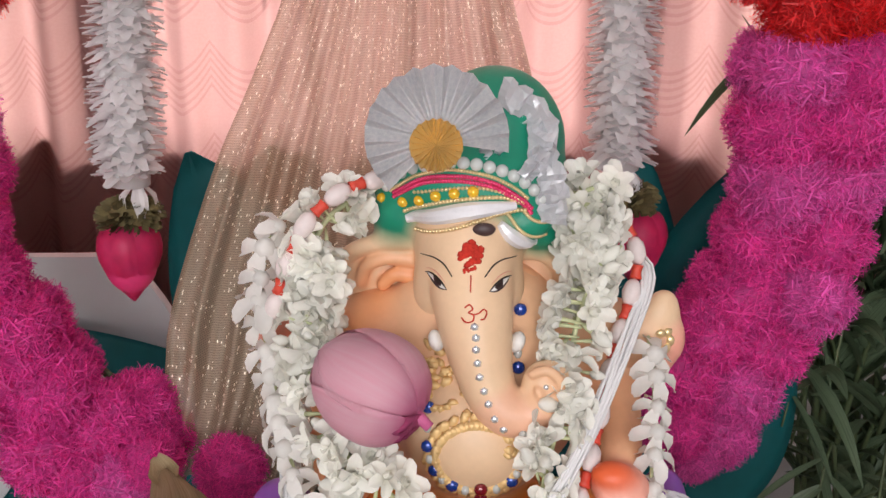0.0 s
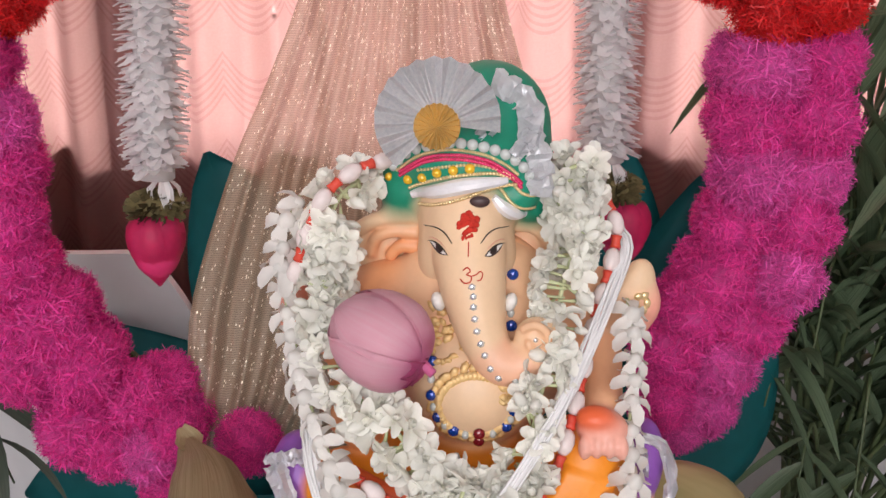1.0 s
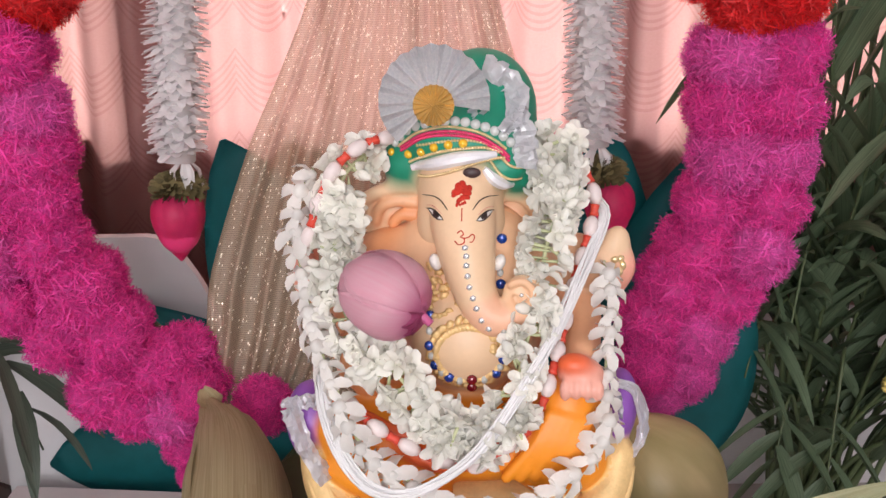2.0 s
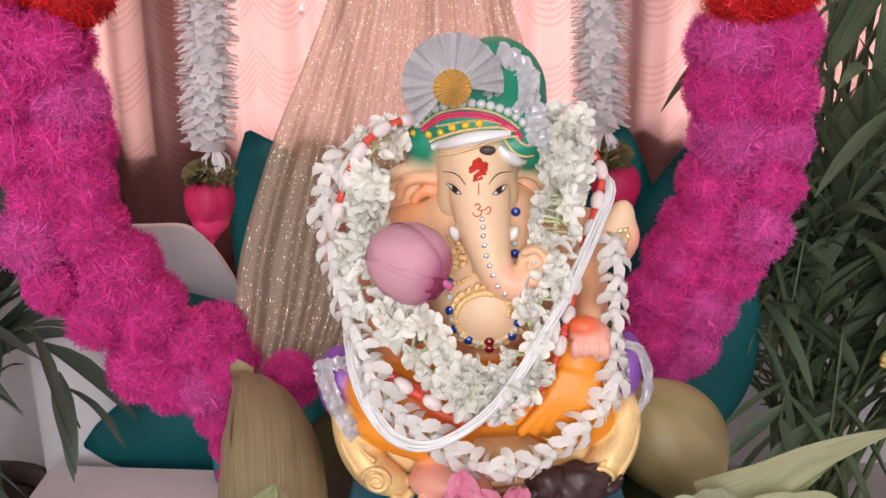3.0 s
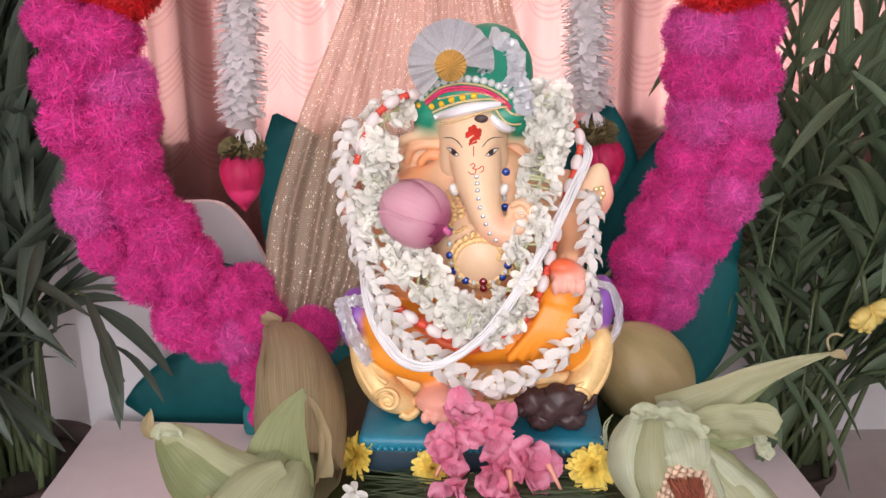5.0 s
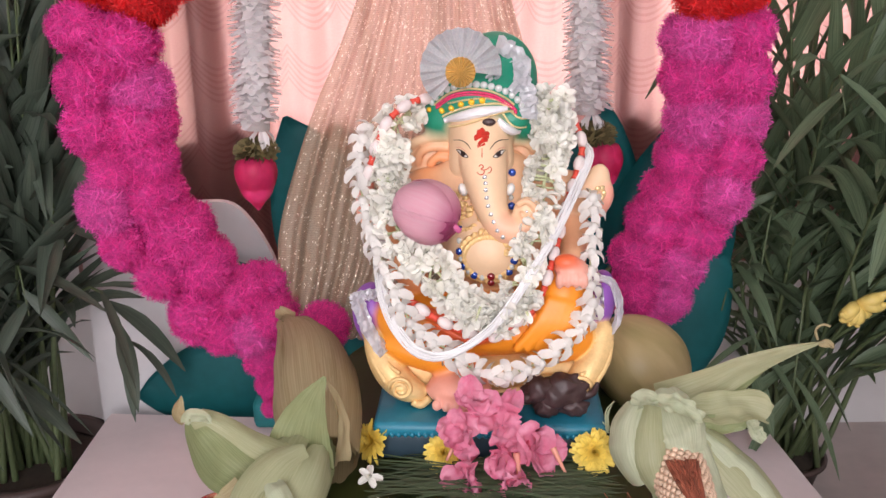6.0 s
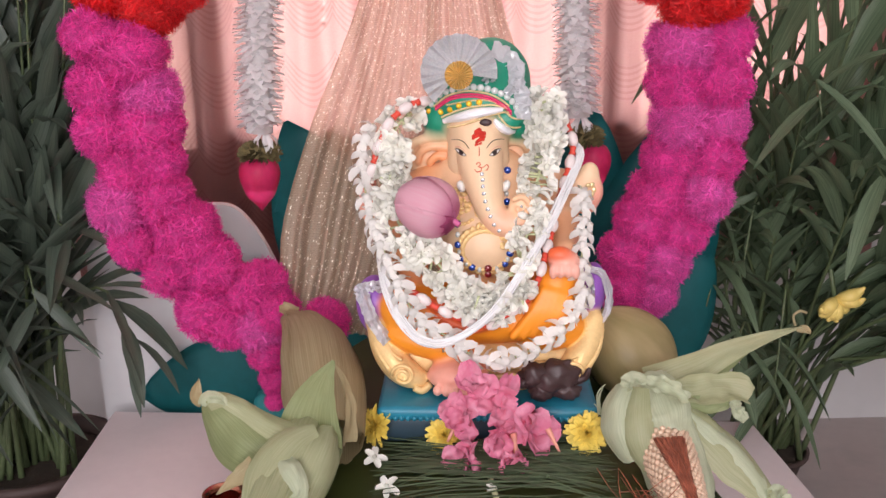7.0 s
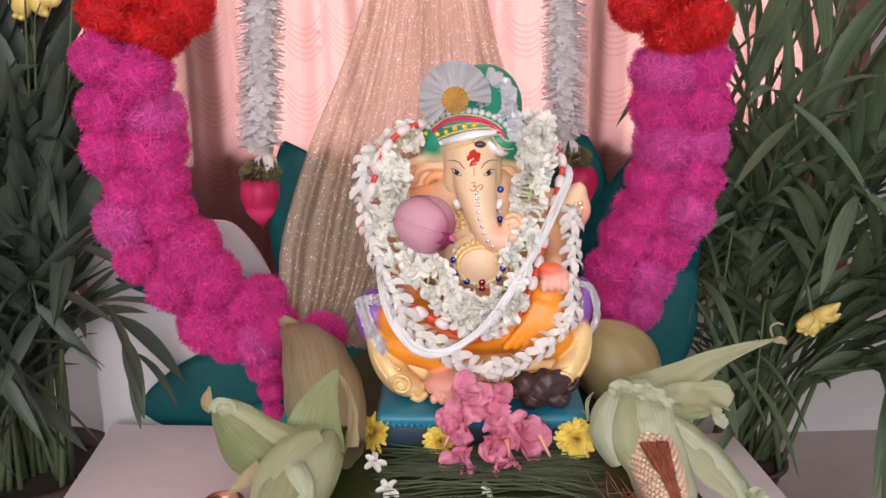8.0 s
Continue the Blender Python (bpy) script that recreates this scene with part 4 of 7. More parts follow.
def statue():
    random.seed(7)
    clay = bmesh.new()
    paint = clay.verts.layers.float_color.new("paint")
    BODY = body_clay()
    for verts, quads, col, gold in (head_clay(), BODY):
        vs = [clay.verts.new(v) for v in verts]
        for v, k in zip(vs, col):
            v[paint] = (*k, 1)
        for q in quads:
            f = clay.faces.new([vs[i] for i in q])
            f.material_index = S["gold"] if gold[q[0]] and gold[q[2]] else S["paint"]
    tree = BVHTree.FromBMesh(clay)
    chest = BVHTree.FromPolygons([tuple(v) for v in BODY[0]], [tuple(q) for q in BODY[1]])
    skin = bpy.data.meshes.new("skin")
    clay.to_mesh(skin)
    clay.free()
    bm = bmesh.new()
    bm.verts.layers.float_color.new("paint")
    # throne base
    # lower block carries the shade under the teal rim in its colour
    box(bm, -0.107, 0.107, 0.424, 0.600, 0.4625, 0.492, 0.006, 3, S["base_shade"])
    box(bm, -0.110, 0.110, 0.419, 0.604, 0.489, 0.504, 0.006, 3, S["base_teal"])
    for i in range(34):
        x = -0.104 + 0.208 * i / 33
        blob(bm, (x, 0.4195, 0.4925), (0.0029, 0.0028, 0.0034), S["base_teal"], sub=1)
    # gold seat front with its mouldings and scrolls
    box(bm, -0.098, 0.100, 0.470, 0.592, 0.503, 0.548, 0.016, 4, S["gold"])
    for k, (z, r) in enumerate(((0.508, 0.0035), (0.516, 0.003), (0.523, 0.0035), (0.532, 0.003))):
        tube(bm, spline([(-0.05, 0.470, z), (0.0, 0.455 - 0.001 * k, z - 0.001), (0.06, 0.470, z)], 14), r, S["gold"], 6)
    for sx in (-1, 1):
        cx, cz = sx * 0.085, 0.5255 if sx < 0 else 0.529
        tube(bm, [(cx + sx * 0.0120 * (1 - k / 36) * math.cos(0.42 * k), 0.4490 - 0.0008 * k / 10, cz + 0.0120 * (1 - k / 36) * math.sin(0.42 * k)) for k in range(30)], 0.0022, S["gold"], 6)
        tube(bm, spline([(sx * 0.117, 0.476, 0.566), (sx * 0.112, 0.463, 0.548), (sx * 0.099, 0.451, 0.530)], 12), 0.0030, S["gold"], 7)
        tube(bm, spline([(sx * 0.104, 0.470, 0.560), (sx * 0.097, 0.458, 0.547), (sx * 0.086, 0.451, 0.541)], 12), 0.0022, S["gold"], 7)
        tube(bm, spline([(sx * 0.074, 0.450, 0.512), (sx * 0.066, 0.451, 0.508), (sx * 0.058, 0.456, 0.513)], 8), 0.0042, S["gold"], 7)
    # crumpled silver edging of the bolsters
    for pts, w, seed in (([(-0.134, 0.482, 0.604), (-0.122, 0.476, 0.611), (-0.106, 0.478, 0.610)], 0.012, 3), ([(-0.128, 0.475, 0.607), (-0.122, 0.470, 0.590), (-0.114, 0.466, 0.573), (-0.100, 0.460, 0.558)], 0.0140, 5),
                         ([(0.104, 0.482, 0.628), (0.116, 0.480, 0.624), (0.1225, 0.478, 0.608), (0.1225, 0.477, 0.588), (0.115, 0.476, 0.572), (0.104, 0.474, 0.566)], 0.0075, 8), ([(0.098, 0.480, 0.590), (0.106, 0.478, 0.606), (0.104, 0.480, 0.622)], 0.005, 9)):
        blade(bm, spline(pts, 20), [w * (0.85 + 0.3 * random.random()) for _ in range(20)], (0.1, -1, 0.15), cup=-0.08, n=6, mi=S["silver"], thick=0.0008, ripple=0.007, seed=seed)

    def snap(x, z, lift=0.0, fall=0.52, on=tree):
        hit = on.ray_cast(Vector((x, 0.2, z)), Vector((0, 1, 0)))[0]
        return (x, (hit.y if hit else fall) - lift, z)

    # gold chest ornament round the bare belly, and gold work over the chest
    for k in range(54):
        a = 2 * math.pi * k / 54
        for rx, rz, s in ((0.0235, 0.0205, 0.0030), (0.0275, 0.0245, 0.0036)):
            x, z = -0.0015 + rx * math.cos(a), 0.6475 + rz * math.sin(a)
            if s > 0.0033 and k % 2:
                continue
            blob(bm, snap(x, z, on=chest), (s + 0.0008 * math.sin(k * 2.3), 0.0022, s), S["gold"], sub=2, rough=0.6)
    for k in range(52):
        x, z = random.uniform(-0.036, 0.002), random.uniform(0.672, 0.706)
        if abs(x + 0.018) + abs(z - 0.688) * 0.6 < 0.024:
            blob(bm, snap(x, z, on=chest), (random.uniform(0.0022, 0.0042), 0.0022, random.uniform(0.0018, 0.0034)), S["gold"], (0, random.uniform(-60, 60), 0), sub=2, rough=0.6)
    for k in range(14):
        blob(bm, snap(0.018 + random.uniform(-0.004, 0.008), 0.655 + random.uniform(-0.004, 0.008), on=chest), (0.003, 0.002, 0.0024), S["gold"], sub=2, rough=0.6)
    for k in range(6):
        a = k * math.pi / 3
        blob(bm, snap(0.1075 + 0.0042 * math.cos(a), 0.697 + 0.0055 * math.sin(a)), (0.0026, 0.0016, 0.0034), S["gold_bright"], (0, 40 * k, 0), sub=2, rough=0.3)
    blob(bm, snap(0.0335, 0.6935), (0.0018, 0.0014, 0.0018), S["clear"], sub=1)
    for sx, x, z in ((-1, -0.0265, 0.709), (1, 0.0185, 0.7095)):
        blob(bm, (x, 0.503, z), (0.0042, 0.006, 0.0062), S["eyewhite"], (0, sx * 20, 0))
    # eyes, brows and painted marks

    def line(pts, n, r, key, lift=0.0003):
        q = spline([(x, z, 0) for x, z in pts], n)
        tube(bm, [snap(a, b, lift) for a, b in q[:, :2]], r if isinstance(r, float) else list(np.interp(np.linspace(0, 1, n), np.linspace(0, 1, len(r)), r)), S[key], 5)

    def patch(pts, key, lift):
        """A small painted shape on the skin, filled between its upper and lower edge."""
        rows = [[bm.verts.new(snap(x, z0 + (z1 - z0) * v / 3, lift)) for v in range(4)] for x, z0, z1 in pts]
        for a, b in zip(rows, rows[1:]):
            for v in range(3):
                bm.faces.new((a[v], b[v], b[v + 1], a[v + 1])).material_index = S[key]

    for sx, x, z in ((-1, -0.0268, 0.7432), (1, 0.0072, 0.7440)):
        def edge(u):
            """Upper and lower lid at u from the inner (-1) to the outer (1) corner."""
            base = z + 0.0016 * u
            return base + 0.0021 * (1 - abs(u) ** 2.2) + 0.0004 * u, base - 0.0019 * (1 - u * u)
        us = np.linspace(-1, 1, 15)
        patch([(x + sx * 0.0056 * u, edge(u)[1], edge(u)[0]) for u in us], "eyewhite", 0.0003)
        patch([(x + sx * 0.0056 * u, max(edge(u)[1], z - 0.0019 * math.sqrt(max(0, 1 - ((u + 0.05) / 0.42) ** 2))), edge(u)[0]) for u in np.linspace(-0.45, 0.35, 11)], "brown", 0.0006)
        patch([(x + sx * 0.0056 * u, z - 0.0006, z + 0.0012) for u in np.linspace(-0.24, 0.14, 5)], "ink", 0.0009)
        line([(x + sx * 0.0056 * u, edge(u)[0]) for u in (-1, -0.5, 0, 0.5, 1, 1.25)], 14, [0.0002, 0.0005, 0.0006, 0.0005, 0.0002], "ink", 0.0006)
        line([(x + sx * 0.0056 * u, edge(u)[1] - 0.0003) for u in (-1, -0.4, 0.2, 0.7, 1)], 12, [0.0002, 0.0004, 0.0006, 0.0005, 0.0002], "brown", 0.0004)
        line([(x + sx * 0.0056 * u, edge(u)[0] + 0.0022) for u in (-0.8, 0, 0.7, 1.2)], 12, [0.0001, 0.0003, 0.0003, 0.0001], "rose")
        line([(x - sx * 0.0082, z + 0.0050), (x - sx * 0.0035, z + 0.0100), (x + sx * 0.0025, z + 0.0118), (x + sx * 0.0100, z + 0.0098)], 16, [0.0003, 0.0005, 0.0004, 0.0002], "ink")
    for k in range(34):
        a, r = random.random() * 6.3, 0.0060 * math.sqrt(random.random())
        blob(bm, snap(-0.0083 + r * math.cos(a), 0.7600 + r * math.sin(a)), (0.0026, 0.0009, 0.0024), S["vermilion"], sub=1, rough=0.4)
    for k in range(9):
        blob(bm, snap(-0.0083 + random.uniform(-0.004, 0.004), 0.7532 + random.uniform(-0.002, 0.001)), (0.0010, 0.0007, 0.0015), S["vermilion"], sub=1, rough=0.3)
    line([(-0.0085, 0.7500), (-0.0085, 0.746), (-0.0085, 0.7420)], 8, 0.0004, "vermilion")
    om = lambda pts: [(-0.0065 + (x + 0.0055) * 0.82, 0.7317 + (z - 0.7325) * 0.72) for x, z in pts]
    line(om([(-0.0115, 0.7360), (-0.0085, 0.7385), (-0.0062, 0.7355), (-0.009, 0.7330), (-0.0055, 0.7315), (-0.0062, 0.7275), (-0.0105, 0.7262), (-0.0135, 0.7290)]), 30, 0.00045, "vermilion")
    line(om([(-0.006, 0.7318), (-0.002, 0.7330), (0.001, 0.7355), (0.003, 0.7330), (0.0015, 0.7290), (-0.001, 0.7285)]), 22, 0.0004, "vermilion")
    # row of stones down the trunk, necklace of stones and pearls
    for i, (x, z) in enumerate(((-0.0059, 0.7250), (-0.0050, 0.7195), (-0.0048, 0.7135), (-0.0038, 0.7065), (-0.0024, 0.6990), (0.0002, 0.6915), (0.0028, 0.6845), (0.0064, 0.6765), (0.0115, 0.6705))):
        blob(bm, snap(x, z), (0.0026, 0.0014, 0.0026), S["clear"], sub=1)
    for x, z in ((-0.0297, 0.6717), (-0.0295, 0.6527), (-0.0253, 0.6387), (-0.0153, 0.6298), (0.0177, 0.6332), (0.0226, 0.6442), (0.0224, 0.6582), (0.0200, 0.6920), (0.0205, 0.722)):
        blob(bm, snap(x, z, 0.0012), (0.0040, 0.0026, 0.0040), S["bluegem"], sub=2)
    for x, z in ((-0.030, 0.6625), (-0.0282, 0.6455), (-0.0210, 0.6335), (-0.008, 0.6275), (0.0095, 0.6285), (0.0205, 0.6385), (0.0230, 0.651), (0.022, 0.6675), (0.0195, 0.700)):
        blob(bm, snap(x, z, 0.0012), (0.0025, 0.0025, 0.0031), S["pearl"], sub=2)
    for x, z in ((0.0007, 0.6295), (0.0008, 0.6220)):
        blob(bm, snap(x, z, 0.002), (0.0040, 0.0026, 0.0040), S["redgem"], sub=2)

    def beads(pts, n, r, key, lift=0.0):
        for a, b in spline([(x, z, 0) for x, z in pts], n)[:, :2]:
            blob(bm, snap(a, b, lift), (r, r, r), S[key], sub=2 if r > 0.002 else 1)

    # strings and rolls round the turban
    beads([(-0.0570, 0.7870), (-0.0467, 0.7985), (-0.0308, 0.8050), (-0.0168, 0.8065), (-0.0038, 0.8055), (0.0102, 0.8015), (0.0223, 0.7940), (0.0285, 0.786)], 15, 0.0038, "pearl")
    beads([(-0.0545, 0.7850), (-0.0420, 0.7965), (-0.0290, 0.8015), (-0.0168, 0.8030), (0.0000, 0.8005), (0.0130, 0.7945), (0.0210, 0.7880)], 52, 0.0013, "gold_bright")
    for dz in (-0.0004, -0.0028):
        beads([(-0.0526, 0.7850 + dz), (-0.0367, 0.7970 + dz), (-0.0168, 0.8005 + dz), (0.0022, 0.7975 + dz), (0.0173, 0.7885 + dz), (0.0235, 0.7825 + dz)], 54, 0.0015, "pinkbead")
    beads([(-0.0474, 0.7800), (-0.0385, 0.7835), (-0.0286, 0.7885), (-0.0186, 0.7910), (-0.0086, 0.7925)], 5, 0.0033, "yellowgem")
    beads([(-0.0600, 0.7795), (-0.0595, 0.7795)], 1, 0.003, "yellowgem")
    beads([(-0.0405, 0.7885), (-0.0226, 0.7930), (-0.0036, 0.7945), (0.0134, 0.7895), (0.0205, 0.7830)], 30, 0.0013, "gold_bright")
    beads([(-0.0463, 0.7745), (-0.0314, 0.7830), (-0.0145, 0.7880), (0.0055, 0.7895), (0.0180, 0.7855)], 34, 0.0015, "gold_bright")
    roll = [snap(x, z, 0.0015) for x, z in spline([(-0.0452, 0.7700, 0), (-0.0313, 0.7755, 0), (-0.0143, 0.7812, 0), (0.0026, 0.7838, 0), (0.0146, 0.7848, 0)], 24)[:, :2]]
    tube(bm, roll, [0.0042 * math.sin(0.35 + 2.5 * i / 23) + 0.0010 for i in range(24)], S["silver"], 10)
    beads([(-0.0400, 0.7645), (-0.0232, 0.7708), (-0.0033, 0.7775), (0.0136, 0.7815), (0.0200, 0.7815)], 34, 0.0015, "gold_bright", 0.001)
    knot = [snap(x, z, 0.001) for x, z in spline([(0.0065, 0.7745, 0), (0.0120, 0.7680, 0), (0.0190, 0.7630, 0), (0.0280, 0.7595, 0)], 16)[:, :2]]
    tube(bm, knot, [0.0034 * math.sin(0.3 + 2.6 * i / 15) + 0.0012 for i in range(16)], S["silver"], 8)
    beads([(0.0110, 0.7790), (0.0170, 0.7710), (0.0240, 0.7665), (0.0330, 0.7650)], 22, 0.0013, "gold_bright")
    beads([(0.0180, 0.7820), (0.0240, 0.7765), (0.0300, 0.7745), (0.0370, 0.7745)], 18, 0.0013, "gold_bright")
    blob(bm, snap(-0.0022, 0.7725, 0.0005), (0.0064, 0.0025, 0.0038), S["brown"], (0, -4, 0))
    blob(bm, snap(0.031, 0.786), (0.0035, 0.003, 0.0045), S["redgem"], sub=2)
    # crumpled silver ribbon over the turban
    rib = spline([(0.0050, 0.8420, 0), (0.0120, 0.8390, 0), (0.0220, 0.8325, 0), (0.0300, 0.8215, 0), (0.0275, 0.8103, 0), (0.0325, 0.8024, 0), (0.0355, 0.7874, 0), (0.0356, 0.7740, 0)], 34)[:, :2]
    blade(bm, [(x + random.uniform(-0.001, 0.001), min(snap(x, z, 0.0065, 0.55)[1], 0.546) + random.uniform(-0.002, 0.001), z) for x, z in rib], [0.0165 + 0.0025 * math.sin(i * 1.7) for i in range(34)], (0.15, -1, 0), cup=0.03, n=6, mi=S["silver"], thick=0.0006, ripple=0.0055, seed=2)
    blade(bm, [snap(x, z, 0.004) for x, z in spline([(0.031, 0.808, 0), (0.022, 0.803, 0), (0.018, 0.799, 0)], 8)[:, :2]], [0.010] * 8, (0, -1, 0), cup=0.1, n=5, mi=S["silver"], thick=0.0006, ripple=0.005, seed=4)
    blade(bm, [snap(x, z, 0.003) for x, z in spline([(-0.004, 0.811, 0), (0.002, 0.815, 0), (0.007, 0.812, 0)], 8)[:, :2]], [0.007] * 8, (0, -1, 0), cup=0.1, n=5, mi=S["silver"], thick=0.0006, ripple=0.005, seed=6)
    # pleated glitter fan and gold rosette
    c, n = Vector((-0.0285, 0.5035, 0.8215)), 30
    inner, outer = [], []
    for i in range(n + 1):
        a = radians(-8 + 236 * i / n)
        lift = 0.0052 * (1 if i % 2 else -1)
        o = Vector((math.cos(a + 0.02 * math.sin(i * 1.9)), 0, math.sin(a + 0.02 * math.sin(i * 1.9))))
        inner.append(bm.verts.new(c + o * 0.010 + Vector((0, -0.002, 0))))
        outer.append(bm.verts.new(c + o * (0.0378 + 0.0008 * math.sin(i * 3.1)) + Vector((0, lift + 0.005 + 0.002 * math.sin(i * 0.7), 0))))
    fan = [bm.faces.new((inner[i], inner[i + 1], outer[i + 1], outer[i])) for i in range(n)]
    for f in fan:
        f.material_index, f.smooth = S["glitter"], False
    bmesh.ops.solidify(bm, geom=fan, thickness=0.0005)
    cc = c + Vector((0, -0.006, -0.001))
    hub = bm.verts.new(cc + Vector((0, -0.0024, 0)))
    ring = []
    for i in range(44):
        a = 2 * math.pi * i / 44
        ring.append(bm.verts.new(cc + Vector((0.0138 * math.cos(a), -0.0050 if i % 2 else 0.0010, 0.0138 * math.sin(a)))))
    for i in range(44):
        f = bm.faces.new((hub, ring[i], ring[(i + 1) % 44]))
        f.material_index = S["rosette"]
    blob(bm, cc + Vector((0, 0.0085, 0)), (0.0125, 0.004, 0.0125), S["gold_bright"], sub=2)
    bm.from_mesh(skin)
    bpy.data.meshes.remove(skin)
    me = finish("statue", bm, STATUE)
    ob = thing("statue", me, "painted plaster elephant-headed statue with green turban on teal base", "statue")
    # it stands turned a little on the plinth
    pivot = Vector((0.0, 0.51, 0.462))
    ob.matrix_world = Matrix.Translation(pivot) @ pose(0, 0, 0, 0, 0.6, -2.5) @ Matrix.Translation(-pivot)


statue()

bm = bmesh.new()
blob(bm, (0.066, 0.446, 0.523), (0.026, 0.018, 0.019), rough=0.28, rot=(0, -8, 10), sub=4)
blob(bm, (0.044, 0.441, 0.528), (0.015, 0.013, 0.014), rough=0.4, rot=(0, 20, 0))
blob(bm, (0.038, 0.446, 0.541), (0.005, 0.003, 0.005), sub=2, rough=0.3)
blob(bm, (0.033, 0.436, 0.523), (0.006, 0.006, 0.006), sub=2, rough=0.3)
blob(bm, (0.052, 0.436, 0.513), (0.013, 0.009, 0.010), sub=3, rough=0.4)
blob(bm, (0.078, 0.437, 0.512), (0.012, 0.009, 0.009), sub=3, rough=0.4)
tube(bm, spline([(0.084, 0.446, 0.520), (0.095, 0.442, 0.524), (0.099, 0.438, 0.536)], 10), list(np.linspace(0.006, 0.002, 10)), seg=6)
thing("mouse_figurine", finish("mouse_figurine", bm, "brown"), "small dark brown mouse figurine on the teal base", "figurine")


# ---- garlands on the statue ----
def flower_mesh(name, petals, size, width, seed, key="jasmine", open_angle=50, tube_len=0.9):
    """A jasmine flower: pointed petals on a slim green-white tube, facing +z."""
    rng = np.random.default_rng(seed)
    bm = bmesh.new()
    for k in range(petals):
        a = 2 * math.pi * k / petals + rng.normal(0, 0.15)
        o, up = Vector((math.cos(a), math.sin(a), 0)), Vector((0, 0, 1))
        el = radians(open_angle + rng.normal(0, 14))
        d1 = o * math.cos(el) + up * math.sin(el)
        d2 = o * math.cos(el - 0.5) + up * math.sin(el - 0.5)
        p1, s2 = d1 * size * 0.5, rng.uniform(0.85, 1.12)
        blade(bm, [d1 * size * 0.06, p1 * 0.55, p1 * s2, (p1 + d2 * size * 0.34) * s2, (p1 + d2 * size * 0.50) * s2], [width * 0.4, width * 0.85, width, width * 0.80, width * 0.30], up - o * 0.3, cup=0.30, n=4)
    for k in range(3):
        a = 2.1 * k + rng.normal(0, 0.3)
        o, up = Vector((math.cos(a), math.sin(a), 0)), Vector((0, 0, 1))
        blade(bm, [o * size * 0.08, o * size * 0.20 + up * size * 0.28, o * size * 0.10 + up * size * 0.55], [width * 0.5, width * 0.8, width * 0.35], up * 0.2 - o, cup=0.35, n=4)
    if tube_len:
        tube(bm, [(0, 0, 0.05 * size), (0, 0, -0.4 * size * tube_len), (0, 0, -size * tube_len)], [size * 0.10, size * 0.075, size * 0.05], 1, 5)
    return finish(name, bm, [key, "stem"])


def bud_mesh(name, size):
    bm = bmesh.new()
    line = [(0, 0, size * t) for t in (-0.9, -0.45, 0.0, 0.2, 0.5, 0.75, 0.9)]
    tube(bm, line[:3], [size * 0.06, size * 0.08, size * 0.11], 1, 6)
    tube(bm, line[2:], [size * 0.11, size * 0.25, size * 0.28, size * 0.18, size * 0.03], 0, 7)
    return finish(name, bm, ["jasmine", "stem"])


def string_flowers(ob, line, meshes, count, spread, rng, scale=1.0, centre=(0.0, 0.53, 0.67), front=0.8):
    for i in range(count):
        t = (i + rng.random()) / count * (len(line) - 1)
        k = int(t)
        p = Vector(line[k]) * (1 - t + k) + Vector(line[min(k + 1, len(line) - 1)]) * (t - k)
        tan = (Vector(line[min(k + 1, len(line) - 1)]) - Vector(line[max(k - 1, 0)])).normalized()
        a = rng.uniform(-1.9, 1.9)
        face = Vector((0, -1, 0.12))
        face = (face - tan * face.dot(tan)).normalized()
        side = tan.cross(face)
        d = face * math.cos(a) + side * math.sin(a)
        d = (d * front + Vector(rng.normal(0, 0.28, 3))).normalized()
        q = p + side * math.sin(a) * spread + face * math.cos(a) * spread * 0.55
        s = scale * rng.uniform(0.85, 1.2)
        f = new("flower", meshes[rng.integers(len(meshes))])
        f.parent = ob
        f.matrix_basis = Matrix.Translation(q) @ toward(d) @ Matrix.Rotation(rng.uniform(0, 6.3), 4, "Z") @ Matrix.Diagonal((s, s, s, 1))


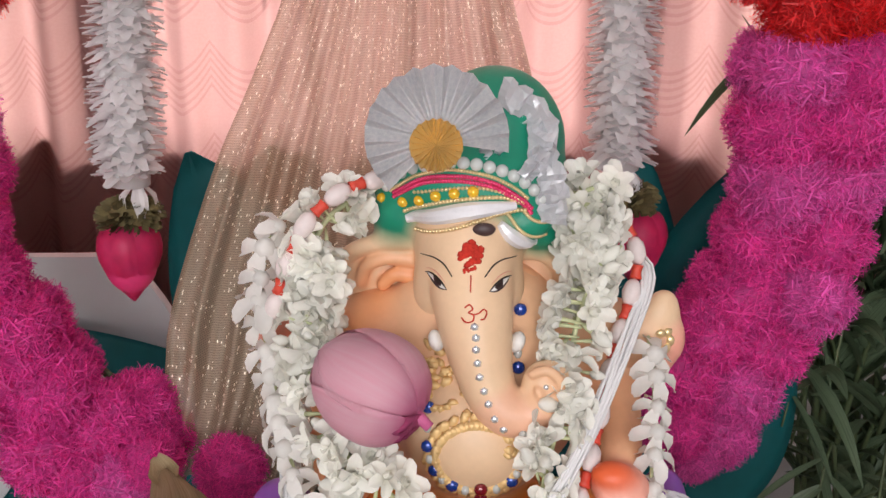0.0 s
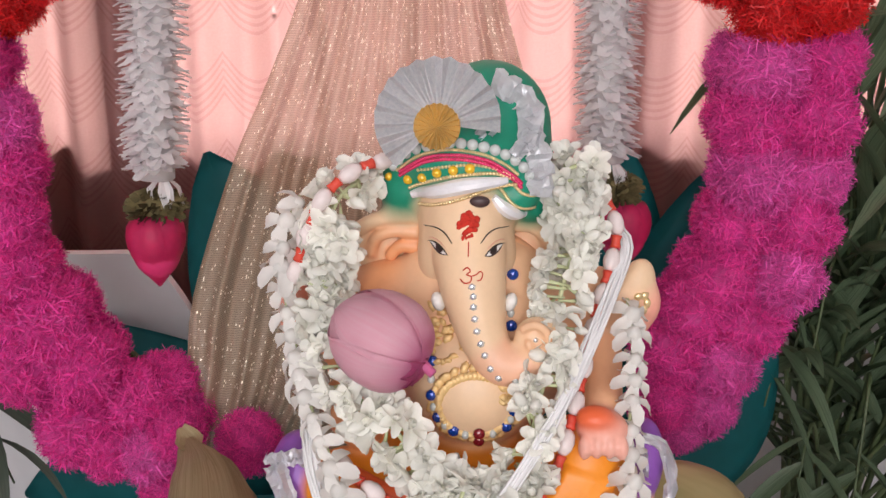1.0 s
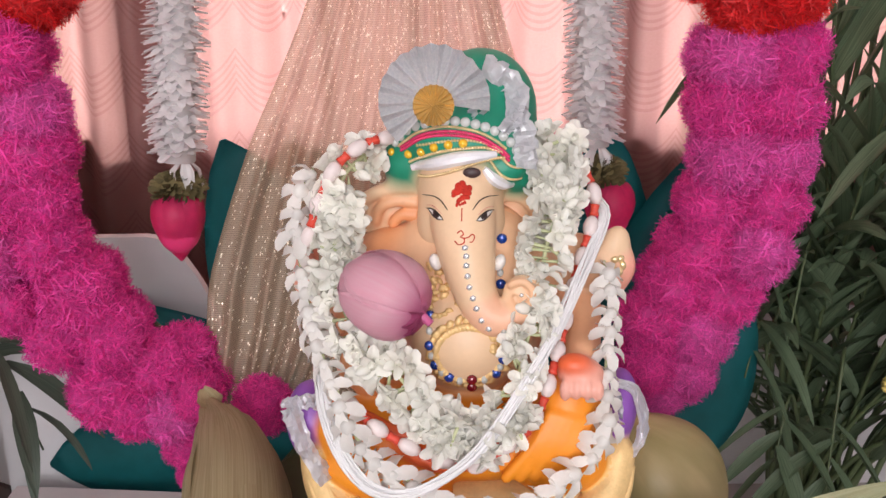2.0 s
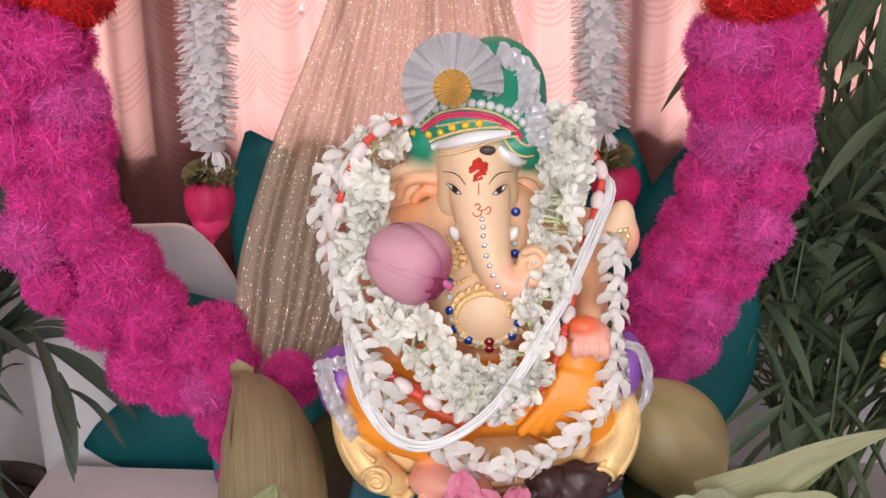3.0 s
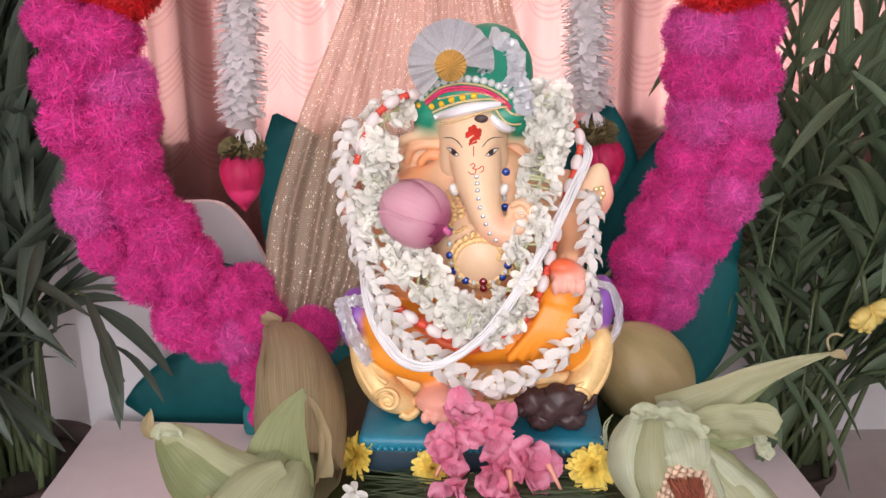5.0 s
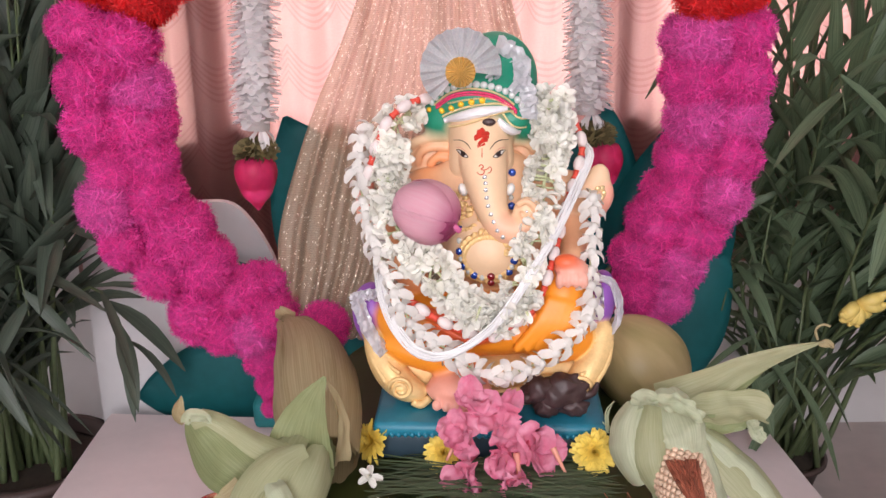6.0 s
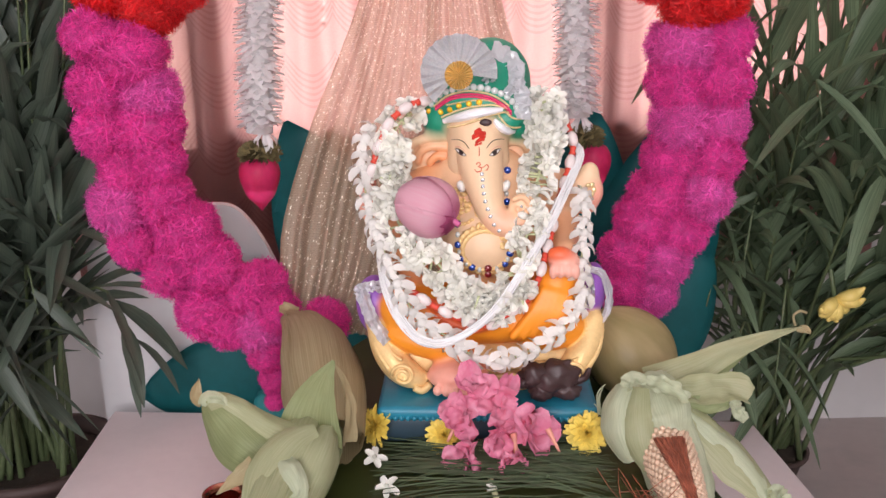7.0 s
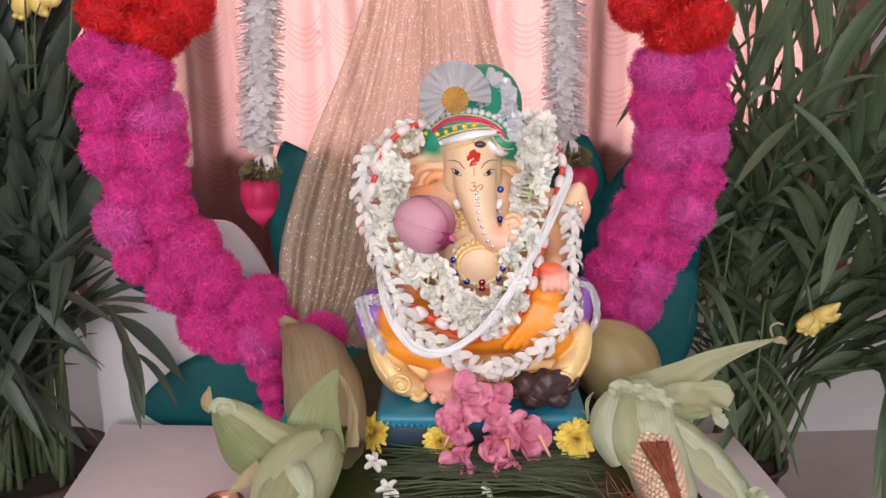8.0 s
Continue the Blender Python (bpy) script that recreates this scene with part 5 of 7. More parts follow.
def jasmine_garland():
    rng = np.random.default_rng(11)
    ob = thing("jasmine_garland", None, "thick string of white jasmine flowers round the statue's neck", "flower garland")
    line = spline([(-0.070, 0.545, 0.780), (-0.086, 0.532, 0.770), (-0.094, 0.524, 0.752), (-0.092, 0.518, 0.732), (-0.099, 0.513, 0.706), (-0.091, 0.499, 0.680), (-0.074, 0.473, 0.659), (-0.053, 0.459, 0.646), (-0.037, 0.452, 0.628), (-0.020, 0.447, 0.609), (0.003, 0.445, 0.601), (0.022, 0.448, 0.610), (0.031, 0.456, 0.637), (0.037, 0.468, 0.660), (0.050, 0.490, 0.688), (0.053, 0.505, 0.714), (0.061, 0.515, 0.738), (0.063, 0.522, 0.755), (0.060, 0.530, 0.775), (0.058, 0.543, 0.790)], 90)
    bm = bmesh.new()
    tube(bm, line, 0.0016, seg=5)
    part("cord", bm, "stem", ob)
    meshes = [flower_mesh("flower", n, 0.0140, 0.0084, s, open_angle=o) for s, o, n in ((1, 40, 6), (2, 26, 7), (3, 58, 6), (4, 16, 6), (5, 66, 5))] + [bud_mesh("flower", 0.0135), bud_mesh("flower", 0.0115)]
    string_flowers(ob, line, meshes, 170, 0.0095, rng, 1.0)
    # the wide knots of flowers beside the turban and over the lap
    for c, r, n in (((0.060, 0.540, 0.776), (0.018, 0.008, 0.016), 16), ((-0.002, 0.441, 0.608), (0.036, 0.006, 0.016), 18), ((0.066, 0.524, 0.745), (0.014, 0.008, 0.022), 14), ((-0.066, 0.470, 0.656), (0.018, 0.006, 0.012), 9), ((-0.090, 0.518, 0.738), (0.012, 0.006, 0.030), 16), ((-0.097, 0.512, 0.700), (0.010, 0.006, 0.016), 8)):
        for _ in range(n):
            q = Vector(c) + Vector([v * rng.normal(0, 0.55) for v in r])
            d = (Vector((0, -0.9, 0.1)) + Vector(rng.normal(0, 0.5, 3))).normalized()
            f = new("flower", meshes[rng.integers(4)])
            f.parent = ob
            f.matrix_basis = Matrix.Translation(q) @ toward(d) @ Matrix.Rotation(rng.uniform(0, 6.3), 4, "Z") @ Matrix.Diagonal((1.05, 1.05, 1.05, 1))


def tuberose_garland():
    """Single buds strung one below the other, petals curling back."""
    rng = np.random.default_rng(21)
    ob = thing("tuberose_garland", None, "long string of white blossoms threaded singly round the statue", "flower garland")
    line = spline([(-0.113, 0.545, 0.768), (-0.119, 0.533, 0.757), (-0.122, 0.525, 0.740), (-0.124, 0.525, 0.714), (-0.119, 0.520, 0.687), (-0.112, 0.500, 0.668), (-0.102, 0.474, 0.649), (-0.091, 0.455, 0.632), (-0.082, 0.444, 0.611), (-0.063, 0.437, 0.587), (-0.042, 0.434, 0.575), (-0.022, 0.430, 0.559), (0.001, 0.428, 0.552), (0.024, 0.429, 0.554), (0.047, 0.434, 0.563), (0.064, 0.442, 0.574), (0.080, 0.447, 0.586), (0.093, 0.456, 0.606), (0.093, 0.466, 0.629), (0.096, 0.481, 0.650), (0.099, 0.496, 0.668), (0.101, 0.512, 0.685), (0.100, 0.527, 0.702)], 160)
    bm = bmesh.new()
    tube(bm, line, 0.0012, seg=5)
    part("cord", bm, "stem", ob)
    bm = bmesh.new()
    blob(bm, (0, 0, 0.001), (0.0056, 0.0056, 0.0070), sub=2)
    for k in range(5):
        a = 2 * math.pi * k / 5
        o = Vector((math.cos(a), math.sin(a), 0))
        blade(bm, [o * 0.004 + Vector((0, 0, 0.003)), o * 0.0085 + Vector((0, 0, 0.000)), o * 0.0115 + Vector((0, 0, -0.0045)), o * 0.0130 + Vector((0, 0, -0.0085))], [0.006, 0.0095, 0.0080, 0.003], (o + Vector((0, 0, 0.6))), cup=0.2, n=3)
    tuber = finish("blossom", bm, "petal_white")
    n = 36
    for i in range(n):
        t = (i + 0.5) / n * (len(line) - 1)
        k = int(t)
        tan = (Vector(line[min(k + 2, len(line) - 1)]) - Vector(line[max(k - 2, 0)])).normalized()
        if tan.z > 0:
            tan = -tan
        face = Vector((0, -1, 0))
        d = (-tan * 0.7 + face * 0.75 + Vector(rng.normal(0, 0.15, 3))).normalized()
        s = rng.uniform(0.85, 1.15)
        f = new("blossom", tuber)
        f.parent = ob
        f.matrix_basis = Matrix.Translation(Vector(line[k]) + face * 0.004) @ toward(d) @ Matrix.Rotation(rng.uniform(0, 6.3), 4, "Z") @ Matrix.Diagonal((s, s, s, 1))


def bead_garland():
    ob = thing("bead_garland", None, "garland of white oval beads and short red tubes", "bead garland")
    runs = [spline([(-0.040, 0.565, 0.788), (-0.062, 0.540, 0.791), (-0.079, 0.530, 0.786), (-0.094, 0.523, 0.774), (-0.105, 0.519, 0.755), (-0.112, 0.518, 0.733), (-0.118, 0.520, 0.713)], 60),
            spline([(-0.086, 0.460, 0.625), (-0.067, 0.450, 0.611), (-0.045, 0.446, 0.598), (-0.028, 0.444, 0.590), (0.001, 0.441, 0.584), (0.018, 0.443, 0.595), (0.036, 0.448, 0.605), (0.048, 0.457, 0.622), (0.057, 0.470, 0.644), (0.066, 0.490, 0.665), (0.075, 0.511, 0.690), (0.089, 0.536, 0.722), (0.094, 0.546, 0.745), (0.087, 0.556, 0.765)], 100)]
    bm = bmesh.new()
    blob(bm, (0, 0, 0), (0.0056, 0.0056, 0.0088), sub=2)
    white = finish("white_bead", bm, "bead_white")
    bm = bmesh.new()
    tube(bm, [(0, 0, -0.004), (0, 0, -0.0012), (0, 0, 0.0012), (0, 0, 0.004)], [0.0038, 0.0030, 0.0030, 0.0038], 0, 8)
    red = finish("red_tube", bm, "bead_red")
    for line in runs:
        bm = bmesh.new()
        tube(bm, line, 0.0012, seg=5)
        part("cord", bm, "bead_red", ob)
        s = np.concatenate([[0], np.cumsum(np.linalg.norm(np.diff(line, axis=0), axis=1))])
        at, i = 0.004, 0
        while at < s[-1]:
            p = Vector([np.interp(at, s, line[:, k]) for k in range(3)])
            q = Vector([np.interp(at + 0.003, s, line[:, k]) for k in range(3)])
            f = new("red_tube" if i % 2 else "white_bead", red if i % 2 else white)
            f.parent = ob
            f.matrix_basis = Matrix.Translation(p + Vector((0, -0.002, 0))) @ toward(q - p)
            at += 0.0125
            i += 1


def thread_skein():
    rng = np.random.default_rng(31)
    ob = thing("sacred_thread", None, "skein of white cotton thread slung across the statue", "thread")
    line = spline([(0.096, 0.565, 0.741), (0.102, 0.548, 0.732), (0.089, 0.521, 0.711), (0.069, 0.489, 0.684), (0.051, 0.462, 0.660), (0.027, 0.440, 0.631), (0.003, 0.427, 0.602), (-0.024, 0.421, 0.583), (-0.050, 0.422, 0.573), (-0.072, 0.427, 0.578), (-0.088, 0.438, 0.595), (-0.099, 0.455, 0.615), (-0.104, 0.473, 0.630), (-0.106, 0.49, 0.642)], 60)
    for k in range(14):
        u = (k - 6.5) / 6.5
        ph = rng.uniform(0, 6.3, 3)
        pts = []
        for i, p in enumerate(line):
            t = i / (len(line) - 1)
            tan = Vector(line[min(i + 1, 59)] - line[max(i - 1, 0)]).normalized()
            side = tan.cross(Vector((0, -1, 0))).normalized()
            wide = 0.0052 * (0.75 + 0.9 * max(0, t - 0.72)) * (1 - 0.35 * math.exp(-((t - 0.5) / 0.18) ** 2))
            off = u * wide + 0.0011 * math.sin(t * 9 + ph[0]) + 0.0006 * math.sin(t * 23 + ph[1])
            pts.append(Vector(p) + side * off + Vector((0, -0.0014 * math.sin(t * 11 + ph[2]), 0)))
        bm = bmesh.new()
        tube(bm, pts, 0.00095, seg=5)
        part("strand", bm, "thread", ob)


def lotus_bud():
    """Large closed pink lotus bud lying against the trunk, its darker base turned out."""
    ob = thing("lotus_bud", None, "large closed pale pink lotus bud tucked beside the trunk", "flower")
    axis = Vector((-0.74, 0.42, 0.30)).normalized()
    base = Vector((-0.0360, 0.462, 0.6865))
    q = toward(axis)
    prof = ((0.003, -0.002), (0.015, 0.001), (0.0225, 0.008), (0.0272, 0.019), (0.0268, 0.035), (0.0195, 0.050), (0.008, 0.060), (0.001, 0.062))
    for k, (a0, sweep, lift, twist) in enumerate(((20, 150, 0.0, 8), (140, 150, 0.0, -6), (260, 150, 0.0, 6), (75, 128, 0.0010, -10), (200, 130, 0.0016, 30), (318, 140, 0.0020, -28), (118, 110, 0.0028, 34))):
        line = spline([(r + lift, 0, z) for r, z in prof], 20)
        bm = bmesh.new()
        uvl = bm.loops.layers.uv.verify()
        rows = []
        for i, (r, _, z) in enumerate(line):
            v = i / 19
            half = sweep / 2 * (1.0 if v < 0.55 else max(0.12, math.cos((v - 0.55) / 0.45 * 1.5) ** 0.8))
            row = []
            for j in range(15):
                u = j / 14 * 2 - 1
                a = radians(a0 + twist * v + half * u)
                rr = r * (1 + 0.018 * math.sin(u * 7 + k) * v) + 0.0010 * abs(u) ** 6 + 0.0009 * noise.noise(Vector((u * 1.6 + k * 7, v * 2.5, k)))
                row.append(bm.verts.new(base + q @ Vector((rr * math.cos(a), rr * math.sin(a), z))))
            rows.append(row)
        faces = []
        for i, (x, y) in enumerate(zip(rows, rows[1:])):
            for j in range(14):
                f = bm.faces.new((x[j], x[j + 1], y[j + 1], y[j]))
                for lo, (uu, vv) in zip(f.loops, ((j, i), (j + 1, i), (j + 1, i + 1), (j, i + 1))):
                    lo[uvl].uv = (uu / 14, vv / 19)
                faces.append(f)
        bmesh.ops.solidify(bm, geom=faces, thickness=0.0006)
        part("petal", bm, "lotus", ob)
    for k in range(4):
        a = radians(250 + 38 * k)
        o = Vector((math.cos(a), math.sin(a), 0))
        bm = bmesh.new()
        blade(bm, spline([base + q @ (o * r + Vector((0, 0, z))) for r, z in ((0.001, -0.004), (0.012, -0.001), (0.022, 0.005 + 0.002 * k))], 8), leafw(8, 0.013, 0.15, 0.5, 0.45), q @ Vector((o.x, o.y, -0.6)), cup=0.12, n=5, thick=0.0006, ripple=0.002, seed=k)
        part("sepal", bm, "lotus_deep", ob, "wilted deep pink sepal")
    bm = bmesh.new()
    tube(bm, [base - axis * 0.010 + Vector((0, 0, -0.002)), base - axis * 0.003, base + axis * 0.003], [0.0028, 0.0034, 0.005], seg=8)
    part("stalk", bm, "lotus_deep", ob)


jasmine_garland()
tuberose_garland()
bead_garland()
thread_skein()
lotus_bud()


# ---- offerings ----
def husk_part(ob, name, pts, width, up, key, cup=0.25, n=16, tip=0.08, base=0.5, peak=0.4, ripple=0.003, seed=1, label="", pointed=False):
    bm = bmesh.new()
    widths = [width * (1 - 0.97 * (i / (n - 1)) ** 1.25) for i in range(n)] if pointed else leafw(n, width, tip, base, peak)
    blade(bm, spline(pts, n), widths, up, cup=cup, n=9, ripple=ripple, seed=seed)
    return part(name, bm, key, ob, label)


def husk_wrap(ob, name, pts, radii, a0, sweep, key, seed=1, n=18, m=13, flute=0.022):
    """A husk leaf wrapped part of the way round an ear: sweep in degrees from a0."""
    line = spline([(*p, r) for p, r in zip(pts, radii)], n)
    bm = bmesh.new()
    uvl = bm.loops.layers.uv.verify()
    ref, rows = None, []
    for i in range(n):
        p = Vector(line[i][:3])
        t = Vector(line[min(i + 1, n - 1)][:3] - line[max(i - 1, 0)][:3]).normalized()
        ref = t.orthogonal().normalized() if ref is None else (ref - t * ref.dot(t)).normalized()
        side = t.cross(ref)
        row = []
        for k in range(m):
            a = radians(a0 + sweep * k / (m - 1))
            r = float(line[i][3]) * (1 + flute * math.sin(k * 2.2 + seed)) + 0.0030 * noise.noise(Vector((k * 0.6, i * 0.30, seed * 5.1)))
            row.append(bm.verts.new(p + r * (math.cos(a) * ref + math.sin(a) * side)))
        rows.append(row)
    faces = []
    for i, (a, b) in enumerate(zip(rows, rows[1:])):
        for k in range(m - 1):
            f = bm.faces.new((a[k], a[k + 1], b[k + 1], b[k]))
            for lo, (uu, vv) in zip(f.loops, ((k, i), (k + 1, i), (k + 1, i + 1), (k, i + 1))):
                lo[uvl].uv = (uu / (m - 1), vv / (n - 1))
            faces.append(f)
    return part(name, bm, key, ob)


def corn_left():
    # the dry-husked ear lying back towards the hoop
    ob = thing("dry_corn_ear", None, "corn ear in a dry tan husk lying beside the statue", "corn")
    axis = [(-0.156, 0.38, 0.490), (-0.168, 0.45, 0.508), (-0.184, 0.53, 0.515), (-0.204, 0.60, 0.512), (-0.224, 0.655, 0.505), (-0.238, 0.685, 0.503)]
    radii = [0.030, 0.040, 0.038, 0.028, 0.016, 0.009]
    for k, (a0, sw, key, g) in enumerate(((0, 150, "husk_dry", 0.0), (110, 160, "husk_dry", 0.001), (230, 170, "husk_dry", 0.0006), (60, 110, "husk_dry", 0.002), (300, 120, "husk_dry", 0.0022))):
        husk_wrap(ob, "husk_leaf", axis, [r + g for r in radii], a0, sw, key, seed=k + 1)
    husk_part(ob, "husk_tip", [(-0.226, 0.655, 0.517), (-0.238, 0.685, 0.512), (-0.248, 0.70, 0.517)], 0.024, (0, -0.4, 1), "husk_dry", tip=0.3)
    # the green ear in front of it
    ob = thing("green_corn_ear", None, "green-husked corn ear with leaves peeled open towards the viewer", "corn")
    axis = [(-0.166, 0.385, 0.505), (-0.174, 0.355, 0.500), (-0.184, 0.310, 0.488), (-0.194, 0.26, 0.478)]
    radii = [0.020, 0.028, 0.031, 0.027]
    for k, (a0, sw, g) in enumerate(((0, 170, 0.0), (120, 170, 0.0008), (240, 160, 0.0004), (40, 100, 0.002), (200, 110, 0.0024), (290, 70, 0.0036), (120, 60, 0.0034))):
        husk_wrap(ob, "husk_leaf", axis, [r + g for r in radii], a0, sw, "husk_pale" if k < 5 else "husk", seed=k + 11, flute=0.045)
    husk_part(ob, "open_leaf", [(-0.168, 0.352, 0.512), (-0.163, 0.354, 0.538), (-0.154, 0.350, 0.565), (-0.143, 0.342, 0.592)], 0.066, (-0.25, -0.90, 0.36), "husk", cup=0.10, seed=3, label="upright green husk leaf", pointed=True)
    husk_part(ob, "open_leaf", [(-0.138, 0.362, 0.500), (-0.134, 0.362, 0.535), (-0.137, 0.355, 0.565), (-0.143, 0.344, 0.590)], 0.020, (0.75, -0.6, 0.2), "husk_dry", cup=0.2, seed=4, pointed=True)
    husk_part(ob, "open_leaf", [(-0.172, 0.335, 0.524), (-0.196, 0.332, 0.536), (-0.218, 0.330, 0.553), (-0.238, 0.328, 0.566), (-0.252, 0.322, 0.562)], 0.024, (0.45, -0.50, 0.75), "husk_pale", cup=-0.30, tip=0.5, base=1.0, peak=0.1, seed=5)
    husk_part(ob, "open_leaf", [(-0.205, 0.345, 0.490), (-0.228, 0.344, 0.512), (-0.243, 0.340, 0.536), (-0.256, 0.333, 0.560)], 0.052, (0.30, -0.85, 0.35), "husk", cup=0.30, tip=0.22, base=0.5, peak=0.4, seed=6)
    husk_part(ob, "curled_tip", [(-0.258, 0.326, 0.560), (-0.250, 0.322, 0.569), (-0.240, 0.322, 0.567), (-0.236, 0.324, 0.560)], 0.011, (0.2, -0.9, 0.4), "husk_light", tip=0.3, n=10, ripple=0.005)
    husk_part(ob, "dry_tip", [(-0.259, 0.330, 0.558), (-0.262, 0.326, 0.570), (-0.258, 0.326, 0.584)], 0.011, (0.3, -0.9, 0.2), "husk_dry", tip=0.1, n=8)
    husk_part(ob, "torn_leaf", [(-0.214, 0.322, 0.500), (-0.232, 0.318, 0.490), (-0.250, 0.316, 0.477)], 0.022, (0.1, -0.7, 0.7), "husk_dry", tip=0.1, seed=7, pointed=True)
    husk_part(ob, "swirl_leaf", [(-0.160, 0.325, 0.536), (-0.181, 0.308, 0.533), (-0.200, 0.285, 0.516), (-0.208, 0.25, 0.490)], 0.036, (0.05, -0.6, 0.8), "husk_pale", cup=-0.24, tip=0.3, base=0.4, seed=8)
    husk_part(ob, "swirl_leaf", [(-0.148, 0.342, 0.528), (-0.150, 0.315, 0.524), (-0.160, 0.285, 0.508), (-0.17, 0.25, 0.488)], 0.040, (0.5, -0.5, 0.7), "husk_pale", cup=-0.28, tip=0.25, base=0.4, seed=9)
    husk_part(ob, "swirl_leaf", [(-0.196, 0.318, 0.520), (-0.184, 0.292, 0.523), (-0.172, 0.276, 0.516), (-0.168, 0.266, 0.506), (-0.176, 0.262, 0.502)], 0.020, (0.0, -0.6, 0.8), "husk_light", cup=-0.30, tip=0.4, base=0.3, seed=10, ripple=0.005)


def coconut():
    bm = bmesh.new()
    uvl = bm.loops.layers.uv.verify()
    c, q = Vector((0.170, 0.566, 0.492)), toward((-0.50, 0.10, 0.62))
    rows, n, m = [], 20, 28
    for i in range(n + 1):
        t = i / n
        z = -0.062 + 0.130 * t
        r = 0.050 * math.sin(math.pi * min(0.999, max(0.001, t))) ** 0.6 + 0.0006
        rows.append([bm.verts.new(c + q @ Vector((r * (1 + 0.05 * math.cos(3 * a)) * math.cos(a), r * (1 + 0.05 * math.cos(3 * a)) * math.sin(a), z))) for a in (2 * math.pi * k / m for k in range(m))])
    for i, (a, b) in enumerate(zip(rows, rows[1:])):
        for k in range(m):
            f = bm.faces.new((a[k], a[(k + 1) % m], b[(k + 1) % m], b[k]))
            for lo, (uu, vv) in zip(f.loops, ((k, i), (k + 1, i), (k + 1, i + 1), (k, i + 1))):
                lo[uvl].uv = (uu / m, vv / n)
    bm.faces.new(rows[0][::-1]), bm.faces.new(rows[-1])
    thing("coconut", finish("coconut", bm, "coconut"), "brownish green whole coconut standing beside the statue", "coconut")


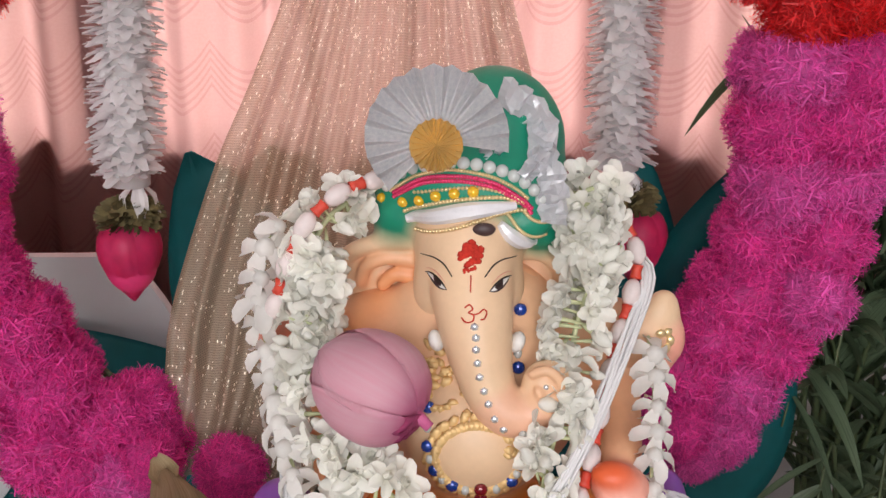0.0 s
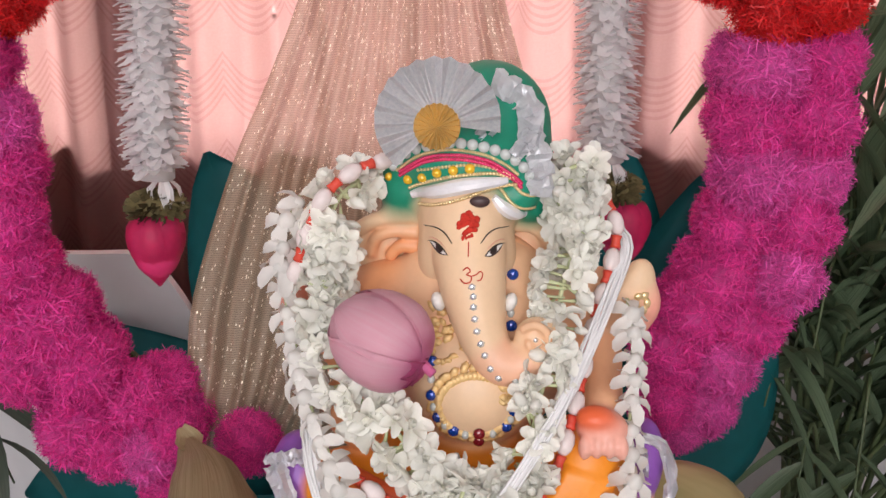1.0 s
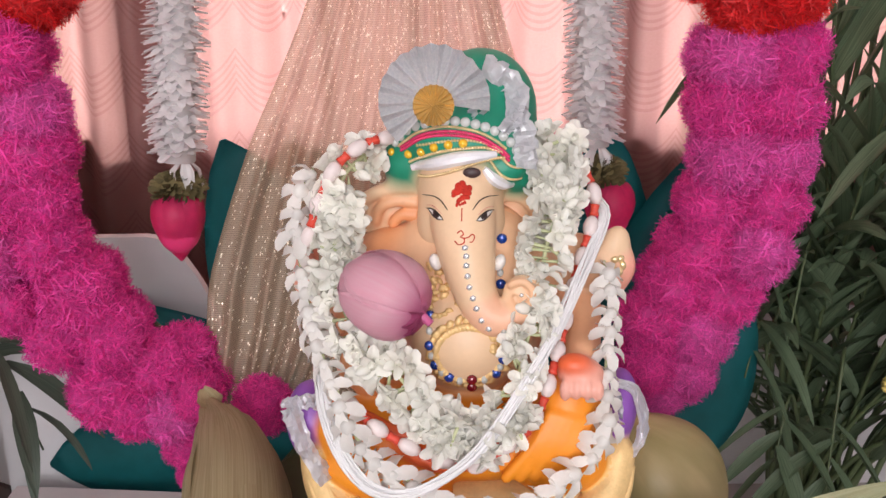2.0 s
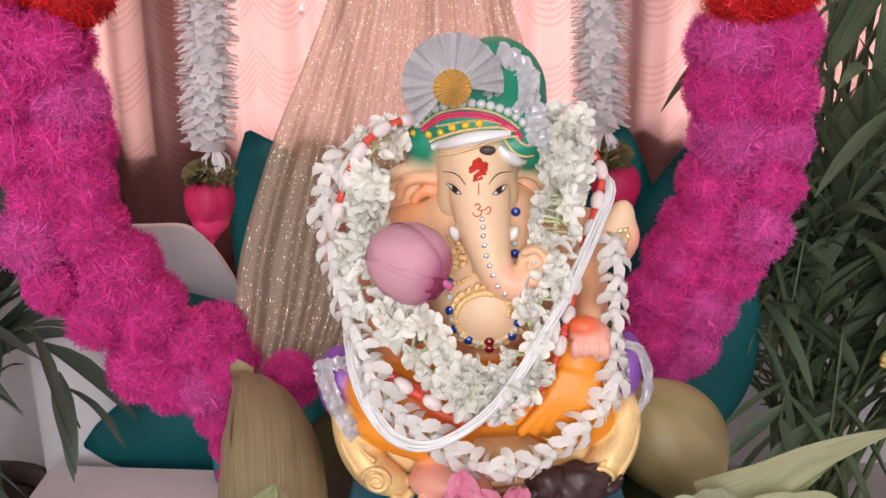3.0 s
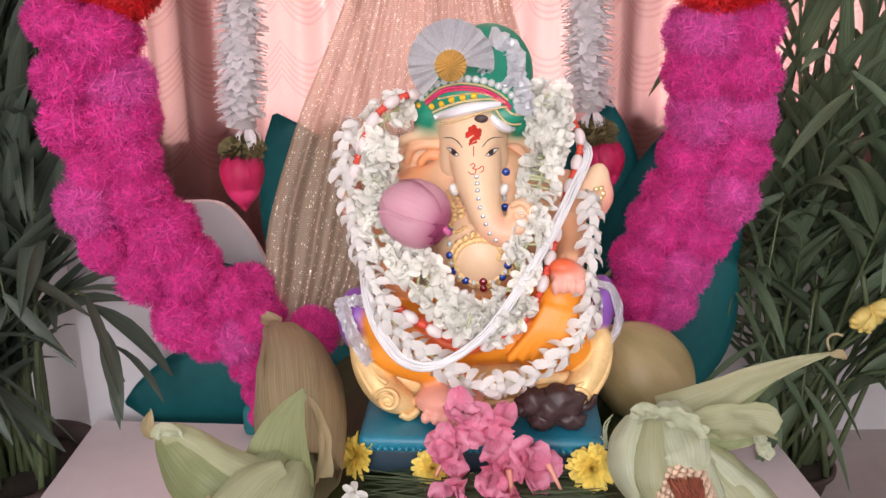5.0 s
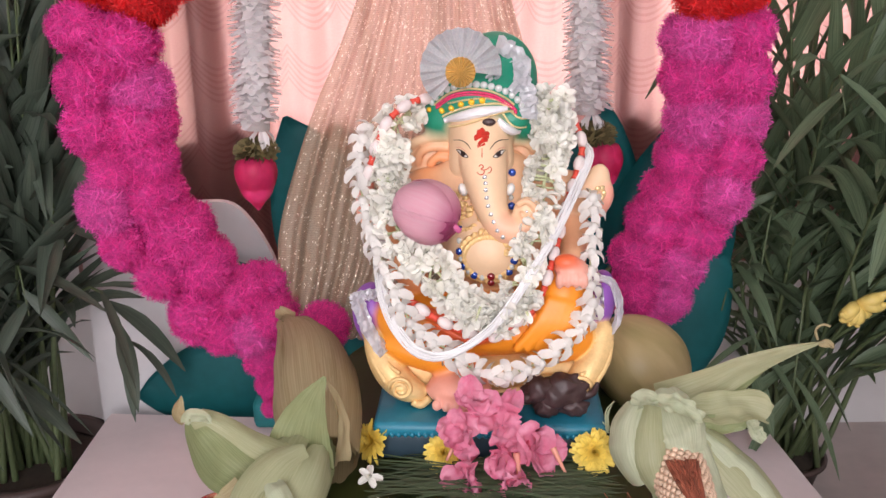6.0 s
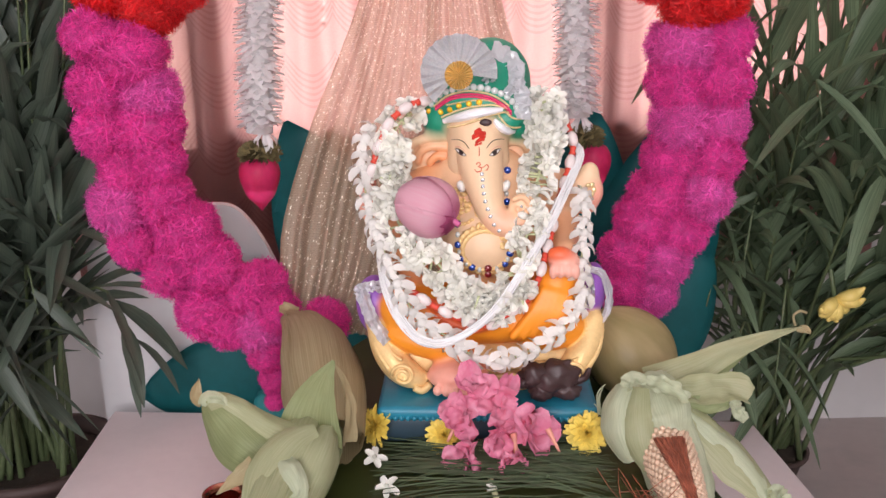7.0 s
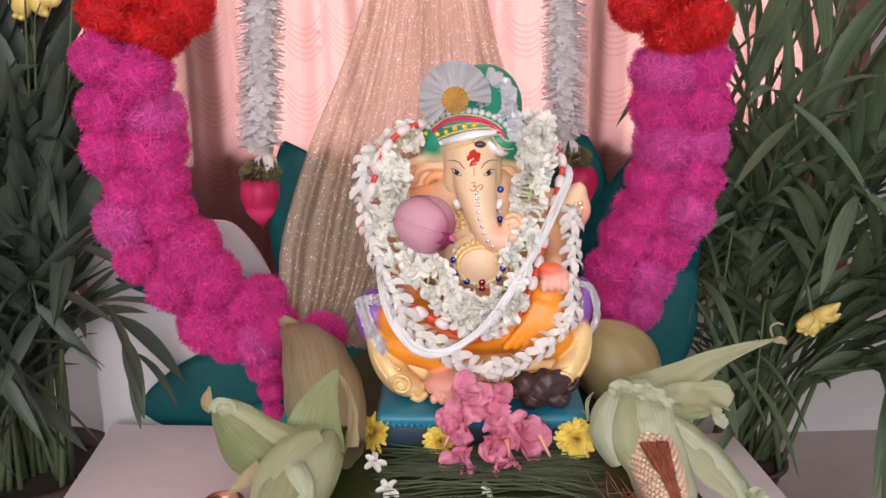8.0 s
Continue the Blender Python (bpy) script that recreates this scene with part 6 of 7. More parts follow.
def corn_right():
    ob = thing("opened_corn_ear", None, "corn ear with pale green husk torn open and brown silk", "corn")
    cob = [(0.152, 0.385, 0.500), (0.156, 0.355, 0.494), (0.158, 0.320, 0.484), (0.160, 0.275, 0.470)]
    line = spline([(*p, r) for p, r in zip(cob, (0.022, 0.025, 0.023, 0.017))], 26)
    bm = bmesh.new()
    tube(bm, line, [p[3] * 0.9 for p in line], seg=14)
    cob_ob = part("cob", bm, "kernel", ob)
    bm = bmesh.new()
    blob(bm, (0, 0, 0), (0.0036, 0.0032, 0.0026), sub=1)
    kernel = finish("kernel", bm, "kernel")
    ref = None
    for i in range(26):
        p, t = Vector(line[i][:3]), Vector(line[min(i + 1, 25)][:3] - line[max(i - 1, 0)][:3]).normalized()
        ref = t.orthogonal().normalized() if ref is None else (ref - t * ref.dot(t)).normalized()
        for k in range(22):
            a = 2 * math.pi * (k + 0.5 * (i % 2)) / 22
            o = math.cos(a) * ref + math.sin(a) * t.cross(ref)
            if o.y < 0.35 and o.z > -0.35 and i > 6:
                f = new("kernel", kernel)
                f.parent = cob_ob
                f.matrix_basis = Matrix.Translation(p + o * line[i][3] * 0.93) @ toward(o)
    rng = np.random.default_rng(4)
    bm = bmesh.new()
    for k in range(170):
        u = rng.choice([-0.62, -0.30, 0.02, 0.34]) + rng.normal(0, 0.07)
        pts = []
        for t in np.linspace(0.30, 1.0, 8):
            i = int(t * 25)
            p = Vector(line[i][:3])
            fan = max(0.2, 1.0 - t * 0.95)
            o = Vector((0.02 + u * fan, -0.70, 0.66)).normalized()
            pts.append(p + o * (line[i][3] + 0.004 + 0.002 * rng.random()) + Vector(rng.normal(0, 0.0009, 3)))
        tube(bm, pts, 0.00065, seg=3, cap=False)
    for k in range(60):
        p = Vector(line[15 + rng.integers(10)][:3]) + Vector((rng.normal(-0.02, 0.012), -0.012, -0.012))
        tube(bm, spline([p, p + Vector(rng.normal(0, 0.012, 3)), p + Vector(rng.normal(0, 0.018, 3)) + Vector((-0.006, 0, -0.006))], 6), 0.0004, seg=3, cap=False)
    part("corn_silk", bm, "silk", ob, "matted reddish brown silk")["kind"] = "stuff"
    for k, (pts, w, up, key, cup, kw) in enumerate((
            ([(0.124, 0.378, 0.546), (0.112, 0.362, 0.530), (0.111, 0.350, 0.508), (0.124, 0.346, 0.482)], 0.036, (-0.45, -0.80, 0.3), "husk_light", -0.32, dict(tip=0.5, base=0.6, peak=0.5)),
            ([(0.134, 0.372, 0.546), (0.127, 0.352, 0.528), (0.128, 0.340, 0.505), (0.138, 0.334, 0.480)], 0.030, (-0.35, -0.85, 0.35), "husk_pale", -0.25, dict(tip=0.4, base=0.6, peak=0.5)),
            ([(0.150, 0.392, 0.552), (0.154, 0.370, 0.542), (0.158, 0.354, 0.528), (0.160, 0.346, 0.513)], 0.050, (0.0, -0.7, 0.7), "husk_light", -0.16, dict(tip=0.75, base=0.7, peak=0.5, ripple=0.007)),
            ([(0.121, 0.374, 0.545), (0.127, 0.366, 0.556), (0.138, 0.362, 0.556)], 0.015, (0, -0.8, 0.6), "husk_light", 0.3, dict(ripple=0.007, tip=0.4)),
            ([(0.140, 0.372, 0.552), (0.158, 0.362, 0.548), (0.178, 0.362, 0.536)], 0.018, (0.1, -0.7, 0.6), "husk_light", 0.25, dict(ripple=0.009, tip=0.3)),
            ([(0.150, 0.400, 0.532), (0.195, 0.408, 0.546), (0.230, 0.416, 0.560), (0.268, 0.422, 0.572), (0.303, 0.426, 0.580)], 0.038, (-0.15, -0.80, 0.50), "husk_pale", 0.16, dict(pointed=True, ripple=0.006)),
            ([(0.160, 0.395, 0.520), (0.196, 0.404, 0.532), (0.226, 0.410, 0.546), (0.250, 0.414, 0.560)], 0.024, (-0.1, -0.6, 0.75), "husk", -0.15, dict(pointed=True, ripple=0.005)),
            ([(0.168, 0.380, 0.534), (0.200, 0.384, 0.533), (0.226, 0.386, 0.534), (0.242, 0.384, 0.526)], 0.032, (0.1, -0.6, 0.8), "husk_pale", 0.25, dict(tip=0.6, base=0.6, ripple=0.008)),
            ([(0.176, 0.376, 0.526), (0.202, 0.378, 0.522), (0.222, 0.380, 0.524)], 0.018, (0.1, -0.9, 0.3), "husk", -0.2, dict(tip=0.5, base=0.6, ripple=0.006)),
            ([(0.226, 0.386, 0.524), (0.230, 0.380, 0.514), (0.238, 0.376, 0.507)], 0.014, (0.3, -0.9, 0.2), "husk_light", 0.2, dict(tip=0.5, ripple=0.007)),
            ([(0.180, 0.374, 0.524), (0.206, 0.360, 0.502), (0.232, 0.346, 0.476), (0.255, 0.334, 0.450)], 0.050, (0.35, -0.55, 0.75), "husk_pale", -0.26, dict(tip=0.45, base=0.45, peak=0.5)),
            ([(0.182, 0.370, 0.520), (0.212, 0.352, 0.496), (0.238, 0.338, 0.468), (0.252, 0.328, 0.446)], 0.026, (0.2, -0.7, 0.65), "husk_light", -0.3, dict(tip=0.3, base=0.4, peak=0.5)),
            ([(0.178, 0.360, 0.520), (0.186, 0.344, 0.495), (0.191, 0.326, 0.474), (0.192, 0.305, 0.455)], 0.024, (0.55, -0.7, 0.4), "husk_light", -0.25, dict(tip=0.4, base=0.6)),
            ([(0.250, 0.338, 0.458), (0.260, 0.328, 0.450), (0.266, 0.322, 0.456)], 0.020, (0.2, -0.8, 0.55), "husk_light", 0.2, dict(tip=0.6, ripple=0.008)),
            ([(0.134, 0.350, 0.490), (0.140, 0.324, 0.477), (0.146, 0.290, 0.462)], 0.022, (-0.6, -0.4, 0.6), "husk_light", -0.25, dict(tip=0.4)))):
        husk_part(ob, "husk_leaf", pts, w, up, key, cup=cup, seed=k + 21, **kw)
    husk_part(ob, "dry_curl", [(0.297, 0.425, 0.578), (0.306, 0.426, 0.578), (0.311, 0.425, 0.573)], 0.008, (0, -1, 0.3), "husk_dry", n=8)
    bm = bmesh.new()
    tube(bm, spline([(0.296, 0.425, 0.582), (0.293, 0.425, 0.592), (0.299, 0.425, 0.597), (0.306, 0.425, 0.595)], 10), 0.0013, seg=5)
    part("tendril", bm, "husk_dry", ob)
    bm = bmesh.new()
    for k in range(6):
        tube(bm, spline([(0.108 - 0.002 * k, 0.40, 0.536 - 0.004 * k), (0.100 + 0.001 * k, 0.396, 0.528 - 0.004 * k), (0.101, 0.394, 0.508)], 8), 0.0007, seg=4)
    part("loose_fibres", bm, "husk_light", ob)


def chrysanthemum(name, c, d, r, seed):
    rng = np.random.default_rng(seed)
    ob = thing("yellow_chrysanthemum", None, "yellow chrysanthemum head laid on the banana leaf", "flower", "yellow flowers before the statue")
    q = toward(d)
    bm = bmesh.new()
    for ring, (n, el, rr) in enumerate(((20, -4, 1.0), (20, 14, 0.96), (18, 32, 0.88), (16, 50, 0.74), (14, 66, 0.6), (10, 80, 0.5))):
        for k in range(n):
            a = 2 * math.pi * (k + 0.5 * (ring % 2)) / n + rng.normal(0, 0.07)
            e = radians(el + rng.normal(0, 6))
            o = Vector((math.cos(a) * math.cos(e), math.sin(a) * math.cos(e), math.sin(e)))
            up = Vector((0, 0, 1)) - o * 0.3
            L = r * rr * rng.uniform(0.9, 1.08)
            pts = [o * L * f - Vector((0, 0, 0.10 * L * f * f)) for f in (0.1, 0.4, 0.75, 1.0)]
            blade(bm, pts, [r * 0.10, r * 0.24, r * 0.30, r * 0.14], up, cup=0.25, n=3)
    bmesh.ops.transform(bm, matrix=Matrix.Translation(c) @ q, verts=bm.verts)
    part("petals", bm, "yellow", ob)["kind"] = "stuff"
    bm = bmesh.new()
    tube(bm, [Vector(c), Vector(c) - Vector(d).normalized() * r * 0.5], [r * 0.25, r * 0.12], seg=8)
    part("calyx", bm, "stem", ob)


def pink_blossoms():
    rng = np.random.default_rng(9)
    ob = thing("pink_oleander_bunch", None, "bunch of limp deep pink oleander blossoms leaning on the base", "flowers")
    for c, d, s in (((-0.016, 0.408, 0.532), (-0.2, -0.6, 0.75), 0.90), ((0.006, 0.400, 0.514), (0.3, -0.85, 0.45), 0.95), ((-0.024, 0.396, 0.508), (-0.5, -0.75, 0.4), 0.85), ((0.030, 0.392, 0.492), (0.6, -0.7, 0.3), 1.05), ((0.004, 0.388, 0.490), (0.0, -1.0, 0.15), 1.0), ((-0.022, 0.382, 0.478), (-0.5, -0.8, 0.1), 0.85), ((0.012, 0.378, 0.474), (0.25, -0.9, -0.1), 0.85)):
        flower = new("blossom", None)
        flower.parent = ob
        q = toward(d)
        for k in range(6):
            a = 2 * math.pi * k / 6 + rng.normal(0, 0.35)
            el = radians(rng.uniform(12, 72))
            o = Vector((math.cos(a) * math.cos(el), math.sin(a) * math.cos(el), math.sin(el)))
            L = 0.034 * s * rng.uniform(0.8, 1.15)
            pts = [o * 0.002, o * L * 0.45 + Vector((0, 0, 0.003)), o * L * 0.8 + Vector((0, 0, -0.001)), o * L + Vector((0, 0, -0.006 + rng.normal(0, 0.004)))]
            bm = bmesh.new()
            blade(bm, [Vector(c) + q @ Vector(p) for p in spline(pts, 10)], leafw(10, 0.029 * s * rng.uniform(0.75, 1.1), 0.40, 0.15, 0.66), q @ (Vector((0, 0, 1)) - o * 0.5), cup=rng.uniform(-0.1, 0.35), n=9, ripple=0.009, seed=int(k * 3 + c[0] * 997))
            part("petal", bm, "oleander", flower)
    for p0, p1 in (((0.018, 0.378, 0.498), (0.022, 0.366, 0.466)), ((0.050, 0.392, 0.50), (0.064, 0.385, 0.472)), ((-0.032, 0.402, 0.505), (-0.044, 0.392, 0.483)), ((0.008, 0.385, 0.505), (0.014, 0.368, 0.480))):
        bm = bmesh.new()
        tube(bm, spline([p0, tuple((a + b) / 2 for a, b in zip(p0, p1)), p1], 8), list(np.linspace(0.0035, 0.0012, 8)), seg=6)
        part("flower_tube", bm, "rose", ob)


def grass_bundle():
    rng = np.random.default_rng(12)
    bm = bmesh.new()
    for k in range(170):
        y = 0.372 + rng.normal(0, 0.022)
        x0, x1 = -0.118 + abs(rng.normal(0, 0.035)), 0.118 - abs(rng.normal(0, 0.05))
        if rng.random() < 0.5:
            x0 = rng.uniform(-0.02, 0.05)
        slope = rng.normal(-0.06, 0.20)
        z = 0.4655 + abs(rng.normal(0, 0.004))
        pts = [(x, y + slope * (x) + rng.normal(0, 0.0012) + 0.006 * math.sin(x * 22 + k), z + 0.003 * math.sin((x - x0) / (x1 - x0) * 3.1)) for x in np.linspace(x0, x1, 6)]
        blade(bm, pts, [0.001, 0.0016, 0.0018, 0.0018, 0.0014, 0.0006], (0, -0.3, 1), n=2)
    thing("grass_bundle", finish("grass_bundle", bm, "grass"), "bundle of cut green grass blades strewn on the banana leaf", "grass", kind="stuff")


corn_left()
coconut()
corn_right()
grass_bundle()
chrysanthemum("a", (-0.114, 0.428, 0.484), (-0.75, -0.45, 0.35), 0.021, 1)
chrysanthemum("b", (-0.046, 0.412, 0.480), (-0.1, -0.75, 0.65), 0.020, 2)
chrysanthemum("c", (0.092, 0.402, 0.484), (0.0, -0.9, 0.45), 0.0215, 3)
pink_blossoms()
loose = flower_mesh("loose_flower", 5, 0.012, 0.007, 40, open_angle=20)
for k, (p, d, s) in enumerate((((-0.114, 0.380, 0.474), (0.1, -0.6, 0.8), 1.0), ((-0.099, 0.333, 0.470), (-0.3, -0.5, 0.9), 1.0), ((-0.006, 0.331, 0.468), (0.2, -0.5, 0.9), 0.5))):
    ob = thing("loose_jasmine", loose, "loose white jasmine flower lying on the banana leaf", "flower", "loose jasmine flowers")
    ob.matrix_world = Matrix.Translation(p) @ toward(d) @ Matrix.Diagonal((s, s, s, 1))


# ---- copper pot on the table ----
bm = bmesh.new()
prof = [(0.0, 0.221), (0.030, 0.221), (0.042, 0.235), (0.044, 0.25), (0.034, 0.268), (0.024, 0.275), (0.027, 0.283), (0.025, 0.283), (0.021, 0.275)]
rings = [[bm.verts.new((-0.33 + max(r, 0.0005) * math.cos(a), 0.645 + max(r, 0.0005) * math.sin(a), z)) for a in (2 * math.pi * k / 24 for k in range(24))] for r, z in prof]
for a, b in zip(rings, rings[1:]):
    for k in range(24):
        bm.faces.new((a[k], a[(k + 1) % 24], b[(k + 1) % 24], b[k]))
thing("copper_pot", finish("copper_pot", bm, "copper"), "small round copper pot standing on the table cloth", "pot")


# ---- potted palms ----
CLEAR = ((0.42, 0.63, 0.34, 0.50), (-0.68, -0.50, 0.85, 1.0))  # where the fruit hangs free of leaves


def frond(ob, base, tip, sag, rng, key, leaflets=26, leaf_len=0.26, bare=0.4, width=0.02):
    """An arching stalk with leaflets on both sides."""
    b, t = Vector(base), Vector(tip)
    mid = (b + t) / 2 + Vector((0, 0, sag))
    line = spline([b, b.lerp(mid, 0.55) + Vector((0, 0, sag * 0.3)), mid, t.lerp(mid, 0.4) + Vector((0, 0, sag * 0.55)), t], 30)
    bm = bmesh.new()
    tube(bm, line, list(np.linspace(0.0055, 0.0012, 30)), seg=6)
    stalk = part("frond", bm, "cane", ob)
    for k in range(leaflets):
        f = bare + (1 - bare) * k / leaflets
        i = min(28, int(f * 29))
        p, tan = Vector(line[i]), Vector(line[i + 1] - line[i]).normalized()
        side = tan.cross(Vector((0, 0, 1)))
        if side.length < 0.2:
            side = Vector((1, 0, 0))
        side = side.normalized() * (1 if k % 2 else -1)
        side = (side + Vector(rng.normal(0, 0.25, 3))).normalized()
        L = leaf_len * (0.55 + 0.45 * math.sin((f - bare) / (1 - bare) * math.pi * 0.9 + 0.3)) * rng.uniform(0.85, 1.15)
        high = t.z > 0.74
        d = (tan * (1.0 if high else 0.80) + side * (0.58 if high else 0.60) + Vector((0, 0, 0.25 if high else 0.10))).normalized()
        L *= 1.25 if high else 1.0
        droop = Vector((0, 0, -L * rng.uniform(0.05, 0.40 if high else 0.42)))
        pts = [p, p + d * L * 0.33, p + d * L * 0.68 + droop * 0.35, p + d * L + droop]
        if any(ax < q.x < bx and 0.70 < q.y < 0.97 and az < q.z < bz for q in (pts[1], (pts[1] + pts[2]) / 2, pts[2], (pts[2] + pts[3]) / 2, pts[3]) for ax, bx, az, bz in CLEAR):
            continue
        if any(-0.42 < q.x < 0.2 and q.z > 0.5 for q in pts):
            continue
        up = Vector((0, 0, 1)) + Vector(rng.normal(0, 0.35, 3))
        bm = bmesh.new()
        blade(bm, spline(pts, 7), leafw(7, width * rng.uniform(0.8, 1.2), 0.05, 0.35, 0.35), up, cup=0.22, n=3, fold=True)
        part("leaflet", bm, key, stalk)


def potted_palm(name, x, y, seed, tips, key, label, pot_r=0.15, pot_h=0.17, broad=1.0):
    rng = np.random.default_rng(seed)
    ob = thing("potted_palm", None, label, "plant", "potted palms beside the table")
    bm = bmesh.new()
    prof = [(0.0, 0.0), (pot_r * 0.72, 0.0), (pot_r * 0.95, pot_h * 0.9), (pot_r * 1.05, pot_h * 0.9), (pot_r * 1.05, pot_h), (pot_r * 0.93, pot_h), (pot_r * 0.9, pot_h * 0.85)]
    rings = [[bm.verts.new((x + max(r, 0.001) * math.cos(a), y + max(r, 0.001) * math.sin(a), z + 0.001)) for a in (2 * math.pi * k / 32 for k in range(32))] for r, z in prof]
    for a, b in zip(rings, rings[1:]):
        for k in range(32):
            bm.faces.new((a[k], a[(k + 1) % 32], b[(k + 1) % 32], b[k]))
    part("pot", bm, "pot", ob)
    bm = bmesh.new()
    blob(bm, (x, y, pot_h * 0.84), (pot_r * 0.9, pot_r * 0.9, 0.012), rough=0.2)
    part("soil", bm, "soil", ob)
    for tx, ty, tz, sag, n, L in tips:
        base = (x + rng.normal(0, 0.035), y + rng.normal(0, 0.03), pot_h * 0.84)
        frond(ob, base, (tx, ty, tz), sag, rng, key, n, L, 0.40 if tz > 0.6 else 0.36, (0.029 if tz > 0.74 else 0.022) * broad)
    for k in range(9):
        bx, by = x + rng.normal(0, 0.04), y + rng.normal(0, 0.03)
        bm = bmesh.new()
        tube(bm, spline([(bx, by, pot_h * 0.84), (bx + rng.normal(0, 0.02), by, 0.45), (bx + rng.normal(0, 0.05), by + rng.normal(0, 0.03), 0.8 + rng.uniform(0, 0.25))], 10), list(np.linspace(0.0055, 0.003, 10)), seg=6)
        part("cane", bm, "cane", ob)
    return ob


right_tips = [(0.40, 0.95, 1.02, 0.15, 22, 0.24), (0.62, 0.90, 1.10, 0.1, 26, 0.28), (0.80, 0.85, 1.0, 0.15, 26, 0.28), (0.90, 0.95, 0.85, 0.2, 26, 0.28), (0.95, 0.9, 0.55, 0.28, 22, 0.26),
              (0.48, 0.85, 0.72, 0.18, 20, 0.22), (0.42, 0.95, 0.45, 0.22, 22, 0.22), (0.85, 0.80, 0.35, 0.28, 20, 0.24), (0.72, 1.0, 1.15, 0.08, 26, 0.28), (0.36, 1.0, 0.82, 0.2, 18, 0.18), (0.78, 0.98, 0.6, 0.2, 22, 0.26),
              (0.95, 1.05, 0.3, 0.3, 20, 0.24), (0.72, 0.74, 0.62, 0.16, 22, 0.24), (0.57, 0.82, 0.62, 0.14, 24, 0.22), (0.70, 0.88, 0.78, 0.12, 22, 0.24), (0.74, 0.80, 0.30, 0.2, 20, 0.22), (0.40, 0.98, 0.36, 0.2, 24, 0.2),
              (0.38, 1.0, 0.52, 0.16, 24, 0.2), (0.46, 0.88, 0.28, 0.22, 20, 0.18), (0.66, 0.98, 0.70, 0.10, 24, 0.24), (0.50, 1.02, 0.66, 0.10, 22, 0.20), (0.76, 0.78, 0.18, 0.2, 18, 0.2), (0.84, 0.90, 0.62, 0.12, 24, 0.26), (0.54, 0.96, 0.56, 0.08, 22, 0.22), (0.64, 0.90, 0.48, 0.08, 20, 0.2), (0.80, 0.90, 0.26, 0.16, 20, 0.22), (0.78, 0.84, 0.44, 0.14, 22, 0.22), (0.88, 0.88, 0.36, 0.18, 22, 0.22), (0.70, 0.86, 0.24, 0.14, 20, 0.2), (0.36, 0.92, 0.42, 0.14, 22, 0.16), (0.40, 0.90, 0.30, 0.14, 20, 0.16), (0.84, 0.94, 0.50, 0.12, 22, 0.22)]
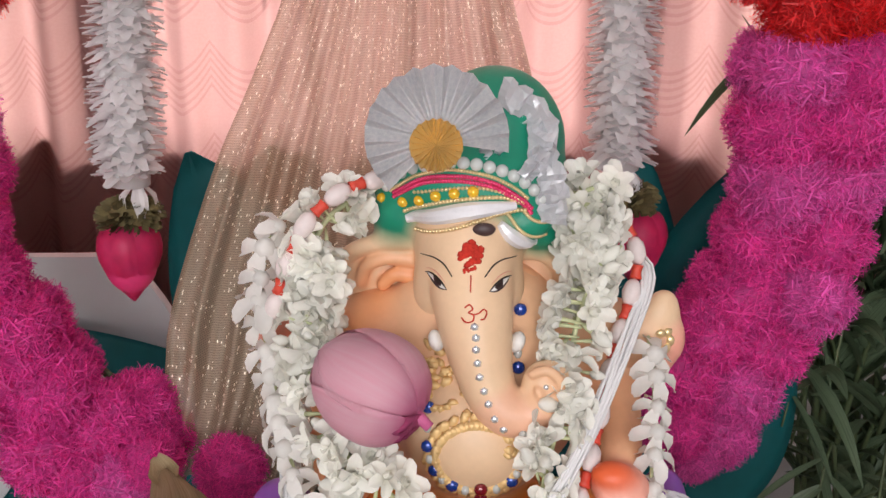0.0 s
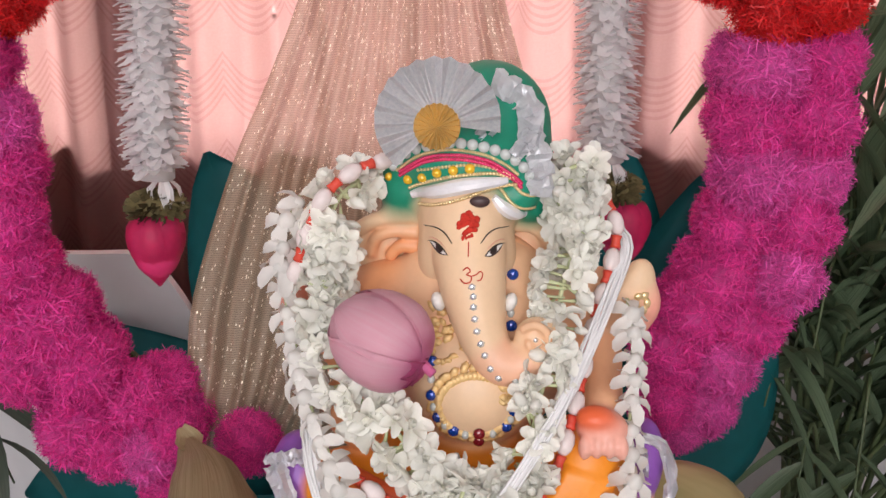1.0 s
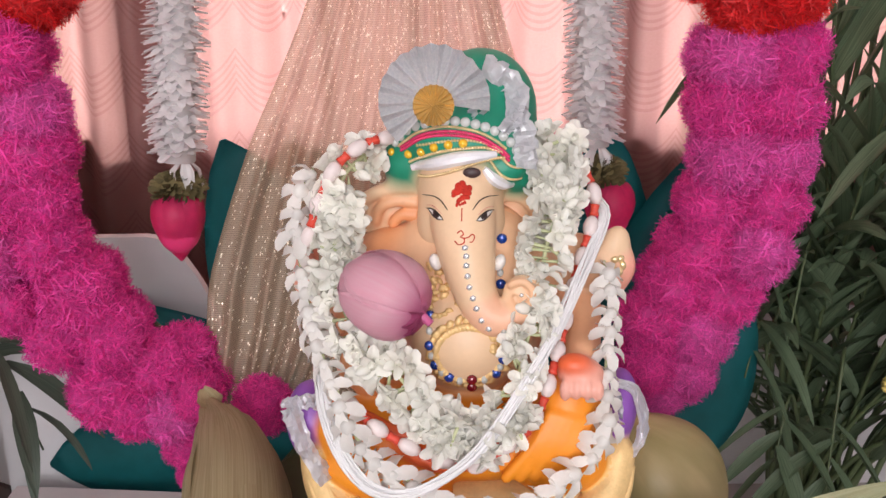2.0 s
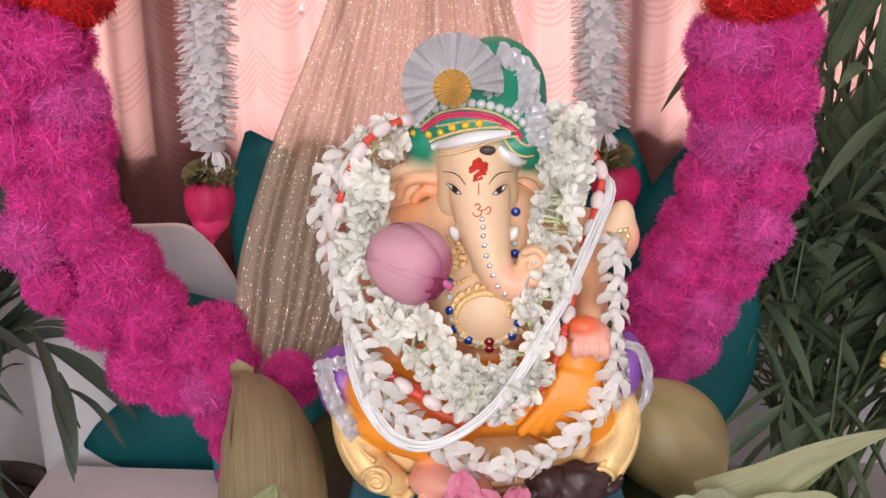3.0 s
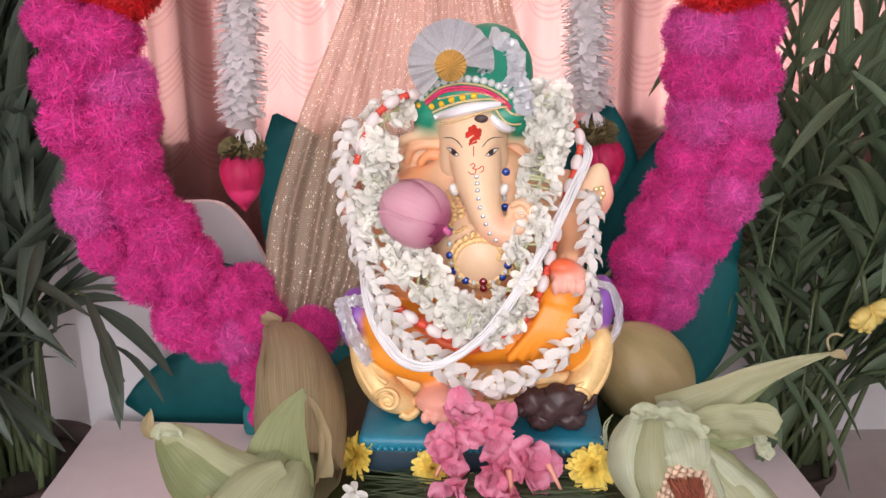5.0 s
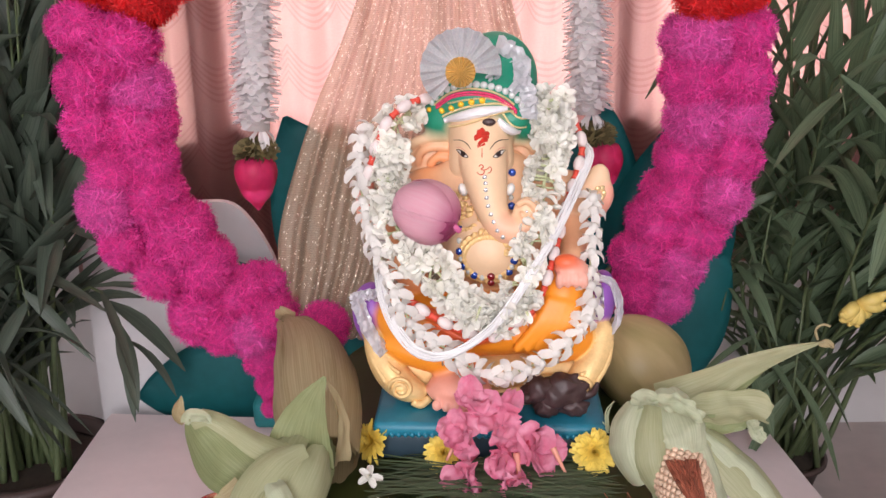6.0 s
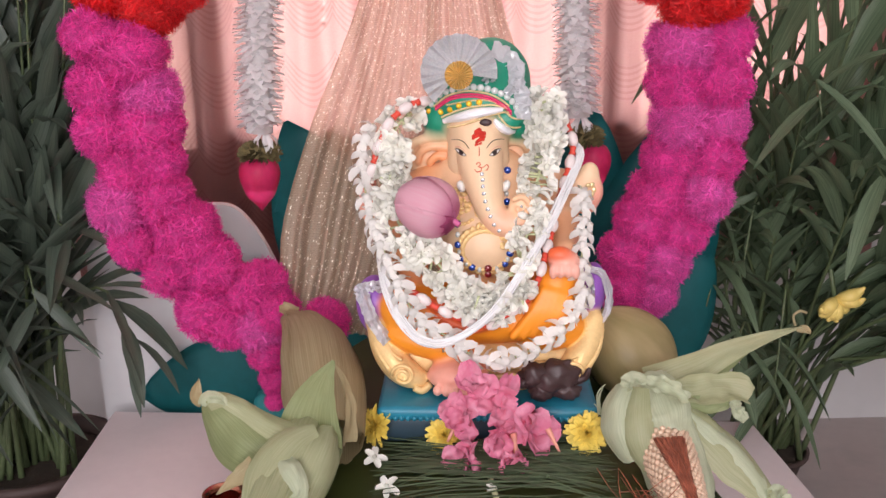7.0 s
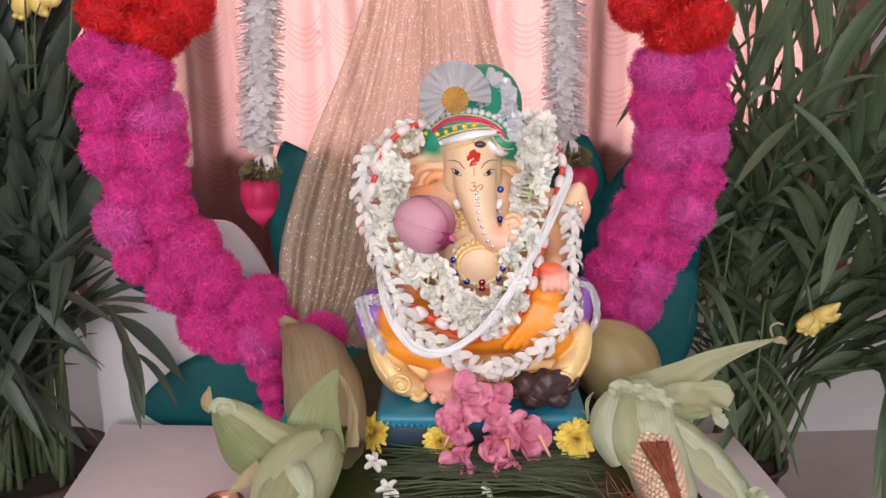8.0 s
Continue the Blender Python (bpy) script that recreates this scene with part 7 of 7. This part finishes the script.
left_tips = [(-0.52, 0.95, 1.05, 0.12, 26, 0.24), (-0.62, 1.0, 1.15, 0.1, 28, 0.26), (-0.74, 0.9, 1.12, 0.1, 30, 0.28), (-0.90, 0.9, 1.02, 0.15, 28, 0.28), (-1.0, 0.95, 0.8, 0.2, 28, 0.28), (-0.52, 0.92, 0.78, 0.15, 24, 0.22),
             (-0.58, 0.88, 0.92, 0.12, 26, 0.25), (-0.68, 0.84, 0.80, 0.12, 28, 0.26), (-0.80, 0.80, 0.70, 0.2, 26, 0.26), (-0.50, 0.90, 0.34, 0.18, 14, 0.16), (-0.92, 0.82, 0.45, 0.25, 22, 0.24),
             (-0.60, 0.95, 0.66, 0.16, 24, 0.24), (-0.72, 1.0, 0.95, 0.1, 28, 0.28), (-0.85, 1.02, 0.6, 0.2, 24, 0.26), (-0.56, 1.02, 0.9, 0.12, 26, 0.22), (-0.66, 0.96, 0.60, 0.08, 22, 0.22), (-0.60, 0.90, 0.98, 0.08, 28, 0.26), (-0.70, 0.88, 0.92, 0.08, 28, 0.28), (-0.64, 0.94, 0.80, 0.08, 26, 0.26),
             (-0.78, 0.92, 0.86, 0.10, 28, 0.28), (-0.55, 0.97, 0.70, 0.10, 24, 0.22), (-0.72, 0.90, 0.66, 0.10, 26, 0.26), (-0.82, 0.94, 1.05, 0.08, 28, 0.28), (-0.68, 1.04, 1.02, 0.08, 28, 0.26), (-0.76, 0.86, 0.52, 0.12, 24, 0.24), (-0.62, 0.84, 0.46, 0.14, 22, 0.20), (-0.72, 0.82, 0.40, 0.14, 22, 0.20), (-0.58, 0.90, 0.54, 0.12, 22, 0.20), (-0.84, 0.84, 0.50, 0.14, 22, 0.22), (-0.66, 0.82, 0.32, 0.14, 20, 0.18), (-0.80, 0.82, 0.32, 0.16, 20, 0.20)]
potted_palm("r", 0.545, 1.12, 2, right_tips, "palm", "bushy dark green areca palm in a pot", 0.075, 0.07)
potted_palm("l", -0.73, 1.0, 3, left_tips, "palm_dark", "areca palm in a pot, shade worked into its dark leaves", 0.13, 0.16, 1.0)


def banana_bunch(c, count, size, seed, label):
    rng = np.random.default_rng(seed)
    ob = thing("banana_bunch", None, label, "bananas", "small yellow banana bunches in the palms")
    for k in range(count):
        a = radians(190 + 195 * k / (count - 1) + rng.normal(0, 8))
        d = Vector((math.cos(a), -0.25 + rng.normal(0, 0.15), math.sin(a))).normalized()
        p = Vector(c)
        line = spline([p, p + d * size * 0.4 + Vector((0, -0.006, 0)), p + d * size * 0.8, p + d * size + Vector((0, -0.004, 0.008))], 12)
        bm = bmesh.new()
        tube(bm, line, [size * r for r in (0.09, 0.12, 0.19, 0.23, 0.25, 0.26, 0.25, 0.23, 0.20, 0.15, 0.09, 0.05)], seg=8)
        part("banana", bm, "banana", ob)
    bm = bmesh.new()
    tube(bm, [Vector(c), Vector(c) + Vector((0.0, 0.04, 0.06)), Vector(c) + Vector((0.0, 0.12, 0.10))], 0.004, seg=6)
    part("stalk", bm, "cane", ob)


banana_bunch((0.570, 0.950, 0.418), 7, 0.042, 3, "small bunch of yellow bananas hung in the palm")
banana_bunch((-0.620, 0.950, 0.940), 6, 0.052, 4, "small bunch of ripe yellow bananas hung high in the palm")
